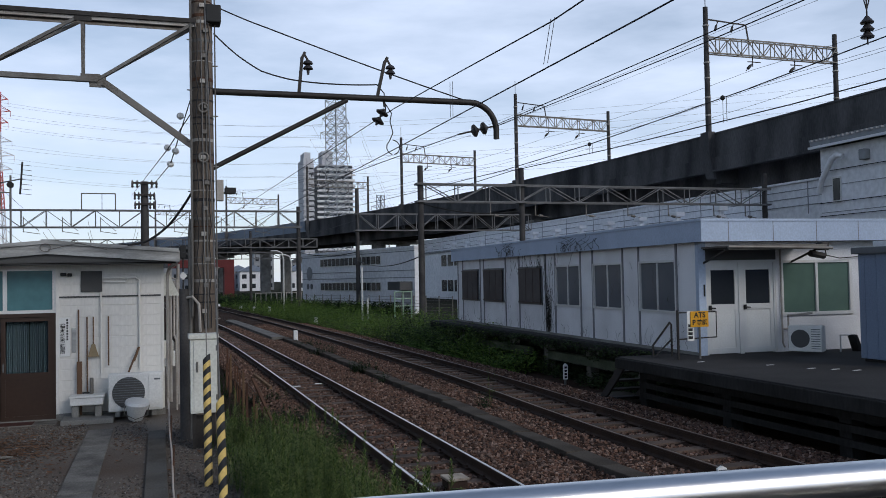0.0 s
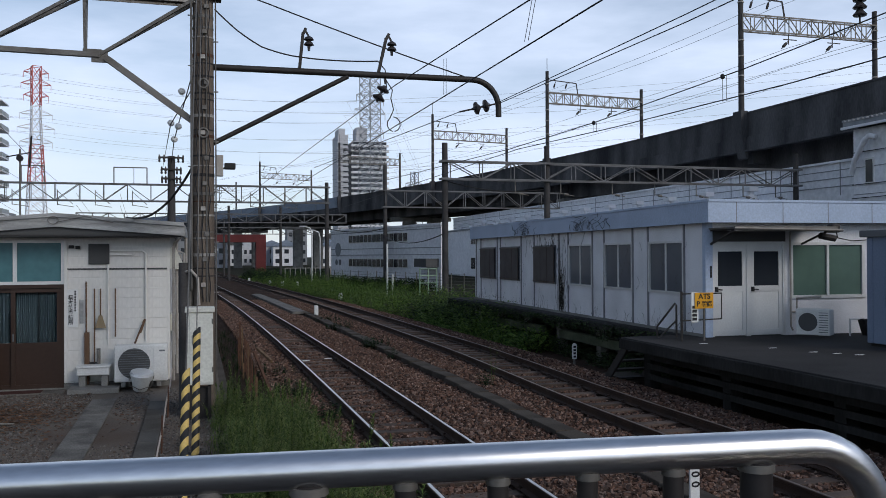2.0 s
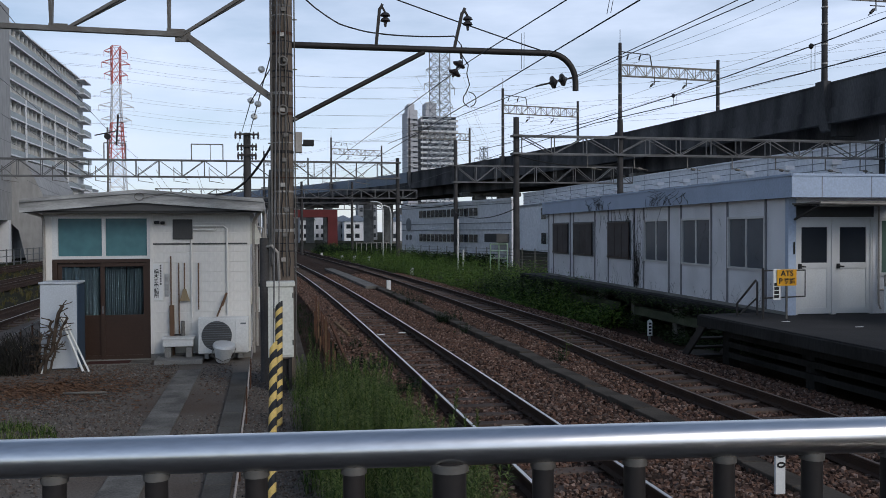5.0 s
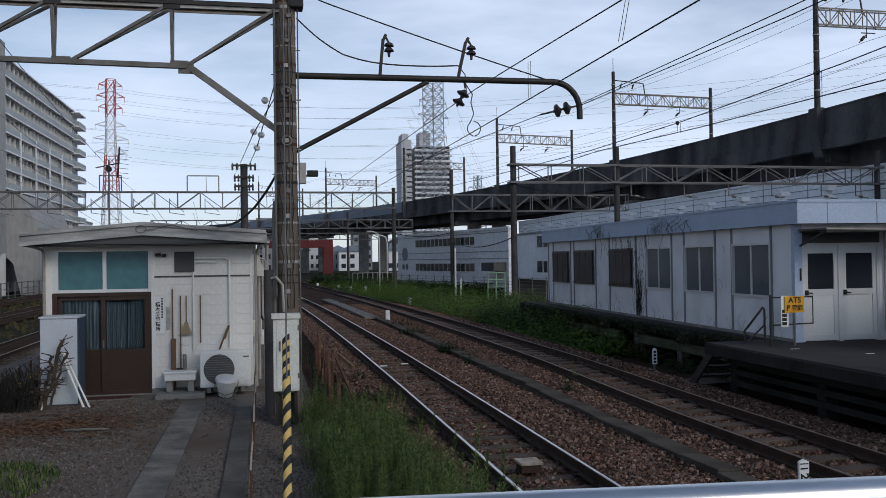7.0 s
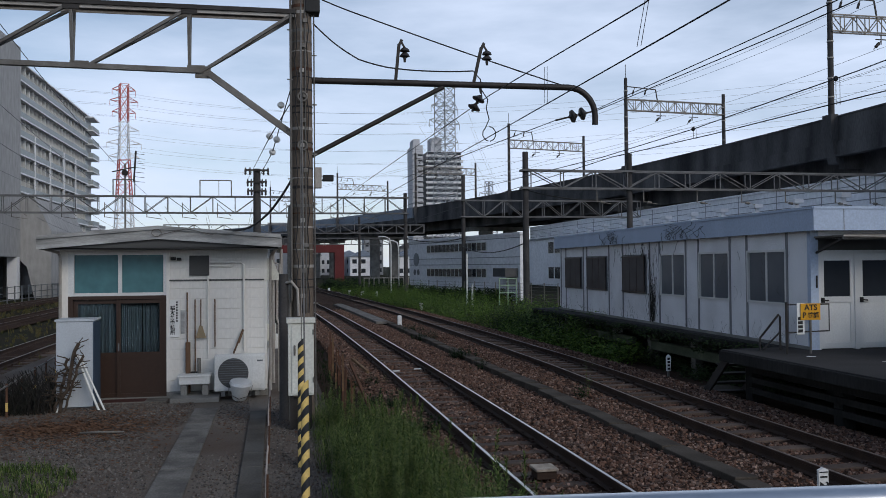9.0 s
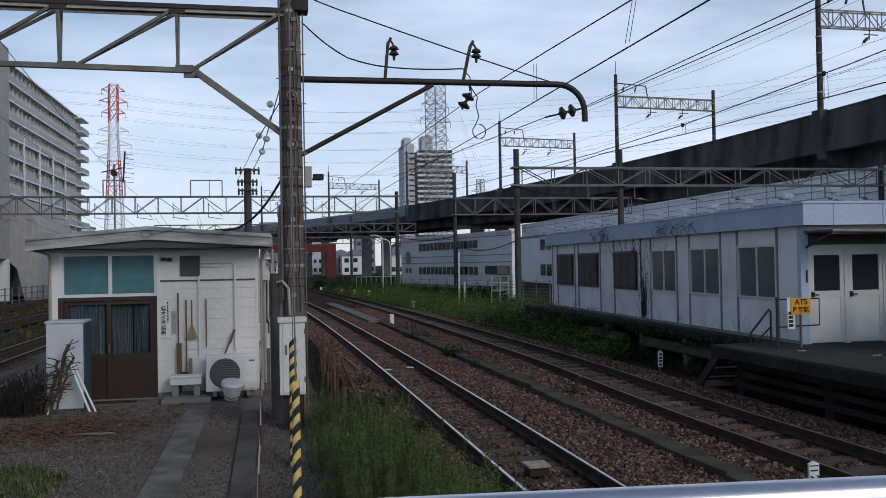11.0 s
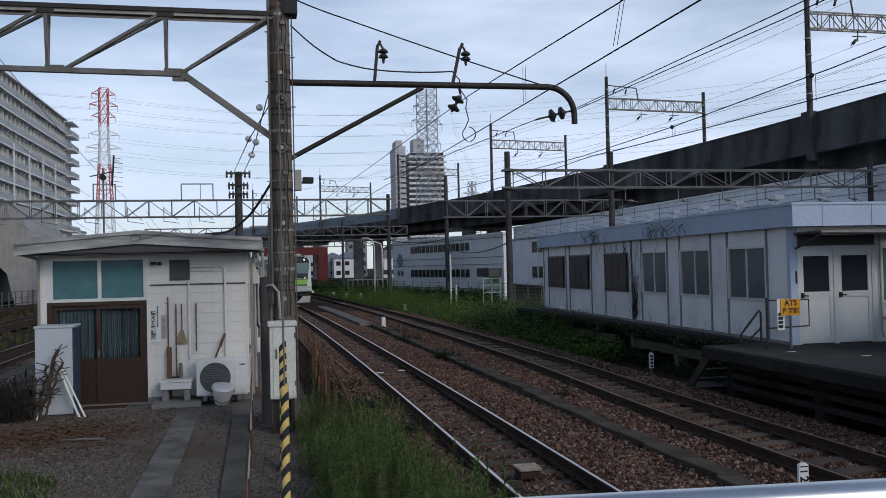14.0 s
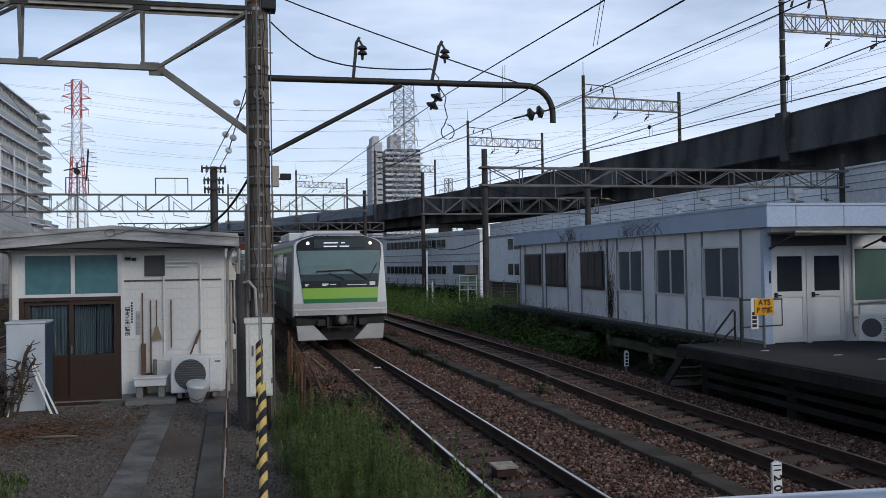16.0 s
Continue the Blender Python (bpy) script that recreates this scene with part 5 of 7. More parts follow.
def pylon(name, label, m, H, w0, w1, arms, mats, n=12, r=0.3):
    p = thing(name, label, "transmission tower", m)
    def half(z):
        return w0 + (w1 - w0) * min(1, z / (H * 0.72)) if z < H * 0.72 else w1
    for i in range(n):
        z0, z1 = H * i / n, H * (i + 1) / n
        a, b = half(z0), half(z1)
        s = Shape()
        c0 = [(-a, -a, z0), (a, -a, z0), (a, a, z0), (-a, a, z0)]
        c1 = [(-b, -b, z1), (b, -b, z1), (b, b, z1), (-b, b, z1)]
        for k in range(4):
            s.bar(c0[k], c1[k], r)
            s.bar(c0[k], c1[(k + 1) % 4], r * 0.6)
            s.bar(c0[(k + 1) % 4], c1[k], r * 0.6)
            s.bar(c1[k], c1[(k + 1) % 4], r * 0.6)
        part("lattice_section", s, mats[int(i * len(mats) / n)], p)
    for z, l in arms:
        b = half(z)
        for sg in (-1, 1):
            s = Shape()
            for sy in (-b, b):
                s.bar((sg * b, sy, z), (sg * l, 0, z + 0.5), r * 0.7).bar((sg * b, sy, z + 2.2), (sg * l, 0, z + 0.5), r * 0.6)
            s.bar((sg * l, 0, z + 0.5), (sg * l, 0, z - 2.0), r * 0.5)
            part("cross_arm", s, mats[min(len(mats) - 1, int(z / H * len(mats)))], p)
    return p


pylon("red_pylon", "red and white lattice transmission tower", pose(-66, 408, 0, 0, 0, 20), 85, 4.6, 1.8, ((52, 6.5), (58, 7.5), (64, 6.5), (72, 5), (77, 6), (82, 5)), [M["far_red"], M["far_palewhite"], M["far_red"], M["far_palewhite"], M["far_red"]], 15, 0.33)
pylon("grey_pylon", "grey lattice transmission tower", pose(70, 355, 0, 0, 0, 35), 77, 4.4, 3.0, ((40, 8), (47, 9), (54, 8), (62, 9), (68, 8)), [M["far_steel"]], 22, 0.3)
pylon("distant_pylon", "distant grey lattice transmission tower", pose(150, 600, 0, 0, 0, 35), 62, 7, 2.0, ((38, 11), (46, 12), (53, 10)), [M["far_steel"]], 12, 0.4)


def white_works():
    # two-storey white works building, its front turned towards the tracks
    b = thing("works_building", "two-storey white panelled works building with window bands", "office building", pose(14.0, 91.7, -0.4, 0, 0, -75.9))
    Lb = 23.3
    part("wall", Shape().box(0, Lb, 0, 0.6, 0, 5.45), M["far_white"], b)
    part("parapet", Shape().box(-0.1, Lb + 0.1, -0.1, 0.6, 5.45, 5.65), M["far_white"], b)
    for z in (0.9, 3.0, 3.6, 5.2):
        part("panel_joint", Shape().box(0, Lb, -0.03, 0, z, z + 0.06), M["far_grey"], b)
    for z0, z1 in ((1.85, 2.7), (4.2, 5.05)):
        w = part("window_band", Shape().box(4.6, 17.5, -0.03, 0.0, z0, z1), M["alu"], b, "dark band of windows")
        for k in range(14):
            part("pane", Shape().box(4.7 + 0.915 * k, 4.7 + 0.915 * k + 0.74, -0.06, -0.03, z0 + 0.08, z1 - 0.08), M["glass_dark"], w)
    part("mural_disc", Shape().lathe([(0.7, 0.0), (0.7, 0.03)], 20, pose(1.9, -0.02, 3.6, 90, 0, 0)), M["far_grey"], b, "faded round mural")
    for k in range(2):
        part("mural_drop", Shape().lathe([(0.3, 0.0), (0.3, 0.03)], 14, pose(1.5 + 0.9 * k, -0.02, 2.3, 90, 0, 0)), M["alu_dark"], b)
    part("canopy", Shape().box(20.8, 22.9, -1.2, 0, 2.0, 2.7), M["soffit"], b)
    # long white hall beyond the office, parallel to the tracks
    h = thing("works_hall", "long white industrial hall with a row of lamp brackets", "industrial building", pose(39.9, 52.3, -1.58))
    part("wall", Shape().box(0, 2.9, -6.2, 58, 0, 7.1).box(-1.5, 0, 0, 58, 0, 5.6).times(1.4), M["far_white"], h)
    part("coping", Shape().box(-0.12, 2.95, -6.2, 58, 7.1, 7.2).times(1.4), M["far_white"], h, "pale coping")
    part("gutter", Shape().box(-1.62, -1.45, 0, 58, 5.5, 5.68).times(1.4), M["far_grey"], h, "grey gutter")
    for z in (6.0, 6.38, 6.74):
        part("panel_joint", Shape().box(-0.025, 0, -6.2, 58, z, z + 0.04).times(1.4), M["far_grey"], h)
    for k in range(14):
        part("panel_joint", Shape().box(-0.02, 0, 4.2 * k - 4, 4.2 * k - 3.95, 5.6, 7.1).times(1.4), M["far_grey"], h)
    for k in range(14):
        y = 1.0 + 3.9 * k
        lb = part("lamp_bracket", Shape().bar((-1.05, y + 0.2, 5.55), (-1.05, y + 0.2, 6.15), 0.2).times(1.4), M["far_palewhite"], h, "grey lamp bracket")
        part("lamp_head", Shape().box(-1.35, -0.8, y - 0.1, y + 0.55, 6.12, 6.36, 0.03).times(1.4), M["far_palewhite"], lb, "grey roof lamp")
        part("lamp_box", Shape().box(-1.28, -0.8, y + 0.02, y + 0.38, 5.7, 5.92, 0.02).times(1.4), M["far_palewhite"], lb)
    for z0 in (1.6, 4.1):
        for k in range(22):
            y = 45 - 2.0 * k - (1 if k > 5 else 0)
            w = part("window", Shape().box(-1.53, -1.5, y - 0.05, y + 1.65, z0 - 0.05, z0 + 1.15).times(1.4), M["alu"], h)
            part("pane", Shape().box(-1.55, -1.53, y, y + 0.75, z0, z0 + 1.1).box(-1.55, -1.53, y + 0.82, y + 1.6, z0, z0 + 1.1).times(1.4), M["glass_dark"], w, "dark glass")
    # tall factory wall nearer, also parallel to the tracks
    g = thing("factory_gable", "tall white factory wall with a corrugated roof edge", "industrial building", pose(38.0, 43.4, -0.4))
    part("wall", Shape().box(0, 4.6, -80, 0, 0, 10.3), M["far_white"], g)
    part("roof_edge", Shape().box(-0.5, 4.6, -80, 0.3, 10.4, 10.75), M["far_grey"], g, "grey corrugated roof edge")
    part("gutter", Shape().box(-0.62, -0.5, -80, 0.35, 10.3, 10.45), M["far_palewhite"], g)
    rib = Shape().box(-0.58, -0.3, -0.08, 0.08, 10.75, 10.87).mesh("roof_rib", M["far_grey"])
    for k in range(80):
        piece("roof_rib", rib, g, pose(0, 0.2 - 0.36 * k, 0))
    for k in range(5):
        y = -1.3 - 7.5 * k
        w = part("window", Shape().box(-0.06, 0, y - 0.35, y + 0.35, 7.0, 8.5), M["alu"], g, "narrow aluminium window")
        part("pane", Shape().box(-0.08, -0.06, y - 0.26, y + 0.26, 7.1, 8.4), M["glass_dark"], w, "dark glass")
    part("duct", Shape().path([(-0.12, 0.05, 7.7), (-0.3, -0.4, 8.4), (-0.45, -1.4, 9.5), (-0.45, -1.8, 9.7), (-0.3, -2.1, 9.6)], 0.17, 10), M["far_white"], g, "pale pipe", smooth=True)
    for k in range(3):
        part("vent_hood", Shape().box(-0.4, 0, -3.9 - 2.3 * k, -3.4 - 2.3 * k, 9.2, 9.8, 0.05), M["far_grey"], g, "grey vent hood")
    for z in (5.4, 6.2, 7.0, 8.9):
        part("cable", Shape().path([(-0.12, 0, z), (-0.12, -40, z + 0.1)], 0.03, 4), M["wire"], g)
    for z in (3.2, 4.8, 6.4, 8.0):
        part("panel_joint", Shape().box(-0.03, 0, -80, 0, z, z + 0.04), M["far_grey"], g)
    # red portal beside the tracks
    p = thing("underpass_portal", "dark red portal beside the underpass", "portal", pose(7.0, 140, -0.4))
    part("wall", Shape().box(2.4, 3.9, 0, 3, 0, 6.4).box(-6, 2.4, 0, 3, 5.2, 6.4), M["red_brick"], p)


white_works()


def distant_houses():
    rnd = random.Random(21)
    tones = [M["far_palewhite"], M["far_grey"], M["far_white"], M["far_tower"]]
    for k in range(46):
        x = -95 + 5.6 * k + rnd.uniform(-2, 2)
        y = rnd.uniform(215, 300)
        w, d, h = rnd.uniform(5, 9), 8, rnd.uniform(5.5, 9.5) if rnd.random() < 0.8 else rnd.uniform(12, 18)
        t = thing("distant_house", "small distant house with a dull roof beyond the tracks", "house", pose(x, y, -0.4), "distant houses")
        part("wall", Shape().box(-w / 2, w / 2, 0, d, 0, h), rnd.choice(tones), t)
        if h < 10:
            part("roof", Shape().prism([(-w / 2 - 0.4, h), (w / 2 + 0.4, h), (0, h + 2.0)], -0.4, d + 0.4), rnd.choice((M["slate_roof"], M["soffit"], M["red_brick"])), t)
        else:
            part("roof", Shape().box(-w / 2 - 0.2, w / 2 + 0.2, -0.2, d, h, h + 0.6), M["far_grey"], t)
        for f in range(int(h // 2.9)):
            for c in range(3):
                part("window", Shape().box(-w / 2 + w * (c + 0.25) / 3, -w / 2 + w * (c + 0.75) / 3, -0.05, 0, 2.9 * f + 0.9, 2.9 * f + 2.2), M["glass_dark"], t)


distant_houses()


# ---- plants ----
def leaf_quads(s, p, d, length, width, droop):
    """One narrow leaf in two pieces, bent down at its tip."""
    d = Vector(d).normalized()
    side = d.cross(Vector((0, 0, 1)))
    side = side.normalized() * width / 2 if side.length > 1e-3 else Vector((width / 2, 0, 0))
    m = p + d * length * 0.55
    e = m + (d + Vector((0, 0, -droop))).normalized() * length * 0.45
    s.add([p - side * 0.4, p + side * 0.4, m + side, m - side, e], [(0, 1, 2, 3), (3, 2, 4)])


def weed(s, x, y, z, h, rnd, leaves=22, lw=0.02, ll=0.1, wide=0.0, sway=0.2):
    lean = Vector((rnd.uniform(-sway, sway), rnd.uniform(-sway, sway), 1))
    base = Vector((x, y, z))
    tip = base + lean * h
    a, b = Vector((0.005, 0, 0)), Vector((0, 0.005, 0))
    s.add([base - a, base + a, tip, base - b, base + b], [(0, 1, 2), (3, 4, 2)])
    for k in range(leaves):
        t = rnd.uniform(0.12, 1.0)
        an = rnd.uniform(0, math.tau)
        up = rnd.uniform(-0.1, 0.7)
        p = base.lerp(tip, t) + Vector((math.cos(an), math.sin(an), 0)) * wide * rnd.random()
        leaf_quads(s, p, (math.cos(an), math.sin(an), up), ll * rnd.uniform(0.6, 1.4) * (1.25 - 0.6 * t), lw * rnd.uniform(0.7, 1.4), rnd.uniform(0.2, 1.0))


def grass_tuft(s, x, y, z, h, rnd, n=9, w=0.008):
    for k in range(n):
        an = rnd.uniform(0, math.tau)
        d = Vector((math.cos(an) * rnd.uniform(0.15, 0.6), math.sin(an) * rnd.uniform(0.15, 0.6), 1))
        leaf_quads(s, Vector((x + rnd.uniform(-0.05, 0.05), y + rnd.uniform(-0.05, 0.05), z)), d, h * rnd.uniform(0.6, 1.2), w, rnd.uniform(0.3, 1.5))


def plain_mesh(s, name, material):
    me = bpy.data.meshes.new(name)
    me.from_pydata(s.v, [], s.f)
    me.materials.append(material)
    return me


WX = 2.0


def plants():
    rnd = random.Random(5)
    # tall weeds between the yard kerb and the near track
    s = Shape()
    for _ in range(700):
        y = rnd.uniform(6.0, 14.6)
        x = rnd.uniform(0.6, WX + 0.12)
        clump = noise.noise((x * 1.6, y * 0.9, 2.0))
        edge = max(0.0, (x - WX + 0.5) / 0.6)
        h = (0.72 + 0.75 * clump + rnd.uniform(-0.35, 0.45)) * (1 - 0.5 * edge) * (1.0 if y < 11.5 else 0.75)
        h = max(0.25, h)
        lean = Vector((rnd.uniform(-0.14, 0.14), rnd.uniform(-0.14, 0.14), 1))
        base = Vector((x, y, -0.22 if x > 0.9 else 0.0))
        h = h if x > 0.9 else h * 0.7
        s.add([base + Vector((-0.004, 0, 0)), base + Vector((0.004, 0, 0)), base + lean * h, base + Vector((0, -0.004, 0)), base + Vector((0, 0.004, 0))], [(0, 1, 2), (3, 4, 2)])
        n = int(170 * h) + 14
        for k in range(n):
            t = 0.1 + 0.9 * k / n
            an = k * 2.4 + rnd.uniform(-0.4, 0.4)
            reach = (0.09 if t < 0.75 else 0.09 - 0.22 * (t - 0.75)) * rnd.uniform(0.7, 1.25)
            leaf_quads(s, base + lean * (h * t), (math.cos(an), math.sin(an), rnd.uniform(0.15, 0.8) + (0.9 if t > 0.88 else 0)), reach, 0.0085 * rnd.uniform(0.8, 1.4), rnd.uniform(0.1, 0.8))
    for _ in range(420):
        y = rnd.uniform(6.0, 16.5)
        x = rnd.uniform(0.5, WX + 0.2)
        grass_tuft(s, x, y, -0.25 if x > 0.9 else 0.0, rnd.uniform(0.2, 0.5), rnd, 9)
    tagged(new("tall_weeds", plain_mesh(s, "tall_weeds", M["leaf"])), "tall green weeds beside the near track", "weeds", kind="stuff")
    s = Shape()
    for _ in range(260):
        y = rnd.uniform(15, 34)
        grass_tuft(s, rnd.uniform(1.0, 2.3) + bend(y), y, -0.33, rnd.uniform(0.12, 0.4), rnd, 8)
    for cx, cy, r, n in ((2.15, 17.4, 0.5, 40), (2.3, 14.6, 0.35, 25), (2.0, 20.5, 0.5, 20), (5.45, 26.0, 0.45, 45), (5.4, 32.5, 0.5, 40), (5.6, 36.5, 0.5, 30), (6.1, 17.5, 0.2, 10), (5.2, 23, 0.3, 8)):
        for _ in range(n):
            a, q = rnd.uniform(0, math.tau), r * math.sqrt(rnd.random())
            weed(s, cx + q * math.cos(a), cy + q * math.sin(a), -0.2, rnd.uniform(0.12, 0.4), rnd, 14, 0.035, 0.09)
    tagged(new("low_weeds", plain_mesh(s, "low_weeds", M["leaf_dark"])), "low dark weeds along the tracks", "weeds", kind="stuff")
    s = Shape()
    weed(s, 6.25, 17.6, -0.15, 1.0, rnd, 30, 0.014, 0.09)
    weed(s, 6.3, 17.7, -0.15, 0.8, rnd, 24, 0.014, 0.09)
    for cx, cy, n in ((2.35, 10.2, 7), (2.2, 11.2, 5), (2.42, 9.3, 6)):
        for _ in range(n):
            weed(s, cx + rnd.uniform(-0.12, 0.12), cy + rnd.uniform(-0.15, 0.15), -0.25, rnd.uniform(0.3, 0.55), rnd, 34, 0.022, 0.07)
    tagged(new("lone_weed", plain_mesh(s, "lone_weed", M["leaf"])), "thin tall weeds standing by the rails", "weeds", kind="stuff")
    # bushy strip beyond the second track
    s = Shape()
    for _ in range(2300):
        y = rnd.uniform(24, 92) if rnd.random() < 0.85 else rnd.uniform(92, 120)
        x0 = 9.4 + bend(y) + 0.3 * noise.noise((y * 0.3, 0, 0))
        x = x0 + (rnd.random() ** 1.3) * (5.5 if y > 36 else 1.6)
        h = rnd.uniform(0.35, 0.9) * (0.6 + 0.5 * noise.noise((x * 0.5, y * 0.25, 3)) + 0.35) * min(1.0, 0.45 + (x - x0) * 0.4)
        weed(s, x, y, -0.4, max(0.25, h * 1.75), rnd, 22, 0.055, 0.19, 0.2)
    tagged(new("green_bushes", plain_mesh(s, "green_bushes", M["leaf_far"])), "bright green bushes and weeds beyond the tracks", "bushes", kind="stuff")
    # creepers and shrubs under the office, its shade put into their leaf colours
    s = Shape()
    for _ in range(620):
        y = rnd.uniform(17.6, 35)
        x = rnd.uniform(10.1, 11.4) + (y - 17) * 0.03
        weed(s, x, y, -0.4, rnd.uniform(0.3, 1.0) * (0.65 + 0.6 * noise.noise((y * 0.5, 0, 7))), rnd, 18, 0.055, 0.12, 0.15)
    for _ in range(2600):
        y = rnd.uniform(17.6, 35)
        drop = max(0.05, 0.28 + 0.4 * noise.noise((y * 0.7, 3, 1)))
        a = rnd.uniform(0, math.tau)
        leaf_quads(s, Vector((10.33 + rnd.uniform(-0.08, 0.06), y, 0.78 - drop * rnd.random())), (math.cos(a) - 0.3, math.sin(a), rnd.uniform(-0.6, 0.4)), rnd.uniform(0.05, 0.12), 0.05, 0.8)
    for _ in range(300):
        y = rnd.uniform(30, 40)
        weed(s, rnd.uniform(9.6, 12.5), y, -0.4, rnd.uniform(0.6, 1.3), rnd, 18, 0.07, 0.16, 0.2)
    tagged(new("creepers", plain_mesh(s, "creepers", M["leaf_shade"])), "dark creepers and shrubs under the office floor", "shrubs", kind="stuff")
    # withered vines on the office wall, drawn against the panels
    s = Shape()
    inv = OFFICE
    def vine(y, z, steps, dirz, spread, r):
        pts = []
        yy, zz = y, z
        for k in range(steps):
            pts.append(inv @ Vector((-0.03 - 0.012 * rnd.random(), yy, zz)))
            yy += rnd.uniform(-spread, spread)
            zz += dirz * rnd.uniform(0.03, 0.12)
        if len(pts) > 2:
            s.path(pts, r, 4)
    for _ in range(18):
        vine(rnd.gauss(8.05, 0.1), rnd.uniform(0.0, 0.2), rnd.randint(6, 18), 1, 0.05, 0.006)
    for _ in range(16):
        vine(rnd.gauss(8.05, 0.25), rnd.uniform(0.0, 0.3), rnd.randint(12, 30), 1, 0.06, 0.004)
    for _ in range(150):
        vine(rnd.uniform(0.5, 17), rnd.choice((0.02, 0.02, rnd.uniform(0.1, 2.0))), rnd.randint(2, 6), 1, 0.12, 0.0022)
    for _ in range(40):
        vine(rnd.gauss(9.0, 1.2), rnd.uniform(1.6, 2.2), rnd.randint(4, 9), 1, 0.08, 0.004)
    for _ in range(36):
        yy = rnd.gauss(6.0, 0.7) if rnd.random() < 0.5 else rnd.gauss(11.0, 0.7)
        pts = [inv @ Vector((-0.19, yy + 0.12 * k * rnd.uniform(-1, 1), 2.42 + 0.07 * k)) for k in range(rnd.randint(3, 7))]
        s.path(pts, 0.006, 4)
    me = plain_mesh(s, "dry_vines", M["vine"])
    tagged(new("dry_vines", me), "withered dark vines climbing the office wall", "vines", kind="stuff")
    # yard: grass patches, dead leaves
    s = Shape()
    for cx, cy, rx, ry, n in ((-3.3, 11.6, 0.9, 1.1, 260), (-4.8, 9.6, 1.0, 1.0, 120), (-5.9, 16.6, 0.5, 0.8, 60)):
        for _ in range(n):
            a, q = rnd.uniform(0, math.tau), math.sqrt(rnd.random())
            grass_tuft(s, cx + rx * q * math.cos(a), cy + ry * q * math.sin(a), 0, rnd.uniform(0.08, 0.22), rnd, 8, 0.01)
    tagged(new("grass_patches", plain_mesh(s, "grass_patches", M["leaf"])), "patches of grass in the yard", "grass", kind="stuff")
    s = Shape()
    for _ in range(7500):
        a, q = rnd.uniform(0, math.tau), abs(rnd.gauss(0, 0.6))
        x, y = -3.4 + 2.6 * q * math.cos(a), 15.4 + 2.0 * q * math.sin(a)
        if not (-6.4 < x < 0.6 and 5 < y < 18.0) or (-1.5 < x < -1.0):
            continue
        an, l = rnd.uniform(0, math.tau), rnd.uniform(0.015, 0.05)
        c, d = math.cos(an) * l, math.sin(an) * l
        z = 0.004 + 0.02 * rnd.random()
        s.add([(x - c, y - d, z), (x + d * 0.4, y - c * 0.4, z + 0.01), (x + c, y + d, z + 0.008), (x - d * 0.4, y + c * 0.4, z)], [(0, 1, 2, 3)])
    tagged(new("dead_leaves", plain_mesh(s, "dead_leaves", M["litter"])), "reddish brown dead leaves and needles in the yard", "leaves", kind="stuff")
    # sidings: yellow-green growth
    s = Shape()
    for _ in range(1400):
        y = rnd.uniform(22, 80)
        x = rnd.choice((-10.8, -16.0, -21.0, -6.9)) + rnd.uniform(-1.3, 1.3) + 0.5 * bend(y)
        grass_tuft(s, x, y, -0.35, rnd.uniform(0.1, 0.4), rnd, 7, 0.03)
    tagged(new("siding_grass", plain_mesh(s, "siding_grass", M["leaf_dry"])), "dry yellowish grass between the sidings", "grass", kind="stuff")
    # far trees and hedge below the works building
    s = Shape()
    for _ in range(1500):
        y = rnd.uniform(68, 112)
        x = 12.6 + (92 - y) * 0.26 + rnd.uniform(-1.6, 0.2)
        weed(s, x, y, -0.4, rnd.uniform(0.5, 1.1), rnd, 16, 0.14, 0.3, 0.35)
    for _ in range(700):
        y = rnd.uniform(118, 150)
        weed(s, rnd.uniform(8, 26), y, -0.4, rnd.uniform(0.4, 1.3), rnd, 14, 0.2, 0.4, 0.6)
    tagged(new("hedge", plain_mesh(s, "hedge", M["leaf_dark"])), "dark green hedge before the works building", "hedge", kind="stuff")


M["leaf_dry"] = island_mat("leaf_dry", [(0.09, 0.08, 0.03), (0.12, 0.1, 0.045), (0.06, 0.07, 0.025)])
plants()


def stones(name, label, n, material, spots, size, seed):
    """Loose stones, joined: rough six-sided lumps."""
    rs = np.random.RandomState(seed)
    cube = np.array([(x, y, z) for z in (-1, 1) for y in (-1, 1) for x in (-1, 1)], float)
    faces = [(0, 2, 3, 1), (4, 5, 7, 6), (0, 1, 5, 4), (2, 6, 7, 3), (0, 4, 6, 2), (1, 3, 7, 5)]
    pts = spots(rs, n)
    n = len(pts)
    sz = rs.uniform(size[0], size[1], (n, 1, 1)) * rs.uniform(0.6, 1.3, (n, 1, 3))
    v = cube[None] * (1 + rs.uniform(-0.35, 0.35, (n, 8, 3))) * sz
    an = rs.uniform(0, math.tau, n)
    ti = rs.uniform(-0.7, 0.7, n)
    c, d, ct, st = np.cos(an)[:, None], np.sin(an)[:, None], np.cos(ti)[:, None], np.sin(ti)[:, None]
    x, y, z = v[..., 0], v[..., 1], v[..., 2]
    y, z = y * ct - z * st, y * st + z * ct
    v = np.stack([x * c - y * d, x * d + y * c, z], -1) + pts[:, None, :]
    me = bpy.data.meshes.new(name)
    f = (np.array(faces)[None] + 8 * np.arange(n)[:, None, None]).reshape(-1, 4)
    me.from_pydata(v.reshape(-1, 3).tolist(), [], f.tolist())
    me.materials.append(material)
    return tagged(new(name, me), label, "stones", kind="stuff")


def ballast_spots(rs, n):
    y = 5.0 + 50 * rs.random_sample(n) ** 1.7
    x = rs.uniform(1.75, 9.3, n)
    d = np.minimum(abs(x - TRACK_1), abs(x - TRACK_2 - np.array([drift(v) for v in y])))
    z = np.array([bed_height(v) for v in d])
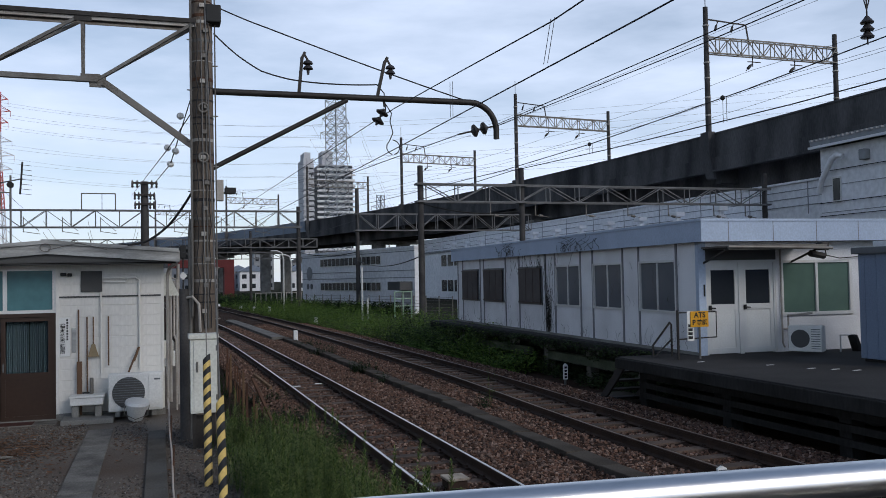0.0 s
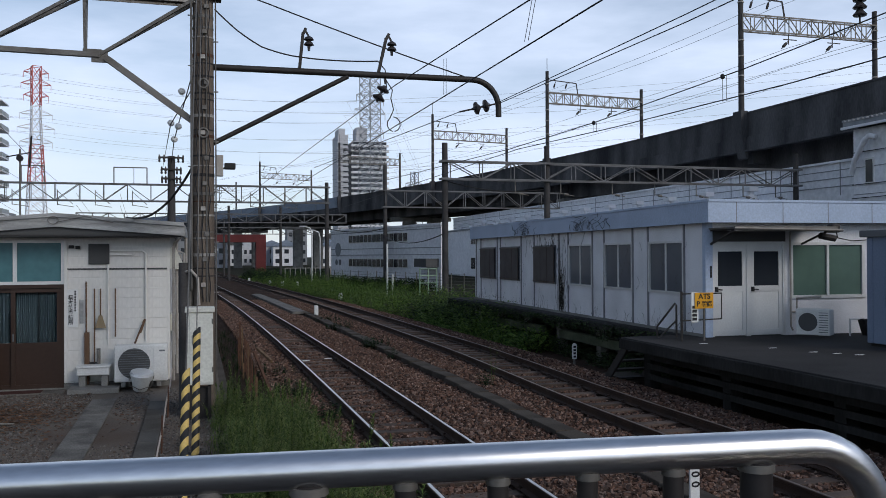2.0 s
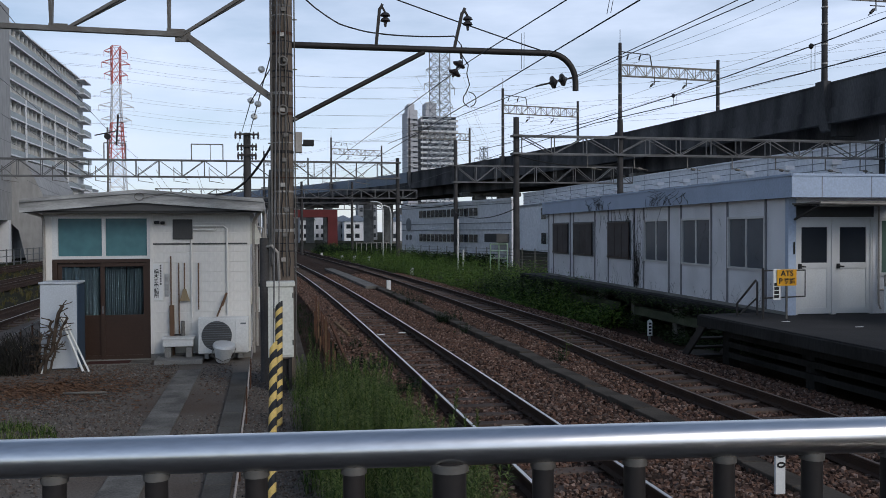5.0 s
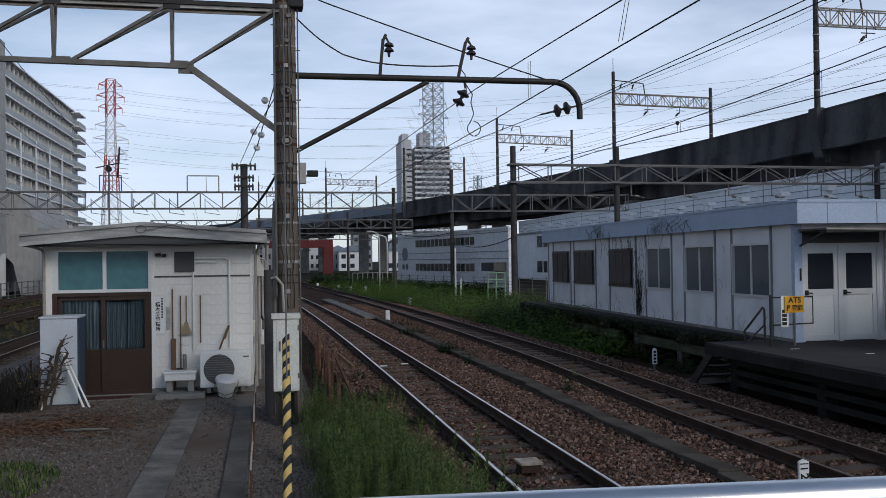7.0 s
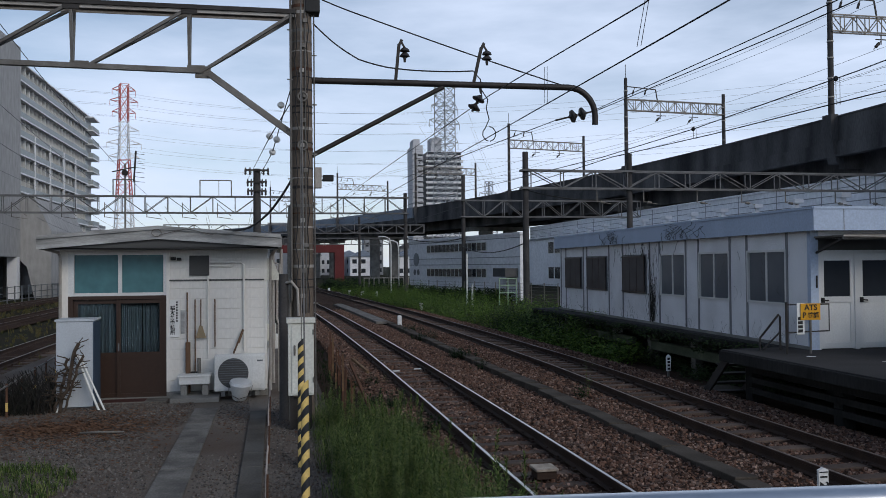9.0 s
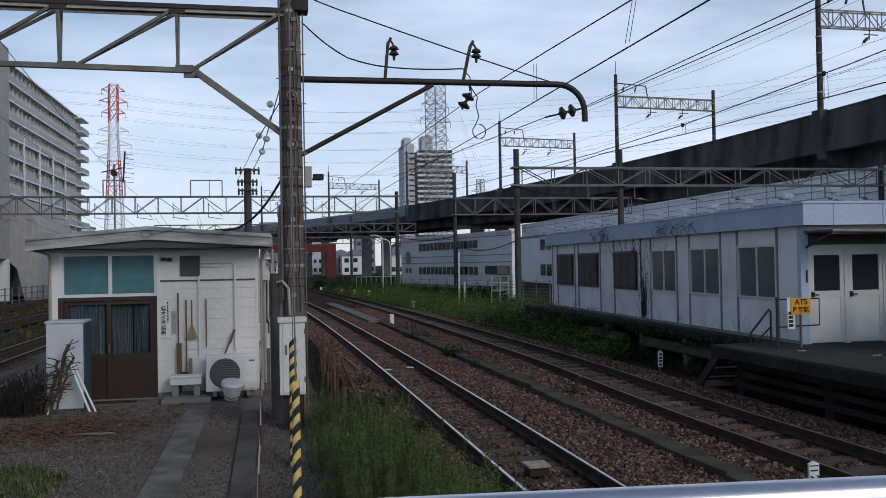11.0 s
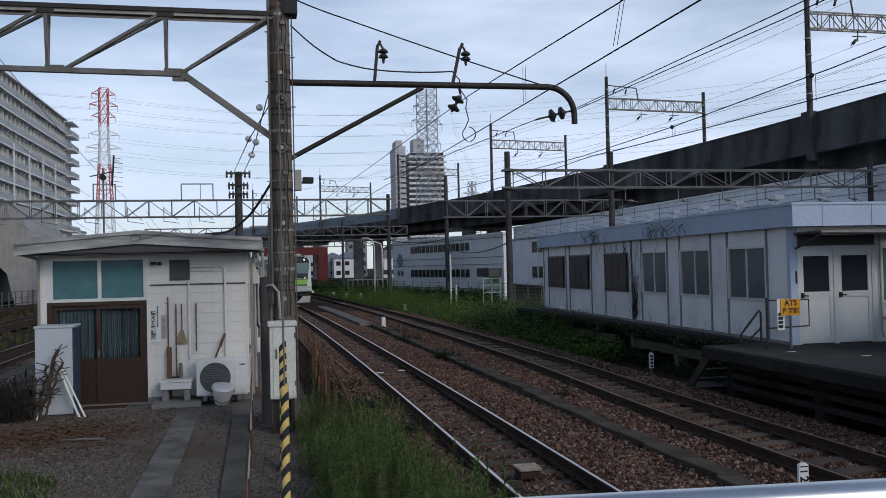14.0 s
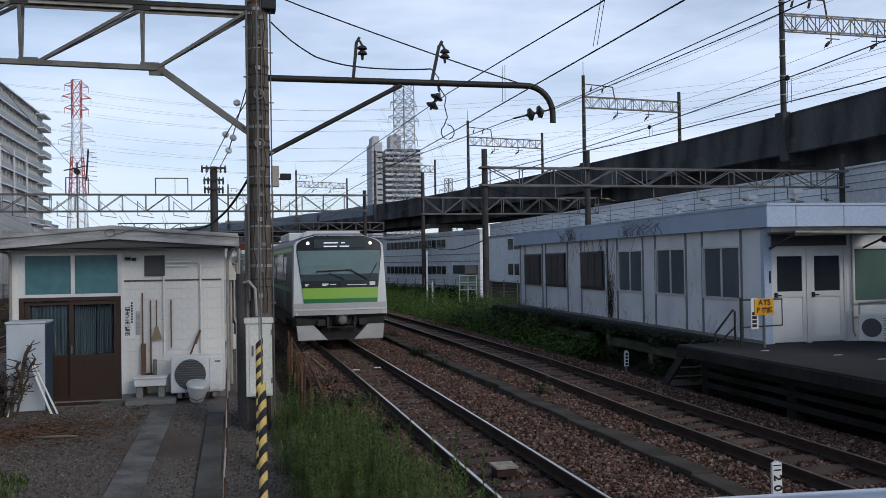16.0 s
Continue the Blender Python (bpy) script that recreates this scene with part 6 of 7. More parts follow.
    z = np.where((x > 5.0) & (x < 6.0), np.minimum(z, -0.13), z)
    rail = abs(d - 0.566)
    on_tie = (d < 1.05) & (abs((y - 3.0 + 0.31) % 0.62 - 0.31) < 0.12) & (rs.random_sample(n) < np.where(x < 5.5, 0.3, 0.8))
    keep = (rail > 0.1) & (abs(x - 5.67) > 0.16) & ~on_tie
    b = np.where(y < 10, 0, -0.00042 * (y - 10) ** 2)
    return np.stack([x + b, y, z + rs.uniform(-0.02, 0.02, n)], -1)[keep]


def yard_spots(rs, n):
    y = 6.0 + 12 * rs.random_sample(n)
    x = rs.uniform(-6.4, 0.7, n)
    keep = ~((x > -1.5) & (x < -1.03)) & ~((x > -0.5) & (x < -0.18)) & (np.sin(x * 2.1 + 1.0) + np.sin(y * 1.3 + x) + rs.uniform(-1, 1, n) > -0.2)
    return np.stack([x, y, np.full(n, 0.004)], -1)[keep]


stones("ballast_stones", "loose reddish brown ballast stones on the track bed", 150000, M["stones"], ballast_spots, (0.012, 0.023), 3)
stones("yard_gravel", "loose grey gravel scattered over the yard", 60000, M["gravel"], yard_spots, (0.005, 0.012), 4)


# ---- things round the hut ----
def air_conditioner(m, w, h, d, label):
    a = thing("air_conditioner", label, "air conditioner", m)
    part("casing", Shape().box(0, w, 0, d, 0.1, h, 0.02), M["white_paint"], a)
    for x in (0.12, w - 0.2):
        part("foot", Shape().box(x, x + 0.08, 0.02, d - 0.02, 0, 0.1), M["concrete"], a)
    cx = w * 0.37
    r = min(h * 0.4, w * 0.3)
    g = part("fan_grille", Shape().lathe([(r, 0.0), (r, 0.01), (r * 0.97, 0.014)], 28, pose(cx, 0.0, 0.1 + (h - 0.1) / 2, 90, 0, 0)), M["soffit"], a, "round dark fan grille")
    for k in range(13):
        z = -r + (k + 0.5) * 2 * r / 13
        ww = math.sqrt(max(0.0, r * r - z * z))
        part("grille_slat", Shape().box(cx - ww, cx + ww, -0.022, -0.014, 0.1 + (h - 0.1) / 2 + z - 0.006, 0.1 + (h - 0.1) / 2 + z + 0.006), M["alu_dark"], g)
    part("side_cover", Shape().box(w * 0.74, w - 0.02, -0.012, 0.0, 0.14, h - 0.04, 0.004), M["white_paint"], a)
    part("badge", Shape().box(w * 0.84, w * 0.95, -0.016, -0.012, h - 0.13, h - 0.1), M["alu_dark"], a)
    return a


air_conditioner(pose(-1.2, 18.02, 0.06), 0.97, 0.8, 0.34, "white outdoor air conditioner unit beside the hut wall")


def hut_things():
    y = HUT_Y
    sl = tagged(part("step_slab", Shape().box(-2.0, -1.1, y - 0.75, y - 0.06, 0.0, 0.09, 0.01), M["concrete"]), "grey concrete step slab before the hut", "step")
    tagged(part("door_mat", Shape().box(-3.3, -2.5, y - 0.45, y - 0.05, 0.0, 0.025, 0.008), M["mat_red"]), "dark red door mat before the sliding doors", "door mat")
    tagged(part("door_step", Shape().box(-4.0, -2.1, y - 0.5, y - 0.04, -0.02, 0.02, 0.004), M["path"]), "thin concrete strip before the hut doors", "step")
    # wash basin on blocks
    b = thing("wash_basin", "small white concrete wash basin on two legs", "wash basin", pose(-1.87, y - 0.45, 0.09))
    part("bowl", Shape().box(0, 0.58, 0, 0.36, 0.22, 0.38, 0.015), M["white_paint"], b)
    part("rim", Shape().box(-0.02, 0.6, -0.02, 0.38, 0.36, 0.4, 0.01), M["white_paint"], b)
    for x in (0.03, 0.43):
        part("leg", Shape().box(x, x + 0.12, 0.05, 0.32, 0, 0.22, 0.01), M["concrete"], b)
    t = part("tap", Shape().path([(0.36, 0.3, 0.38), (0.36, 0.3, 0.7)], 0.035, 8).path([(0.36, 0.3, 0.66), (0.36, 0.18, 0.66), (0.36, 0.16, 0.6)], 0.014, 6), M["galv"], b, "grey tap on a short post", smooth=True)
    k = thing("bucket", "white plastic bucket beside the air conditioner", "bucket", pose(-0.72, y - 0.72, 0.03, 12, 6, 0))
    part("body", Shape().lathe([(0.11, 0.0), (0.13, 0.02), (0.18, 0.22), (0.22, 0.32), (0.2, 0.32), (0.12, 0.03)], 18), M["white_paint"], k, smooth=True)
    part("lid", Shape().lathe([(0.22, 0.32), (0.2, 0.37), (0.05, 0.38)], 18), M["alu"], k, smooth=True)
    part("handle", Shape().path([(-0.22, 0, 0.3), (-0.2, -0.12, 0.14), (0, -0.2, 0.08), (0.2, -0.12, 0.14), (0.22, 0, 0.3)], 0.008, 6), M["galv"], k)
    for nm, lab, x, z0, z1, r, m2, lean in (("mop", "brown wooden mop handle leaning on the wall", -1.74, 0.1, 2.08, 0.014, M["wood"], 0.0), ("broom", "dark broom handle hung on the hut wall", -1.59, 0.5, 1.94, 0.013, M["wood"], 0.0), ("broom", "straw broom hung on the hut wall", -1.48, 1.4, 1.94, 0.012, M["wood"], 0.0), ("brush", "long thin brush handle hung on the wall", -1.21, 1.0, 1.94, 0.013, M["wood"], 0.0)):
        q = thing(nm, lab, nm, pose(x, y - 0.06, 0))
        part("handle", Shape().tube((0, -0.02, z0), (lean, 0, z1), r, 8), m2, q, smooth=True)
        if "straw" in lab:
            part("bristles", Shape().prism([(-0.03, 1.42), (0.03, 1.42), (0.06, 1.3), (0.1, 1.18), (-0.1, 1.18), (-0.06, 1.3)], -0.05, 0.0), M["straw"], q, "yellow straw bristles")
        elif nm == "mop":
            part("head", Shape().box(-0.03, 0.06, -0.08, 0.0, 0.1, 1.1, 0.01), M["wood"], q)
        elif nm == "broom":
            part("head", Shape().box(-0.09, 0.04, -0.06, 0.02, 0.45, 0.52, 0.01), M["black_paint"], q)
    q = thing("crowbar", "dark stick leaning above the air conditioner", "stick", pose(-0.85, y - 0.1, 0.86))
    part("shaft", Shape().tube((0, -0.06, 0), (0.18, 0.0, 0.46), 0.018, 8).bar((0.1, -0.02, 0.2), (0.19, 0.01, 0.47), 0.03), M["wood"], q)
    # grey locker before the doors
    c = thing("steel_locker", "pale grey steel locker standing before the hut doors", "locker", pose(-3.97, 17.55, 0.0))
    part("body", Shape().box(0, 0.64, 0, 0.6, 0.03, 1.6, 0.012), M["locker_grey"], c)
    part("top", Shape().box(-0.02, 0.67, -0.02, 0.62, 1.6, 1.64, 0.008), M["locker_grey"], c)
    part("door", Shape().box(0.64, 0.66, 0.0, 0.6, 0.05, 1.58), M["locker_blue"], c, "dark blue door")
    part("base", Shape().box(0.04, 0.6, 0.04, 0.56, 0, 0.03), M["alu_dark"], c)
    l = thing("folding_trestle", "white folded steel trestle leaning on the locker", "trestle", pose(-3.5, 17.35, 0))
    for a, b2, r in (((-0.1, 0.1, 1.0), (0.33, -0.1, 0.0), 0.022), ((-0.05, 0.1, 1.0), (0.42, -0.06, 0.0), 0.018), ((-0.02, 0.08, 0.85), (-0.38, -0.14, 0.0), 0.018)):
        part("leg", Shape().tube(a, b2, r, 10), M["porcelain_white"] if r > 0.017 else M["galv"], l, smooth=True)
    part("brace", Shape().tube((0.0, 0.05, 0.55), (-0.14, 0, 0.4), 0.012, 6), M["galv"], l)
    # dead shrub
    rnd = random.Random(8)
    t = thing("dead_shrub", "gnarled brown dead shrub before the grey locker", "shrub", pose(-3.82, 17.2, 0))

    def stem(p, q, r, wobble, n=9):
        p, q = Vector(p), Vector(q)
        pts = [p.lerp(q, k / n) + Vector((rnd.uniform(-wobble, wobble), rnd.uniform(-wobble, wobble), 0)) * (0 if k in (0,) else 1) for k in range(n + 1)]
        part("limb", Shape().path(pts, r, 6), M["bark"], t)
        return pts

    for q0, q1, r in (((0.0, 0, 0), (0.3, 0.1, 1.22), 0.035), ((-0.08, 0.02, 0), (0.12, 0.1, 0.95), 0.028), ((0.06, -0.04, 0), (0.36, 0.05, 1.0), 0.024), ((-0.2, 0.05, 0), (-0.02, 0.05, 0.7), 0.022)):
        for k, p in enumerate(stem(q0, q1, r, 0.035)[2:]):
            for _ in range(3):
                a = rnd.uniform(0, math.tau)
                stem(p, p + Vector((0.18 * math.cos(a), 0.1 * math.sin(a), rnd.uniform(-0.05, 0.14))), 0.009, 0.015, 3)
    s = Shape()
    for _ in range(420):
        x, yy = rnd.uniform(-0.95, 0.15), rnd.uniform(-0.35, 0.9)
        h = rnd.uniform(0.15, 0.75) * (1.1 + 0.4 * x)
        s.path([(x, yy, 0), (x + rnd.uniform(-0.1, 0.1), yy + rnd.uniform(-0.1, 0.1), h * 0.5), (x + rnd.uniform(-0.2, 0.2), yy + rnd.uniform(-0.2, 0.2), h)], 0.006, 3)
    for _ in range(60):
        x, yy = rnd.uniform(-0.9, 0.1), rnd.uniform(-0.3, 0.8)
        grass_tuft(s, x, yy, 0, rnd.uniform(0.15, 0.45), rnd, 7, 0.012)
    tagged(new("dry_brush", plain_mesh(s, "dry_brush", M["vine"])), "tangle of dark dry twigs beside the fence", "brush", kind="stuff").matrix_basis = pose(-4.1, 17.3, 0)
    # low rail fence with yellow bands at the yard's edge
    f = thing("yard_fence", "low rusty pipe fence with yellow banded posts", "fence", pose(-4.62, 16.9, 0))
    for i in range(9):
        p0 = Vector((-0.1 * i, 1.3 * i, 0))
        part("post", Shape().tube(p0, p0 + Vector((0, 0, 0.58)), 0.02, 8), M["rust"], f)
        part("band", Shape().tube(p0 + Vector((0, 0, 0.1)), p0 + Vector((0, 0, 0.25)), 0.023, 8), M["yellow"], f, "yellow band")
    part("rail", Shape().tube((0.05, -0.6, 0.54), (-0.85, 11.0, 0.56), 0.018, 8), M["galv"], f)
    a = thing("tv_aerial", "thin rooftop aerial mast on the hut roof", "aerial", pose(-2.88, 18.3, 3.3))
    part("mast", Shape().tube((0, 0, -0.02), (0, 0, 1.3), 0.018, 8), M["galv"], a)
    part("boom", Shape().bar((-0.24, 0, 1.14), (0.2, 0, 1.24), 0.02), M["galv_dark"], a)
    part("reflector", Shape().bar((0.16, 0, 0.95), (0.2, 0, 1.55), 0.03), M["galv_dark"], a)
    for k in range(7):
        part("element", Shape().bar((0.17, 0, 0.96 + 0.09 * k), (0.36, 0, 0.94 + 0.09 * k), 0.008), M["galv_dark"], a)
    part("clamp", Shape().lathe([(0.06, -0.04), (0.06, 0.04)], 10, pose(0, -0.02, 1.12, 90, 0, 0)), M["galv_dark"], a)
    part("bracket", Shape().bar((0, 0, 0.0), (0, -0.35, -0.2), 0.03), M["black_paint"], a)
    # rope along the yard
    tagged(part("rope", Shape().path([(-0.14 + 0.006 * math.sin(i * 0.9), 5.0 + 0.5 * i, 0.06 + 0.012 * i + 0.008 * math.cos(i * 1.3)) for i in range(27)], 0.012, 6), M["rope"]), "pale rope strung along the edge of the yard", "rope")
    for yy in (9.5, 12.2, 14.8):
        tagged(part("rope_stake", Shape().tube((-0.13, yy, 0), (-0.12, yy, 0.5), 0.012, 6), M["rust"]), "thin rusty stake holding the rope", "stake", "rope stakes")
    # pale stick lying in the yard
    tagged(part("dry_branch", Shape().path([(-3.0, 14.9, 0.03), (-2.7, 14.8, 0.05), (-2.35, 14.85, 0.03)], 0.018, 6), M["path"]), "bleached dry branch lying in the yard", "branch")


M["mat_red"] = mat("mat_red", (0.06, 0.022, 0.018), 0.95, scale=8, fine=90, bump=0.5)
M["straw"] = mat("straw", (0.3, 0.23, 0.14), 0.9, scale=6, fine=80, bump=0.4, stretch=(4, 1, 0.3))
M["locker_grey"] = mat("locker_grey", (0.5, 0.54, 0.58), 0.55, col2=(0.38, 0.4, 0.43), scale=2, fine=40, amount=0.5, bump=0.05)
M["locker_blue"] = mat("locker_blue", (0.05, 0.08, 0.12), 0.5, col2=(0.035, 0.055, 0.085), scale=2, fine=40, amount=0.5, bump=0.05)
M["rope"] = mat("rope", (0.5, 0.42, 0.36), 0.9, scale=10, bump=0.3)
hut_things()


# ---- fence of rusty stakes along the near track ----
def stake_fence():
    f = thing("stake_fence", "rusty iron stake fence overgrown with weeds", "fence", pose(1.35, 16.5, -0.35))
    rnd = random.Random(3)
    for i in range(15):
        yy = 0.6 * i
        h = rnd.uniform(0.55, 1.2) if i not in (3, 8) else 0.4
        x = 0.02 * i * 0.4 + rnd.uniform(-0.07, 0.07)
        part("stake", Shape().box(x - 0.018, x + 0.018, yy - 0.012, yy + 0.012, 0, h), M["rust"] if i % 4 else M["rust_pale"], f)
    for y0, y1, z in ((0.0, 2.4, 0.9), (3.0, 6.0, 0.55), (4.2, 8.6, 0.95)):
        part("rail", Shape().bar((0.02 * y0, y0, z), (0.02 * y1, y1, z - 0.05), 0.02, 0.025), M["rust"], f)
    part("brace", Shape().bar((0.4, -1.0, 0.0), (0.0, 0.6, 1.1), 0.045), M["rust"], f)
    part("brace", Shape().bar((0.3, 0.3, 0.95), (0.1, 1.2, 1.1), 0.05), M["rust_pale"], f)


M["rust_pale"] = mat("rust_pale", (0.2, 0.13, 0.07), 0.9, 0.1, col2=(0.1, 0.055, 0.035), scale=6, fine=60, amount=0.9, bump=0.3)
stake_fence()


# ---- things along the tracks ----
def trackside():
    b = thing("track_box", "weathered pale box between the rails", "track device", pose(3.32, 11.3, -0.14))
    part("lid", Shape().box(-0.15, 0.15, -0.16, 0.16, 0.1, 0.135, 0.01), M["box_beige"], b)
    part("body", Shape().box(-0.13, 0.13, -0.13, 0.13, 0.0, 0.1, 0.006), M["rail_side"], b)
    p = thing("distance_post", "white distance post with vertical black figures", "marker post", pose(5.3, 8.42, -0.15))
    part("board", Shape().prism([(-0.054, 0.0), (0.054, 0.0), (0.054, 0.655), (0.0, 0.68), (-0.054, 0.655)], -0.015, 0.015), M["sign_white"], p)
    part("cap_bar", Shape().box(-0.045, 0.045, -0.02, -0.015, 0.63, 0.64), M["black_paint"], p)
    for ch, z in (("2", 0.51), ("0", 0.405), ("0", 0.3)):
        lettering("figure", ch, 0.125, pose(0.0, -0.018, z, 90, 90, 0), M["black_paint"], p)
    part("figure", Shape().box(-0.04, 0.04, -0.02, -0.015, 0.58, 0.595), M["black_paint"], p)
    p = thing("marker_post", "small white marker post with black marks", "marker post", pose(9.85, 21.4, -0.35))
    part("board", Shape().prism([(-0.06, 0.17), (0.06, 0.17), (0.06, 0.54), (0.0, 0.59), (-0.06, 0.54)], -0.02, 0.02), M["sign_white"], p)
    for k in range(4):
        part("writing_bar", Shape().box(-0.035, 0.035, -0.026, -0.02, 0.2 + 0.085 * k, 0.255 + 0.085 * k), M["black_paint"], p)
    part("post", Shape().box(-0.025, 0.025, 0.0, 0.04, 0, 0.3), M["galv"], p)
    p = thing("white_post", "short white concrete post beside the cable trough", "marker post", pose(5.55, 40.0, -0.25))
    part("body", Shape().box(-0.09, 0.09, -0.09, 0.09, 0, 0.55, 0.02), M["sign_white"], p)
    for x, y in ((9.4, 57), (7.5, 90), (8.4, 86), (9.6, 84), (6.0, 100)):
        tagged(part("white_marker", Shape().box(x - 0.12, x + 0.12, y - 0.1, y + 0.1, -0.4, 0.12, 0.03), M["sign_white"]), "small white trackside marker", "marker post", "trackside markers")
    tagged(part("walkway_slab", Shape().sweep([(-0.3, -0.12), (0.3, -0.12), (0.3, 0.0), (-0.3, 0.0)], [(5.3 + bend(y), y, -0.02) for y in range(41, 62)]), M["path"]), "pale concrete walkway slabs between the tracks", "walkway")
    # white flag marks on the near track
    for y, x in ((22.6, 2.9), (22.9, 3.5)):
        tagged(part("rail_tag", Shape().box(x, x + 0.18, y, y + 0.06, -0.12, -0.1), M["sign_white"]), "small white tag lying between the rails", "tag", "rail tags")
    # thin white poles in the bushes
    for x, y, h in ((13.4, 61, 3.4), (13.9, 61.5, 1.2)):
        tagged(part("white_pole", Shape().tube((x, y, -0.4), (x, y, h), 0.07, 8), M["porcelain_white"]), "thin white pole standing in the bushes", "pole", "white poles")
    g = thing("pipe_frame", "small pale green pipe frame in the bushes", "pipe frame", pose(16.3, 63, -0.4))
    for x in (0, 0.65, 1.3):
        part("post", Shape().tube((x, 0, 0), (x, 0, 2.0), 0.05, 8), M["frame_green"], g)
    for z in (0.9, 1.45, 1.95):
        part("rail", Shape().tube((0, 0, z), (1.3, 0, z), 0.04, 8), M["frame_green"], g)
    # grey mesh fence before the works
    f = thing("works_fence", "low grey mesh fence before the white works", "fence", pose(11.4, 92, -0.4))
    d = Vector((8.6, -31.5, 0))
    for k in range(19):
        part("post", Shape().box(-0.03, 0.03, -0.03, 0.03, 0, 1.55).box(-0.04, 0.04, -0.04, 0.04, 1.55, 1.6), M["galv"], f).matrix_basis = Matrix.Translation(d * (k / 18))
    for z in (0.25, 0.5, 0.75, 1.0, 1.25, 1.5):
        part("wire_rail", Shape().bar((0, 0, z), (d.x, d.y, z), 0.02), M["galv"], f)
    # far fence and signals
    f = thing("far_fence", "pale mesh fence beyond the bushes", "fence", pose(9.6, 96, -0.4))
    for k in range(20):
        part("post", Shape().box(-0.035 + 0.55 * k, 0.035 + 0.55 * k, -0.035, 0.035, 0, 1.7), M["galv_light"], f)
    part("rail", Shape().box(0, 10.5, -0.03, 0.03, 1.62, 1.7).box(0, 10.5, -0.03, 0.03, 0.3, 0.36), M["galv_light"], f)
    s = thing("signal_post", "black railway signal hanging on the far gantry", "signal", pose(2.2, 99.3, 0))
    part("head", Shape().box(-0.35, 0.35, -0.2, 0.2, 5.2, 6.6, 0.08), M["black_paint"], s)
    part("hanger", Shape().bar((0, 0, 6.5), (0, 0, 7.3), 0.08), M["galv_dark"], s)
    part("diamond_sign", Shape().lathe([(0.45, -0.02), (0.45, 0.02)], 4, pose(0, -0.1, 3.3, 90, 0, 0)), M["sign_white"], s)
    part("pole", Shape().tube((0, 0, -0.4), (0, 0, 5.2), 0.08, 8), M["galv_dark"], s)
    for x, y, z in ((11.0, 84, 5.8), (12.6, 90, 5.6)):
        l = thing("yard_lamp", "curved pale lamp post beside the works", "lamp post", pose(x, y, -0.4))
        part("pole", Shape().path([(0, 0, 0), (0, 0, z - 0.8), (-0.15, 0, z - 0.2), (-0.6, 0, z), (-1.2, 0, z)], 0.07, 8), M["alu"], l, smooth=True)


M["box_beige"] = mat("box_beige", (0.42, 0.36, 0.29), 0.85, col2=(0.12, 0.09, 0.075), scale=6, fine=60, amount=0.8, bump=0.2)
M["frame_green"] = mat("frame_green", (0.3, 0.42, 0.3), 0.6, bump=0.05)
trackside()


# ---- things on the office platform ----
def office_things():
    a = thing("air_conditioner", "small white outdoor air conditioner beside the office window", "air conditioner", pose(12.36, 15.86, 0.8, 0, 0, -56))
    part("casing", Shape().box(0.0, 0.68, 0, 0.3, 0.06, 0.6, 0.02), M["white_paint"], a)
    part("side_vent", Shape().box(-0.006, 0.0, 0.04, 0.28, 0.1, 0.58), M["soffit"], a)
    r = 0.19
    g = part("fan_grille", Shape().lathe([(r, 0), (r, 0.012), (0.05, 0.014)], 22, pose(0.25, 0.0, 0.33, 90, 0, 0)), M["soffit"], a, "round dark fan grille")
    for k in range(9):
        part("grille_slat", Shape().box(0.47, 0.65, -0.008, 0.0, 0.12 + 0.05 * k, 0.135 + 0.05 * k), M["alu_dark"], a)
    part("pipe", Shape().path([(-0.1, 0.4, 0.1), (-0.1, 0.4, 0.8), (0.4, 0.42, 0.85)], 0.025, 6), M["galv_light"], a)
    s = thing("folding_trolley", "small dark folded trolley beside the office wall", "trolley", pose(13.6, 15.72, 0.8))
    part("frame", Shape().path([(0, 0, 0), (0.05, 0.05, 0.35), (0.35, 0.05, 0.35), (0.45, 0, 0)], 0.02, 6), M["alu"], s)
    part("plate", Shape().prism([(0.28, 0.35), (0.36, 0.36), (0.52, 0.0), (0.4, 0.0)], -0.1, 0.1), M["black_paint"], s)
    b = thing("storage_shed", "blue-grey steel storage shed on the platform", "shed", pose(12.5, 12.3, 0.8))
    part("body", Shape().box(0, 3.0, 0, 1.7, 0.06, 2.05, 0.01), M["shed_blue"], b)
    part("roof", Shape().box(-0.08, 3.1, -0.1, 1.8, 2.05, 2.18, 0.015), M["alu_dark"], b)
    part("base", Shape().box(0.05, 2.95, 0.05, 1.65, 0, 0.06), M["black_paint"], b)
    for k in range(6):
        part("rib", Shape().box(-0.008, 0.0, 0.14 + 0.28 * k, 0.16 + 0.28 * k, 0.08, 2.04), M["shed_blue"], b)
    # sign and its frame
    s = thing("platform_sign", "orange sign with black letters on a pipe frame", "sign", pose(9.98, 15.85, 0.85))
    # the boards, about half a metre above the deck
    bd = part("board", Shape().box(-0.02, 0.4, -0.03, -0.01, 0.6, 0.92, 0.004), M["orange_sign"], s, "orange board with black letters")
    lettering("letters", "ATS", 0.15, pose(0.19, -0.034, 0.84, 90, 0, 0), M["black_paint"], bd, squeeze=1.05)
    lettering("letters", "P", 0.15, pose(0.05, -0.034, 0.69, 90, 0, 0), M["black_paint"], bd)
    lettering("letters", "\u78ba\u8a8d", 0.12, pose(0.245, -0.034, 0.685, 90, 0, 0), M["black_paint"], bd)
    wb = part("side_board", Shape().box(-0.09, 0.07, -0.006, 0.006, 0.32, 0.93, 0.003), M["sign_white"], s, "narrow white board with black writing")
    for k in range(4):
        part("writing_bar", Shape().box(-0.07, 0.03, -0.012, -0.006, 0.36 + 0.08 * k, 0.42 + 0.08 * k), M["black_paint"], wb)
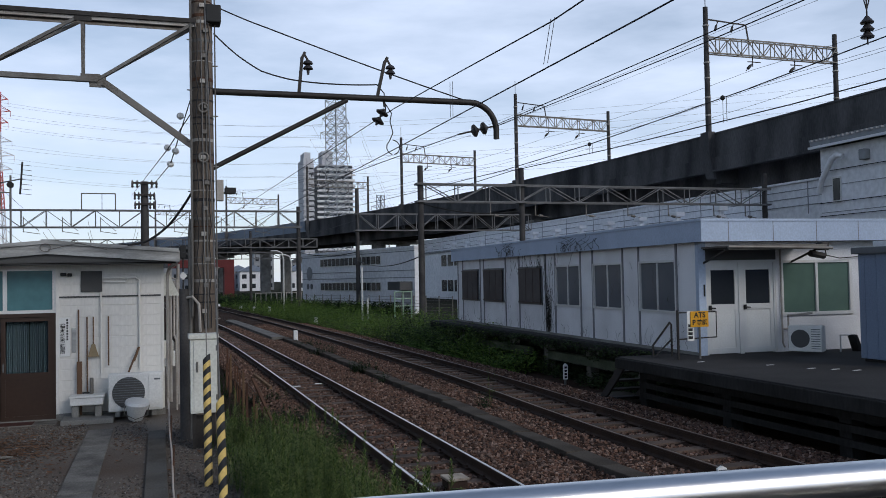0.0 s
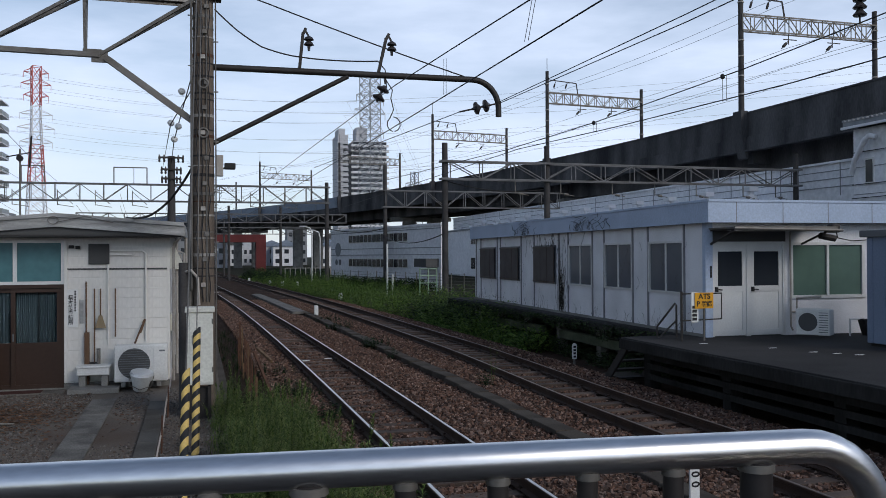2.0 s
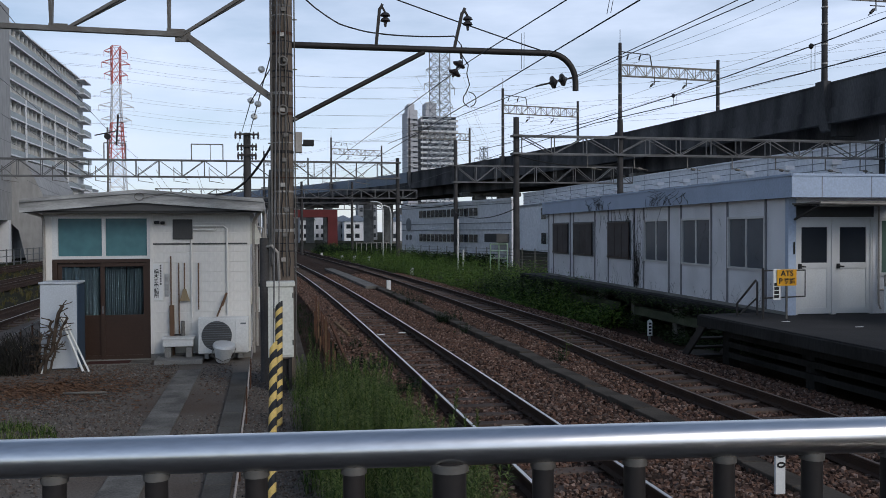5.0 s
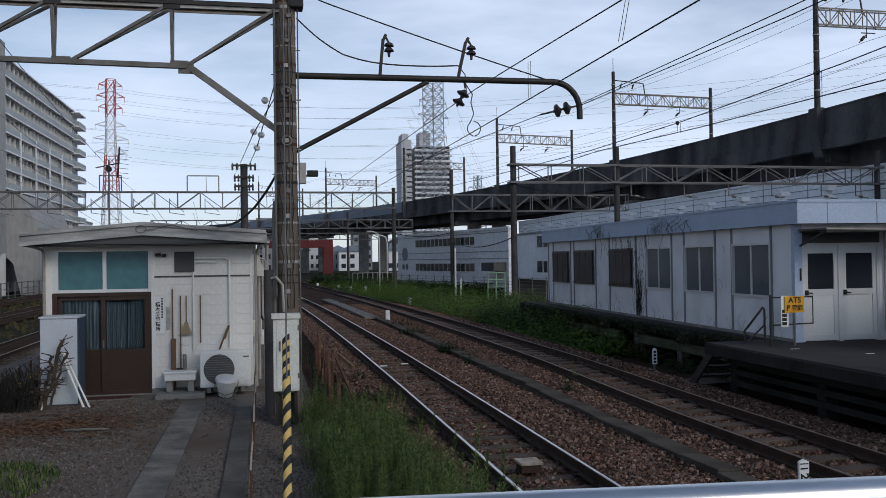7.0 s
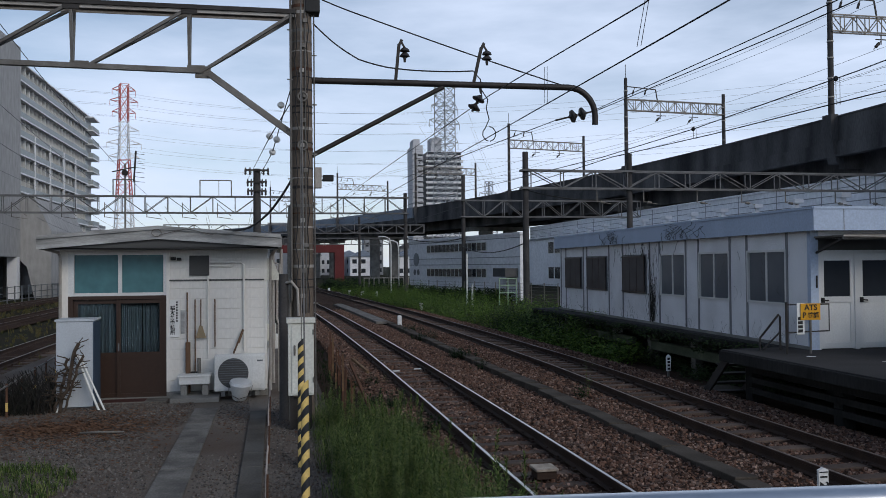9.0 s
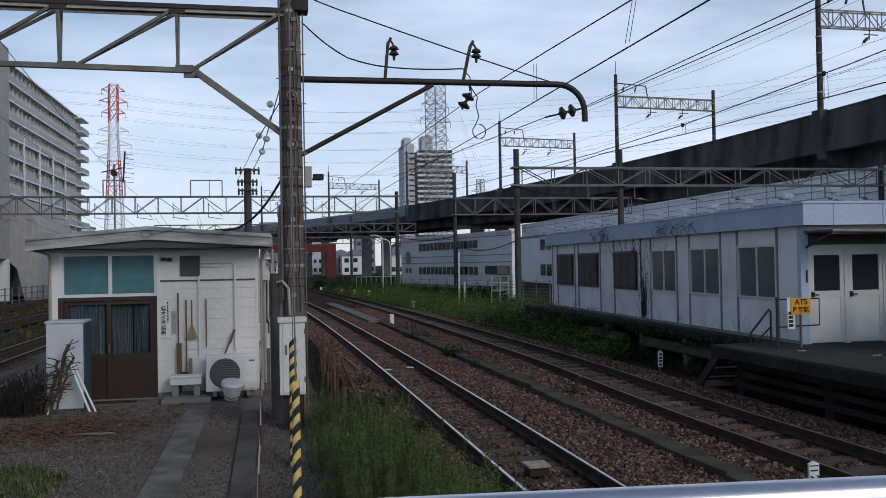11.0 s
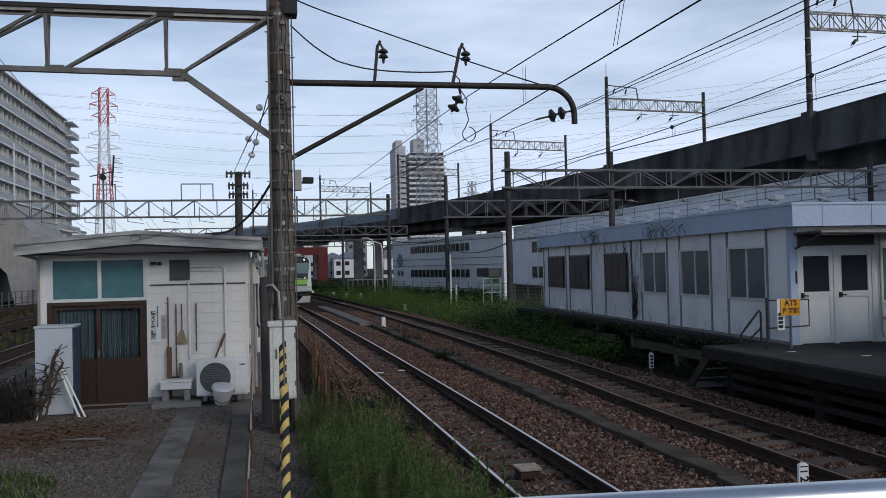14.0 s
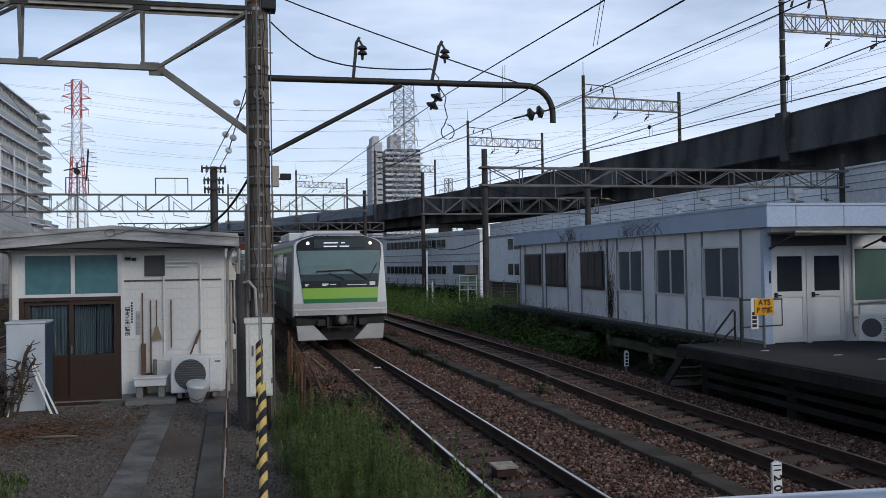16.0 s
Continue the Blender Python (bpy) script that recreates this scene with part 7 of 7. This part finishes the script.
    part("pole", Shape().tube((0.2, 0, -0.05), (0.2, 0, 0.9), 0.022, 8), M["galv"], s)
    part("frame", Shape().path([(-0.28, 0.02, 0.9), (0.62, 0.02, 0.9), (0.62, 0.02, 0.38), (-0.28, 0.02, 0.36)], 0.015, 6), M["galv_dark"], s)
    part("frame_post", Shape().tube((-0.3, 0.02, -0.1), (-0.3, 0.02, 0.95), 0.025, 8), M["galv_dark"], s)
    # steps down to the track
    t = thing("platform_steps", "dark steel steps with a handrail down to the track", "steps", pose(9.5, 16.95, -0.4))
    n = 5
    for k in range(n):
        part("tread", Shape().box(-0.45, 0.45, 0.22 * k, 0.22 * k + 0.24, 1.06 - 0.22 * k, 1.1 - 0.22 * k), M["galv_dark"], t)
    for x in (-0.45, 0.45):
        part("stringer", Shape().bar((x, -0.05, 1.1), (x, 1.2, 0.0), 0.05, 0.18), M["galv_dark"], t)
    part("base", Shape().box(-0.7, 0.8, 0.9, 2.2, 0.0, 0.16, 0.02), M["duct"], t)
    h = thing("stair_handrail", "dark steel handrail at the platform end", "handrail", pose(10.0, 16.6, 0.8))
    part("top_rail", Shape().path([(0, 0, 0.0), (0, 0, 0.68), (-0.03, 0, 0.72), (-0.45, 0, 0.25), (-0.45, 0, 0.0)], 0.022, 8), M["galv_dark"], h, smooth=True)
    part("lower_rail", Shape().tube((0, 0, 0.36), (-0.4, 0, 0.02), 0.018, 8), M["galv_dark"], h, smooth=True)
    # a string insulator hanging over the second track
    q = thing("string_insulator", "dark disc insulator hanging from a span wire", "insulator", pose(7.55, 8.55, 5.22))
    for k in range(3):
        part("disc", Shape().lathe([(0.02, 0.07), (0.04, 0.045), (0.078, 0.0), (0.07, -0.015), (0.02, -0.02)], 14, pose(0, 0, 0.03 + 0.085 * k)), M["porcelain"], q, smooth=True)
    part("rod", Shape().tube((0, 0, -0.06), (0, 0, 1.3), 0.01, 6), M["galv_dark"], q)
    part("fork", Shape().path([(-0.03, 0, 1.2), (-0.035, 0, 0.45), (0.0, 0, 0.34), (0.035, 0, 0.45), (0.03, 0, 1.2)], 0.008, 6), M["galv_dark"], q)
    tagged(part("span_wire", Shape().path([(0.5, 8.55, 6.9), (7.55, 8.55, 6.5), (20.0, 8.55, 6.9)], 0.012, 6), M["wire"]), "black span wire across the tracks", "overhead wire", "overhead wires")


M["shed_blue"] = mat("shed_blue", (0.2, 0.25, 0.34), 0.55, col2=(0.16, 0.2, 0.28), scale=1.5, fine=30, amount=0.5, bump=0.05)
office_things()


# ---- high-voltage lines and station wires far off ----
def far_wires():
    def line(a, b, sag, r, lab="thin high-voltage line across the sky"):
        a, b = Vector(a), Vector(b)
        pts = []
        for i in range(15):
            t = i / 14
            q = a.lerp(b, t)
            q.z -= sag * 4 * t * (1 - t)
            pts.append(q)
        tagged(part("power_line", Shape().path(pts, r, 4), M["line_grey"]), lab, "power line", "power lines")
    # slack black cables slung between the gantry poles
    for a, b, sag in (((11.85, 79.8, 5.1), (16.8, 78.0, 5.05), 0.35), ((16.8, 77.9, 4.3), (14.6, 50.1, 3.9), 0.6), ((14.65, 50.1, 7.0), (21.1, 50.0, 6.6), 0.35)):
        a, b = Vector(a), Vector(b)
        pts = [a.lerp(b, i / 12) - Vector((0, 0, sag * 4 * (i / 12) * (1 - i / 12))) for i in range(13)]
        tagged(part("slack_cable", Shape().path(pts, 0.035, 6), M["black_paint"]), "slack black cable slung between gantry poles", "cable", "slack cables")
    for z, l in ((52, 6.5), (58, 7.5), (64, 6.5), (72, 5), (77, 6), (82, 5)):
        for sg in (-1, 1):
            line((-66 + sg * l, 408, z - 1.5), (70 + sg * l * 1.1, 355, z * 0.86 - 4), 3.5, 0.04)
            line((-66 + sg * l, 408, z - 1.5), (-240 + sg * l, 330, z + 6), 3.5, 0.04)
    for z, l in ((40, 10), (47, 11), (54, 10), (62, 11), (68, 10)):
        for sg in (-1, 1):
            line((70 + sg * l, 355, z - 1.5), (150 + sg * l, 600, z * 0.8), 3, 0.04)
            line((70 + sg * l, 355, z - 1.5), (330, 250 + sg * l, z + 14), 3.5, 0.04)
    # yard wires between the gantries on the siding side
    for x in (-38, -33, -28, -24, -20, -16.5, -13, -9.5, -6, -2, 2.5, 6, 9):
        for z in (7.0, 8.0):
            line((x, 80, z), (x * 1.1 - 2, 130, z - 0.4), 0.4, 0.016, "black contact line over the sidings")
    for x, z in ((-20, 9.6), (-17, 9.6), (-14, 9.2), (-11, 9.0)):
        line((x, 80, z), (x + 3, 10, z + 3.4), 0.8, 0.014, "black feeder line over the sidings")


M["line_grey"] = mat("line_grey", (0.12, 0.12, 0.13), 0.6, 0.3, bump=0)
far_wires()


# ---- the train ----
M["train_white"] = mat("train_white", (0.62, 0.63, 0.63), 0.3, col2=(0.5, 0.51, 0.51), scale=1.5, fine=30, amount=0.3, bump=0.01)
M["train_silver"] = mat("train_silver", (0.46, 0.455, 0.44), 0.4, 0.2, col2=(0.34, 0.335, 0.32), scale=1.5, fine=30, amount=0.5, bump=0.01)
# stainless steel with the side's shade and dark reflections put into its colour
M["train_shaded_steel"] = mat("train_shaded_steel", (0.07, 0.07, 0.072), 0.5, 0.3, col2=(0.045, 0.045, 0.047), scale=1.0, fine=60, amount=0.5, bump=0.03, stretch=(1, 0.1, 1))
M["train_green"] = mat("train_green", (0.25, 0.45, 0.06), 0.35, scale=1.5, fine=30, amount=0.15, bump=0.01)
M["train_dark_green"] = mat("train_dark_green", (0.015, 0.16, 0.05), 0.35, scale=1.5, fine=30, amount=0.15, bump=0.01)
M["train_black"] = mat("train_black", (0.012, 0.013, 0.015), 0.2, scale=1.5, fine=30, amount=0.2, bump=0.01)
# teal base colour carries the sky's reflection in the glass
M["windscreen"] = mat("windscreen", (0.14, 0.21, 0.21), 0.03, scale=1.0, fine=4, amount=0.4, bump=0.01)
M["sign_glass"] = mat("sign_glass", (0.03, 0.045, 0.05), 0.1, scale=1.0, fine=4, amount=0.3, bump=0.0)
M["under"] = mat("under", (0.03, 0.028, 0.027), 0.8, scale=2, fine=20, amount=0.6, bump=0.2)


def lamp_mat(name, col, power):
    m = bpy.data.materials.new(name)
    m.use_nodes = True
    bs = m.node_tree.nodes["Principled BSDF"]
    bs.inputs["Base Color"].default_value = (*col, 1)
    bs.inputs["Emission Color"].default_value = (*col, 1)
    bs.inputs["Emission Strength"].default_value = power
    return m


M["headlight"] = lamp_mat("headlight", (1, 0.98, 0.92), 1.6)
M["led"] = lamp_mat("led", (0.8, 0.85, 0.85), 0.35)


def front_grid(rows, material, name, parent, label=""):
    """A skin through rows of points, each row at one height."""
    s = Shape()
    n = len(rows[0])
    s.add([p for r in rows for p in r], [(j * n + i, j * n + i + 1, (j + 1) * n + i + 1, (j + 1) * n + i) for j in range(len(rows) - 1) for i in range(n - 1)])
    return part(name, s, material, parent, label, smooth=True)


def nose(x, z):
    """How far back the train's face lies at x and z."""
    return 0.035 * (abs(x) / 1.2) ** 2 * 2.2 + max(0, z - 1.35) * 0.13 + max(0, 1.0 - z) * 0.12


def lead_car():
    """The driving car; local y runs back from the face, z up from the rail."""
    c = thing("train_lead_car", "silver commuter train car with white-framed face and green band", "train car", group="train")
    L = 19.6
    # body: tapered section, a little narrower at the roof
    sec = [(-1.38, 0.95), (1.38, 0.95), (1.475, 1.25), (1.475, 2.0), (1.42, 3.15), (1.2, 3.42), (0.7, 3.55), (-0.7, 3.55), (-1.2, 3.42), (-1.42, 3.15), (-1.475, 2.0), (-1.475, 1.25)]
    part("body", Shape().prism(sec, 0.62, L), M["train_shaded_steel"], c, "stainless steel body, darkened in colour for its shaded side", smooth=True)
    # white frame of the face
    def ring(z, w):
        return [(x, nose(x, z), z) for x in [w * (-1 + 2 * i / 16) for i in range(17)]]
    def half(z):
        return 1.47 if z < 1.3 else 1.47 - 0.06 * (z - 1.3) / 1.8 if z < 3.1 else 1.41 - 0.85 * ((z - 3.1) / 0.42) ** 3
    zs = [0.95, 1.1, 1.3, 1.6, 2.0, 2.4, 2.8, 3.0, 3.1, 3.2, 3.3, 3.4, 3.48]
    face = front_grid([[(x, nose(x, z) + 0.02, z) for x in [half(z) * (-1 + 2 * i / 20) for i in range(21)]] for z in zs], M["train_white"], "face", c, "white face shell")
    for sg in (-1, 1):
        front_grid([[(sg * half(z), nose(half(z), z) + 0.02, z), (sg * (half(z) + 0.005), 0.35 + nose(half(z), z) * 0.7, z), (sg * min(1.475, half(z) + 0.02), 0.64, z)] for z in zs], M["train_silver"], "face_side", face)
    front_grid([[(x, nose(x, 3.48) + 0.02, 3.48) for x in [half(3.48) * (-1 + 2 * i / 10) for i in range(11)]], [(x, 0.64, 3.56) for x in [half(3.48) * (-1 + 2 * i / 10) for i in range(11)]]], M["train_black"], "brow", face)
    def panel(name, za, zb, wa, wb, material, lift, label="", n=5):
        zz = [za + (zb - za) * i / n for i in range(n + 1)]
        return front_grid([[(x, nose(x, z) - lift, z) for x in [(wa + (wb - wa) * (z - za) / (zb - za)) * (-1 + 2 * i / 12) for i in range(13)]] for z in zz], material, name, c, label)
    head_rows = [3.0 + 0.475 * i / 10 for i in range(11)]
    front_grid([[(x, nose(x, z) - 0.001, z) for x in [(half(z) - 0.07) * (-1 + 2 * i / 16) for i in range(17)]] for z in head_rows], M["train_black"], "brow_panel", c, "black head panel")
    panel("windscreen", 2.06, 3.01, 1.21, 1.32, M["windscreen"], 0.004, "windscreen with a teal sky reflection in its colour")
    panel("mask", 1.84, 3.02, 1.2, 1.35, M["train_black"], 0.0, "black face mask")
    panel("black_band", 1.83, 2.07, 1.19, 1.22, M["train_black"], 0.0, "black band below the windscreen")
    panel("green_band", 1.5, 1.84, 1.17, 1.2, M["train_green"], 0.002, "light green band")
    panel("dark_green_band", 1.37, 1.505, 1.155, 1.17, M["train_dark_green"], 0.002, "dark green band")
    panel("chin", 1.0, 1.37, 1.43, 1.462, M["train_silver"], 0.008, "silver grey lower face")
    panel("chin_lip", 1.15, 1.2, 1.45, 1.46, M["train_white"], 0.035, "pale lip along the lower face")
    # dark strip laid over the glass, for the weaker reflection low down
    panel("dashboard", 2.06, 2.27, 1.2, 1.225, M["sign_glass"], 0.007, "dark strip painted where the lower windscreen reflects less")
    panel("bumper_strip", 0.94, 1.0, 1.44, 1.46, M["train_black"], 0.006)
    for sg in (-1, 1):
        s = Shape()
        s.lathe([(0.055, 0.0), (0.05, 0.02), (0.03, 0.03)], 14, pose(sg * 0.99, nose(0.99, 3.24) - 0.0, 3.24, 90, 0, 0))
        part("headlight", s, M["headlight"], c, "round lit headlight", smooth=True)
        s = Shape().box(sg * 1.3 - 0.09, sg * 1.3 + 0.09, nose(1.3, 1.02), 0.3, 0.99, 1.1, 0.01)
        part("tail_lamp", s, M["train_white"], c)
    d = part("destination_sign", Shape().box(-0.8, 0.78, nose(0, 3.2) - 0.012, 0.3, 3.1, 3.36), M["sign_glass"], c, "dark destination display")
    for k, (a, b, z) in enumerate(((-0.5, -0.05, 3.25), (0.05, 0.18, 3.25), (-0.5, -0.08, 3.14), (0.0, 0.3, 3.14))):
        part("writing_bar", Shape().box(a, b, nose(0, 3.2) - 0.016, nose(0, 3.2) - 0.012, z - 0.018, z + 0.018), M["led"], d)
    # line name bars on the black band
    for a, b, z0, z1 in ((-1.1, -0.62, 1.9, 1.97), (-0.58, -0.38, 1.9, 1.98), (-0.34, -0.14, 1.93, 1.96), (0.2, 0.82, 1.915, 1.94), (0.92, 1.1, 1.9, 2.02)):
        part("writing_bar", Shape().box(a, b, nose(a, 1.95) - 0.012, nose(a, 1.95) + 0.02, z0, z1), M["sign_white"], c)
    part("wiper", Shape().bar((-0.75, nose(0.2, 2.3) - 0.03, 2.36), (0.35, nose(0.3, 2.3) - 0.03, 2.4), 0.03).bar((0.3, nose(0.3, 2.3) - 0.03, 2.4), (0.85, nose(0.7, 2.0) - 0.03, 2.1), 0.035).bar((-0.35, nose(0, 2.3) - 0.03, 2.3), (0.1, nose(0.2, 2.0) - 0.03, 2.1), 0.025).bar((0.9, nose(0.9, 2.3) - 0.03, 2.12), (1.2, nose(1.2, 2.6) - 0.03, 2.62), 0.02), M["black_paint"], c)
    # lower front: coupler, skirts
    part("apron", Shape().prism([(-1.4, 0.95), (1.4, 0.95), (1.36, 0.72), (0.6, 0.68), (-0.6, 0.68), (-1.36, 0.72)], 0.14, 0.6), M["under"], c, "dark lower apron")
    cp = part("coupler", Shape().box(-0.18, 0.18, -0.15, 0.5, 0.7, 0.98, 0.03).box(-0.09, 0.09, -0.22, -0.15, 0.76, 0.92, 0.02), M["under"], c, "dark coupler")
    part("coupler_frame", Shape().bar((-0.42, 0.05, 1.0), (-0.42, 0.05, 0.6), 0.06).bar((0.42, 0.05, 1.0), (0.42, 0.05, 0.6), 0.06).bar((-0.45, 0.05, 0.62), (0.45, 0.05, 0.62), 0.05).box(-0.75, -0.5, 0.0, 0.2, 0.66, 0.86, 0.02).box(0.55, 0.8, 0.0, 0.2, 0.66, 0.86, 0.02), M["galv_dark"], cp, "dark steel coupler frame")
    part("jaw", Shape().lathe([(0.03, -0.1), (0.13, -0.08), (0.15, 0.0), (0.12, 0.09), (0.04, 0.1)], 12, pose(0, -0.2, 0.84, 90, 0, 0)), M["galv"], cp, "grey coupler jaw")
    part("hose", Shape().path([(-0.3, 0.1, 0.8), (-0.38, 0.0, 0.6), (-0.42, 0.05, 0.45)], 0.025, 6).path([(0.35, 0.1, 0.8), (0.42, 0.0, 0.6), (0.4, 0.05, 0.45)], 0.025, 6), M["under"], cp)
    for sg in (-1, 1):
        pts = [(sg * 0.42, 0.22), (sg * 1.33, 0.22), (sg * 1.38, 0.68), (sg * 0.85, 0.68)]
        part("skirt", Shape().prism(pts, 0.14, 0.26), M["train_silver"], c, "pale angled snow skirt")
        for k in range(2):
            part("skirt_slot", Shape().box(sg * 1.05 - 0.13, sg * 1.05 + 0.13, 0.185, 0.2, 0.45 + 0.09 * k, 0.49 + 0.09 * k), M["black_paint"], c) if sg > 0 else None
    part("underframe", Shape().box(-1.2, 1.2, 0.4, L, 0.62, 0.95).box(-1.15, 1.15, 7.0, 13.5, 0.28, 0.62).box(-0.6, 0.6, 0.28, 0.5, 0.2, 0.62), M["under"], c, "dark underfloor equipment")
    for y in (2.6, 4.7, 14.9, 17.0):
        s = Shape()
        for sg in (-1, 1):
            s.tube((sg * 0.5, y, 0.43), (sg * 0.63, y, 0.43), 0.43, 24)
        s.tube((-0.6, y, 0.43), (0.6, y, 0.43), 0.08, 10)
        part("wheelset", s, M["under"], c, smooth=True)
    for y in (3.65, 15.95):
        part("bogie_frame", Shape().box(-1.05, -0.85, y - 1.5, y + 1.5, 0.35, 0.65, 0.04).box(0.85, 1.05, y - 1.5, y + 1.5, 0.35, 0.65, 0.04), M["under"], c)
    sides(c, L, True)
    return c


def sides(c, L, lead):
    for sg in (-1, 1):
        x0, x1 = sorted((sg * 1.478, sg * 1.486))
        part("side_band", Shape().box(x0, x1, 0.9 if lead else 0.1, L - 0.1, 1.7, 1.84), M["train_dark_green"], c, "dark green side band")
        part("side_band", Shape().add([(sg * 1.432, 0.9 if lead else 0.1, 3.0), (sg * 1.432, L - 0.1, 3.0), (sg * 1.426, L - 0.1, 3.12), (sg * 1.426, 0.9 if lead else 0.1, 3.12)], [(0, 1, 2, 3)]), M["train_green"], c)
        for k in range(4):
            y = 2.6 + 4.6 * k
            d = part("door", Shape().add([(sg * 1.481, y, 1.1), (sg * 1.481, y + 1.3, 1.1), (sg * 1.481, y + 1.3, 2.0), (sg * 1.435, y + 1.3, 2.95), (sg * 1.435, y, 2.95), (sg * 1.481, y, 2.0)], [(0, 1, 2, 5), (5, 2, 3, 4)]), M["train_shaded_steel"], c, "sliding passenger door")
            part("door_window", Shape().add([(sg * 1.487, y + 0.12, 2.05), (sg * 1.487, y + 0.58, 2.05), (sg * 1.443, y + 0.58, 2.85), (sg * 1.443, y + 0.12, 2.85), (sg * 1.487, y + 0.72, 2.05), (sg * 1.487, y + 1.18, 2.05), (sg * 1.443, y + 1.18, 2.85), (sg * 1.443, y + 0.72, 2.85)], [(0, 1, 2, 3), (4, 5, 6, 7)]), M["sign_glass"], d)
            if k < 3:
                part("side_window", Shape().add([(sg * 1.484, y + 1.55, 1.9), (sg * 1.484, y + 4.35, 1.9), (sg * 1.441, y + 4.35, 2.95), (sg * 1.441, y + 1.55, 2.95)], [(0, 1, 2, 3)]), M["sign_glass"], c, "tinted side window")
    part("air_conditioner", Shape().box(-0.95, 0.95, L / 2 - 2, L / 2 + 2, 3.5, 3.85, 0.06), M["train_white"], c, "roof-mounted air conditioner")
    part("roof_cover", Shape().prism([(-1.0, 3.44), (1.0, 3.44), (0.85, 3.68), (-0.85, 3.68)], 1.6 if lead else 0.4, 3.8), M["train_white"], c, "white roof fairing")


def trailer_car():
    c = thing("train_car", "silver commuter train car with light green bands", "train car", group="train")
    L = 19.6
    sec = [(-1.38, 0.95), (1.38, 0.95), (1.475, 1.25), (1.475, 2.0), (1.42, 3.15), (1.2, 3.42), (0.7, 3.55), (-0.7, 3.55), (-1.2, 3.42), (-1.42, 3.15), (-1.475, 2.0), (-1.475, 1.25)]
    part("body", Shape().prism(sec, 0.0, L), M["train_shaded_steel"], c, "stainless steel body, darkened in colour for its shaded side", smooth=True)
    part("underframe", Shape().box(-1.2, 1.2, 0.2, L, 0.62, 0.95).box(-1.15, 1.15, 6.0, 13.5, 0.28, 0.62), M["under"], c, "dark underfloor equipment")
    for y in (2.6, 4.7, 14.9, 17.0):
        s = Shape()
        for sg in (-1, 1):
            s.tube((sg * 0.5, y, 0.43), (sg * 0.63, y, 0.43), 0.43, 24)
        part("wheelset", s, M["under"], c, smooth=True)
    sides(c, L, False)
    return c


LEAD = lead_car()
CARS = [trailer_car()]
for _ in range(2):
    CARS.append(copy_thing(CARS[0], Matrix()))


def motions():
    """The train rolls in along the near track at a steady pace."""
    for i, car in enumerate([LEAD] + CARS):
        rows = []
        for k in range(33):
            t = 0.5 * k
            y = 27.75 + 17.3 * (16 - t) + i * 20.0
            a, b = Vector((TRACK_1 + bend(y + 3.6), y + 3.6, 0)), Vector((TRACK_1 + bend(y + 16), y + 16, 0))
            d = (b - a).normalized()
            o = a - d * 3.6
            rows.append((t, pose(o.x, o.y, 0, 0, 0, math.degrees(math.atan2(-d.x, d.y)))))
        walk(car, rows)


motions()
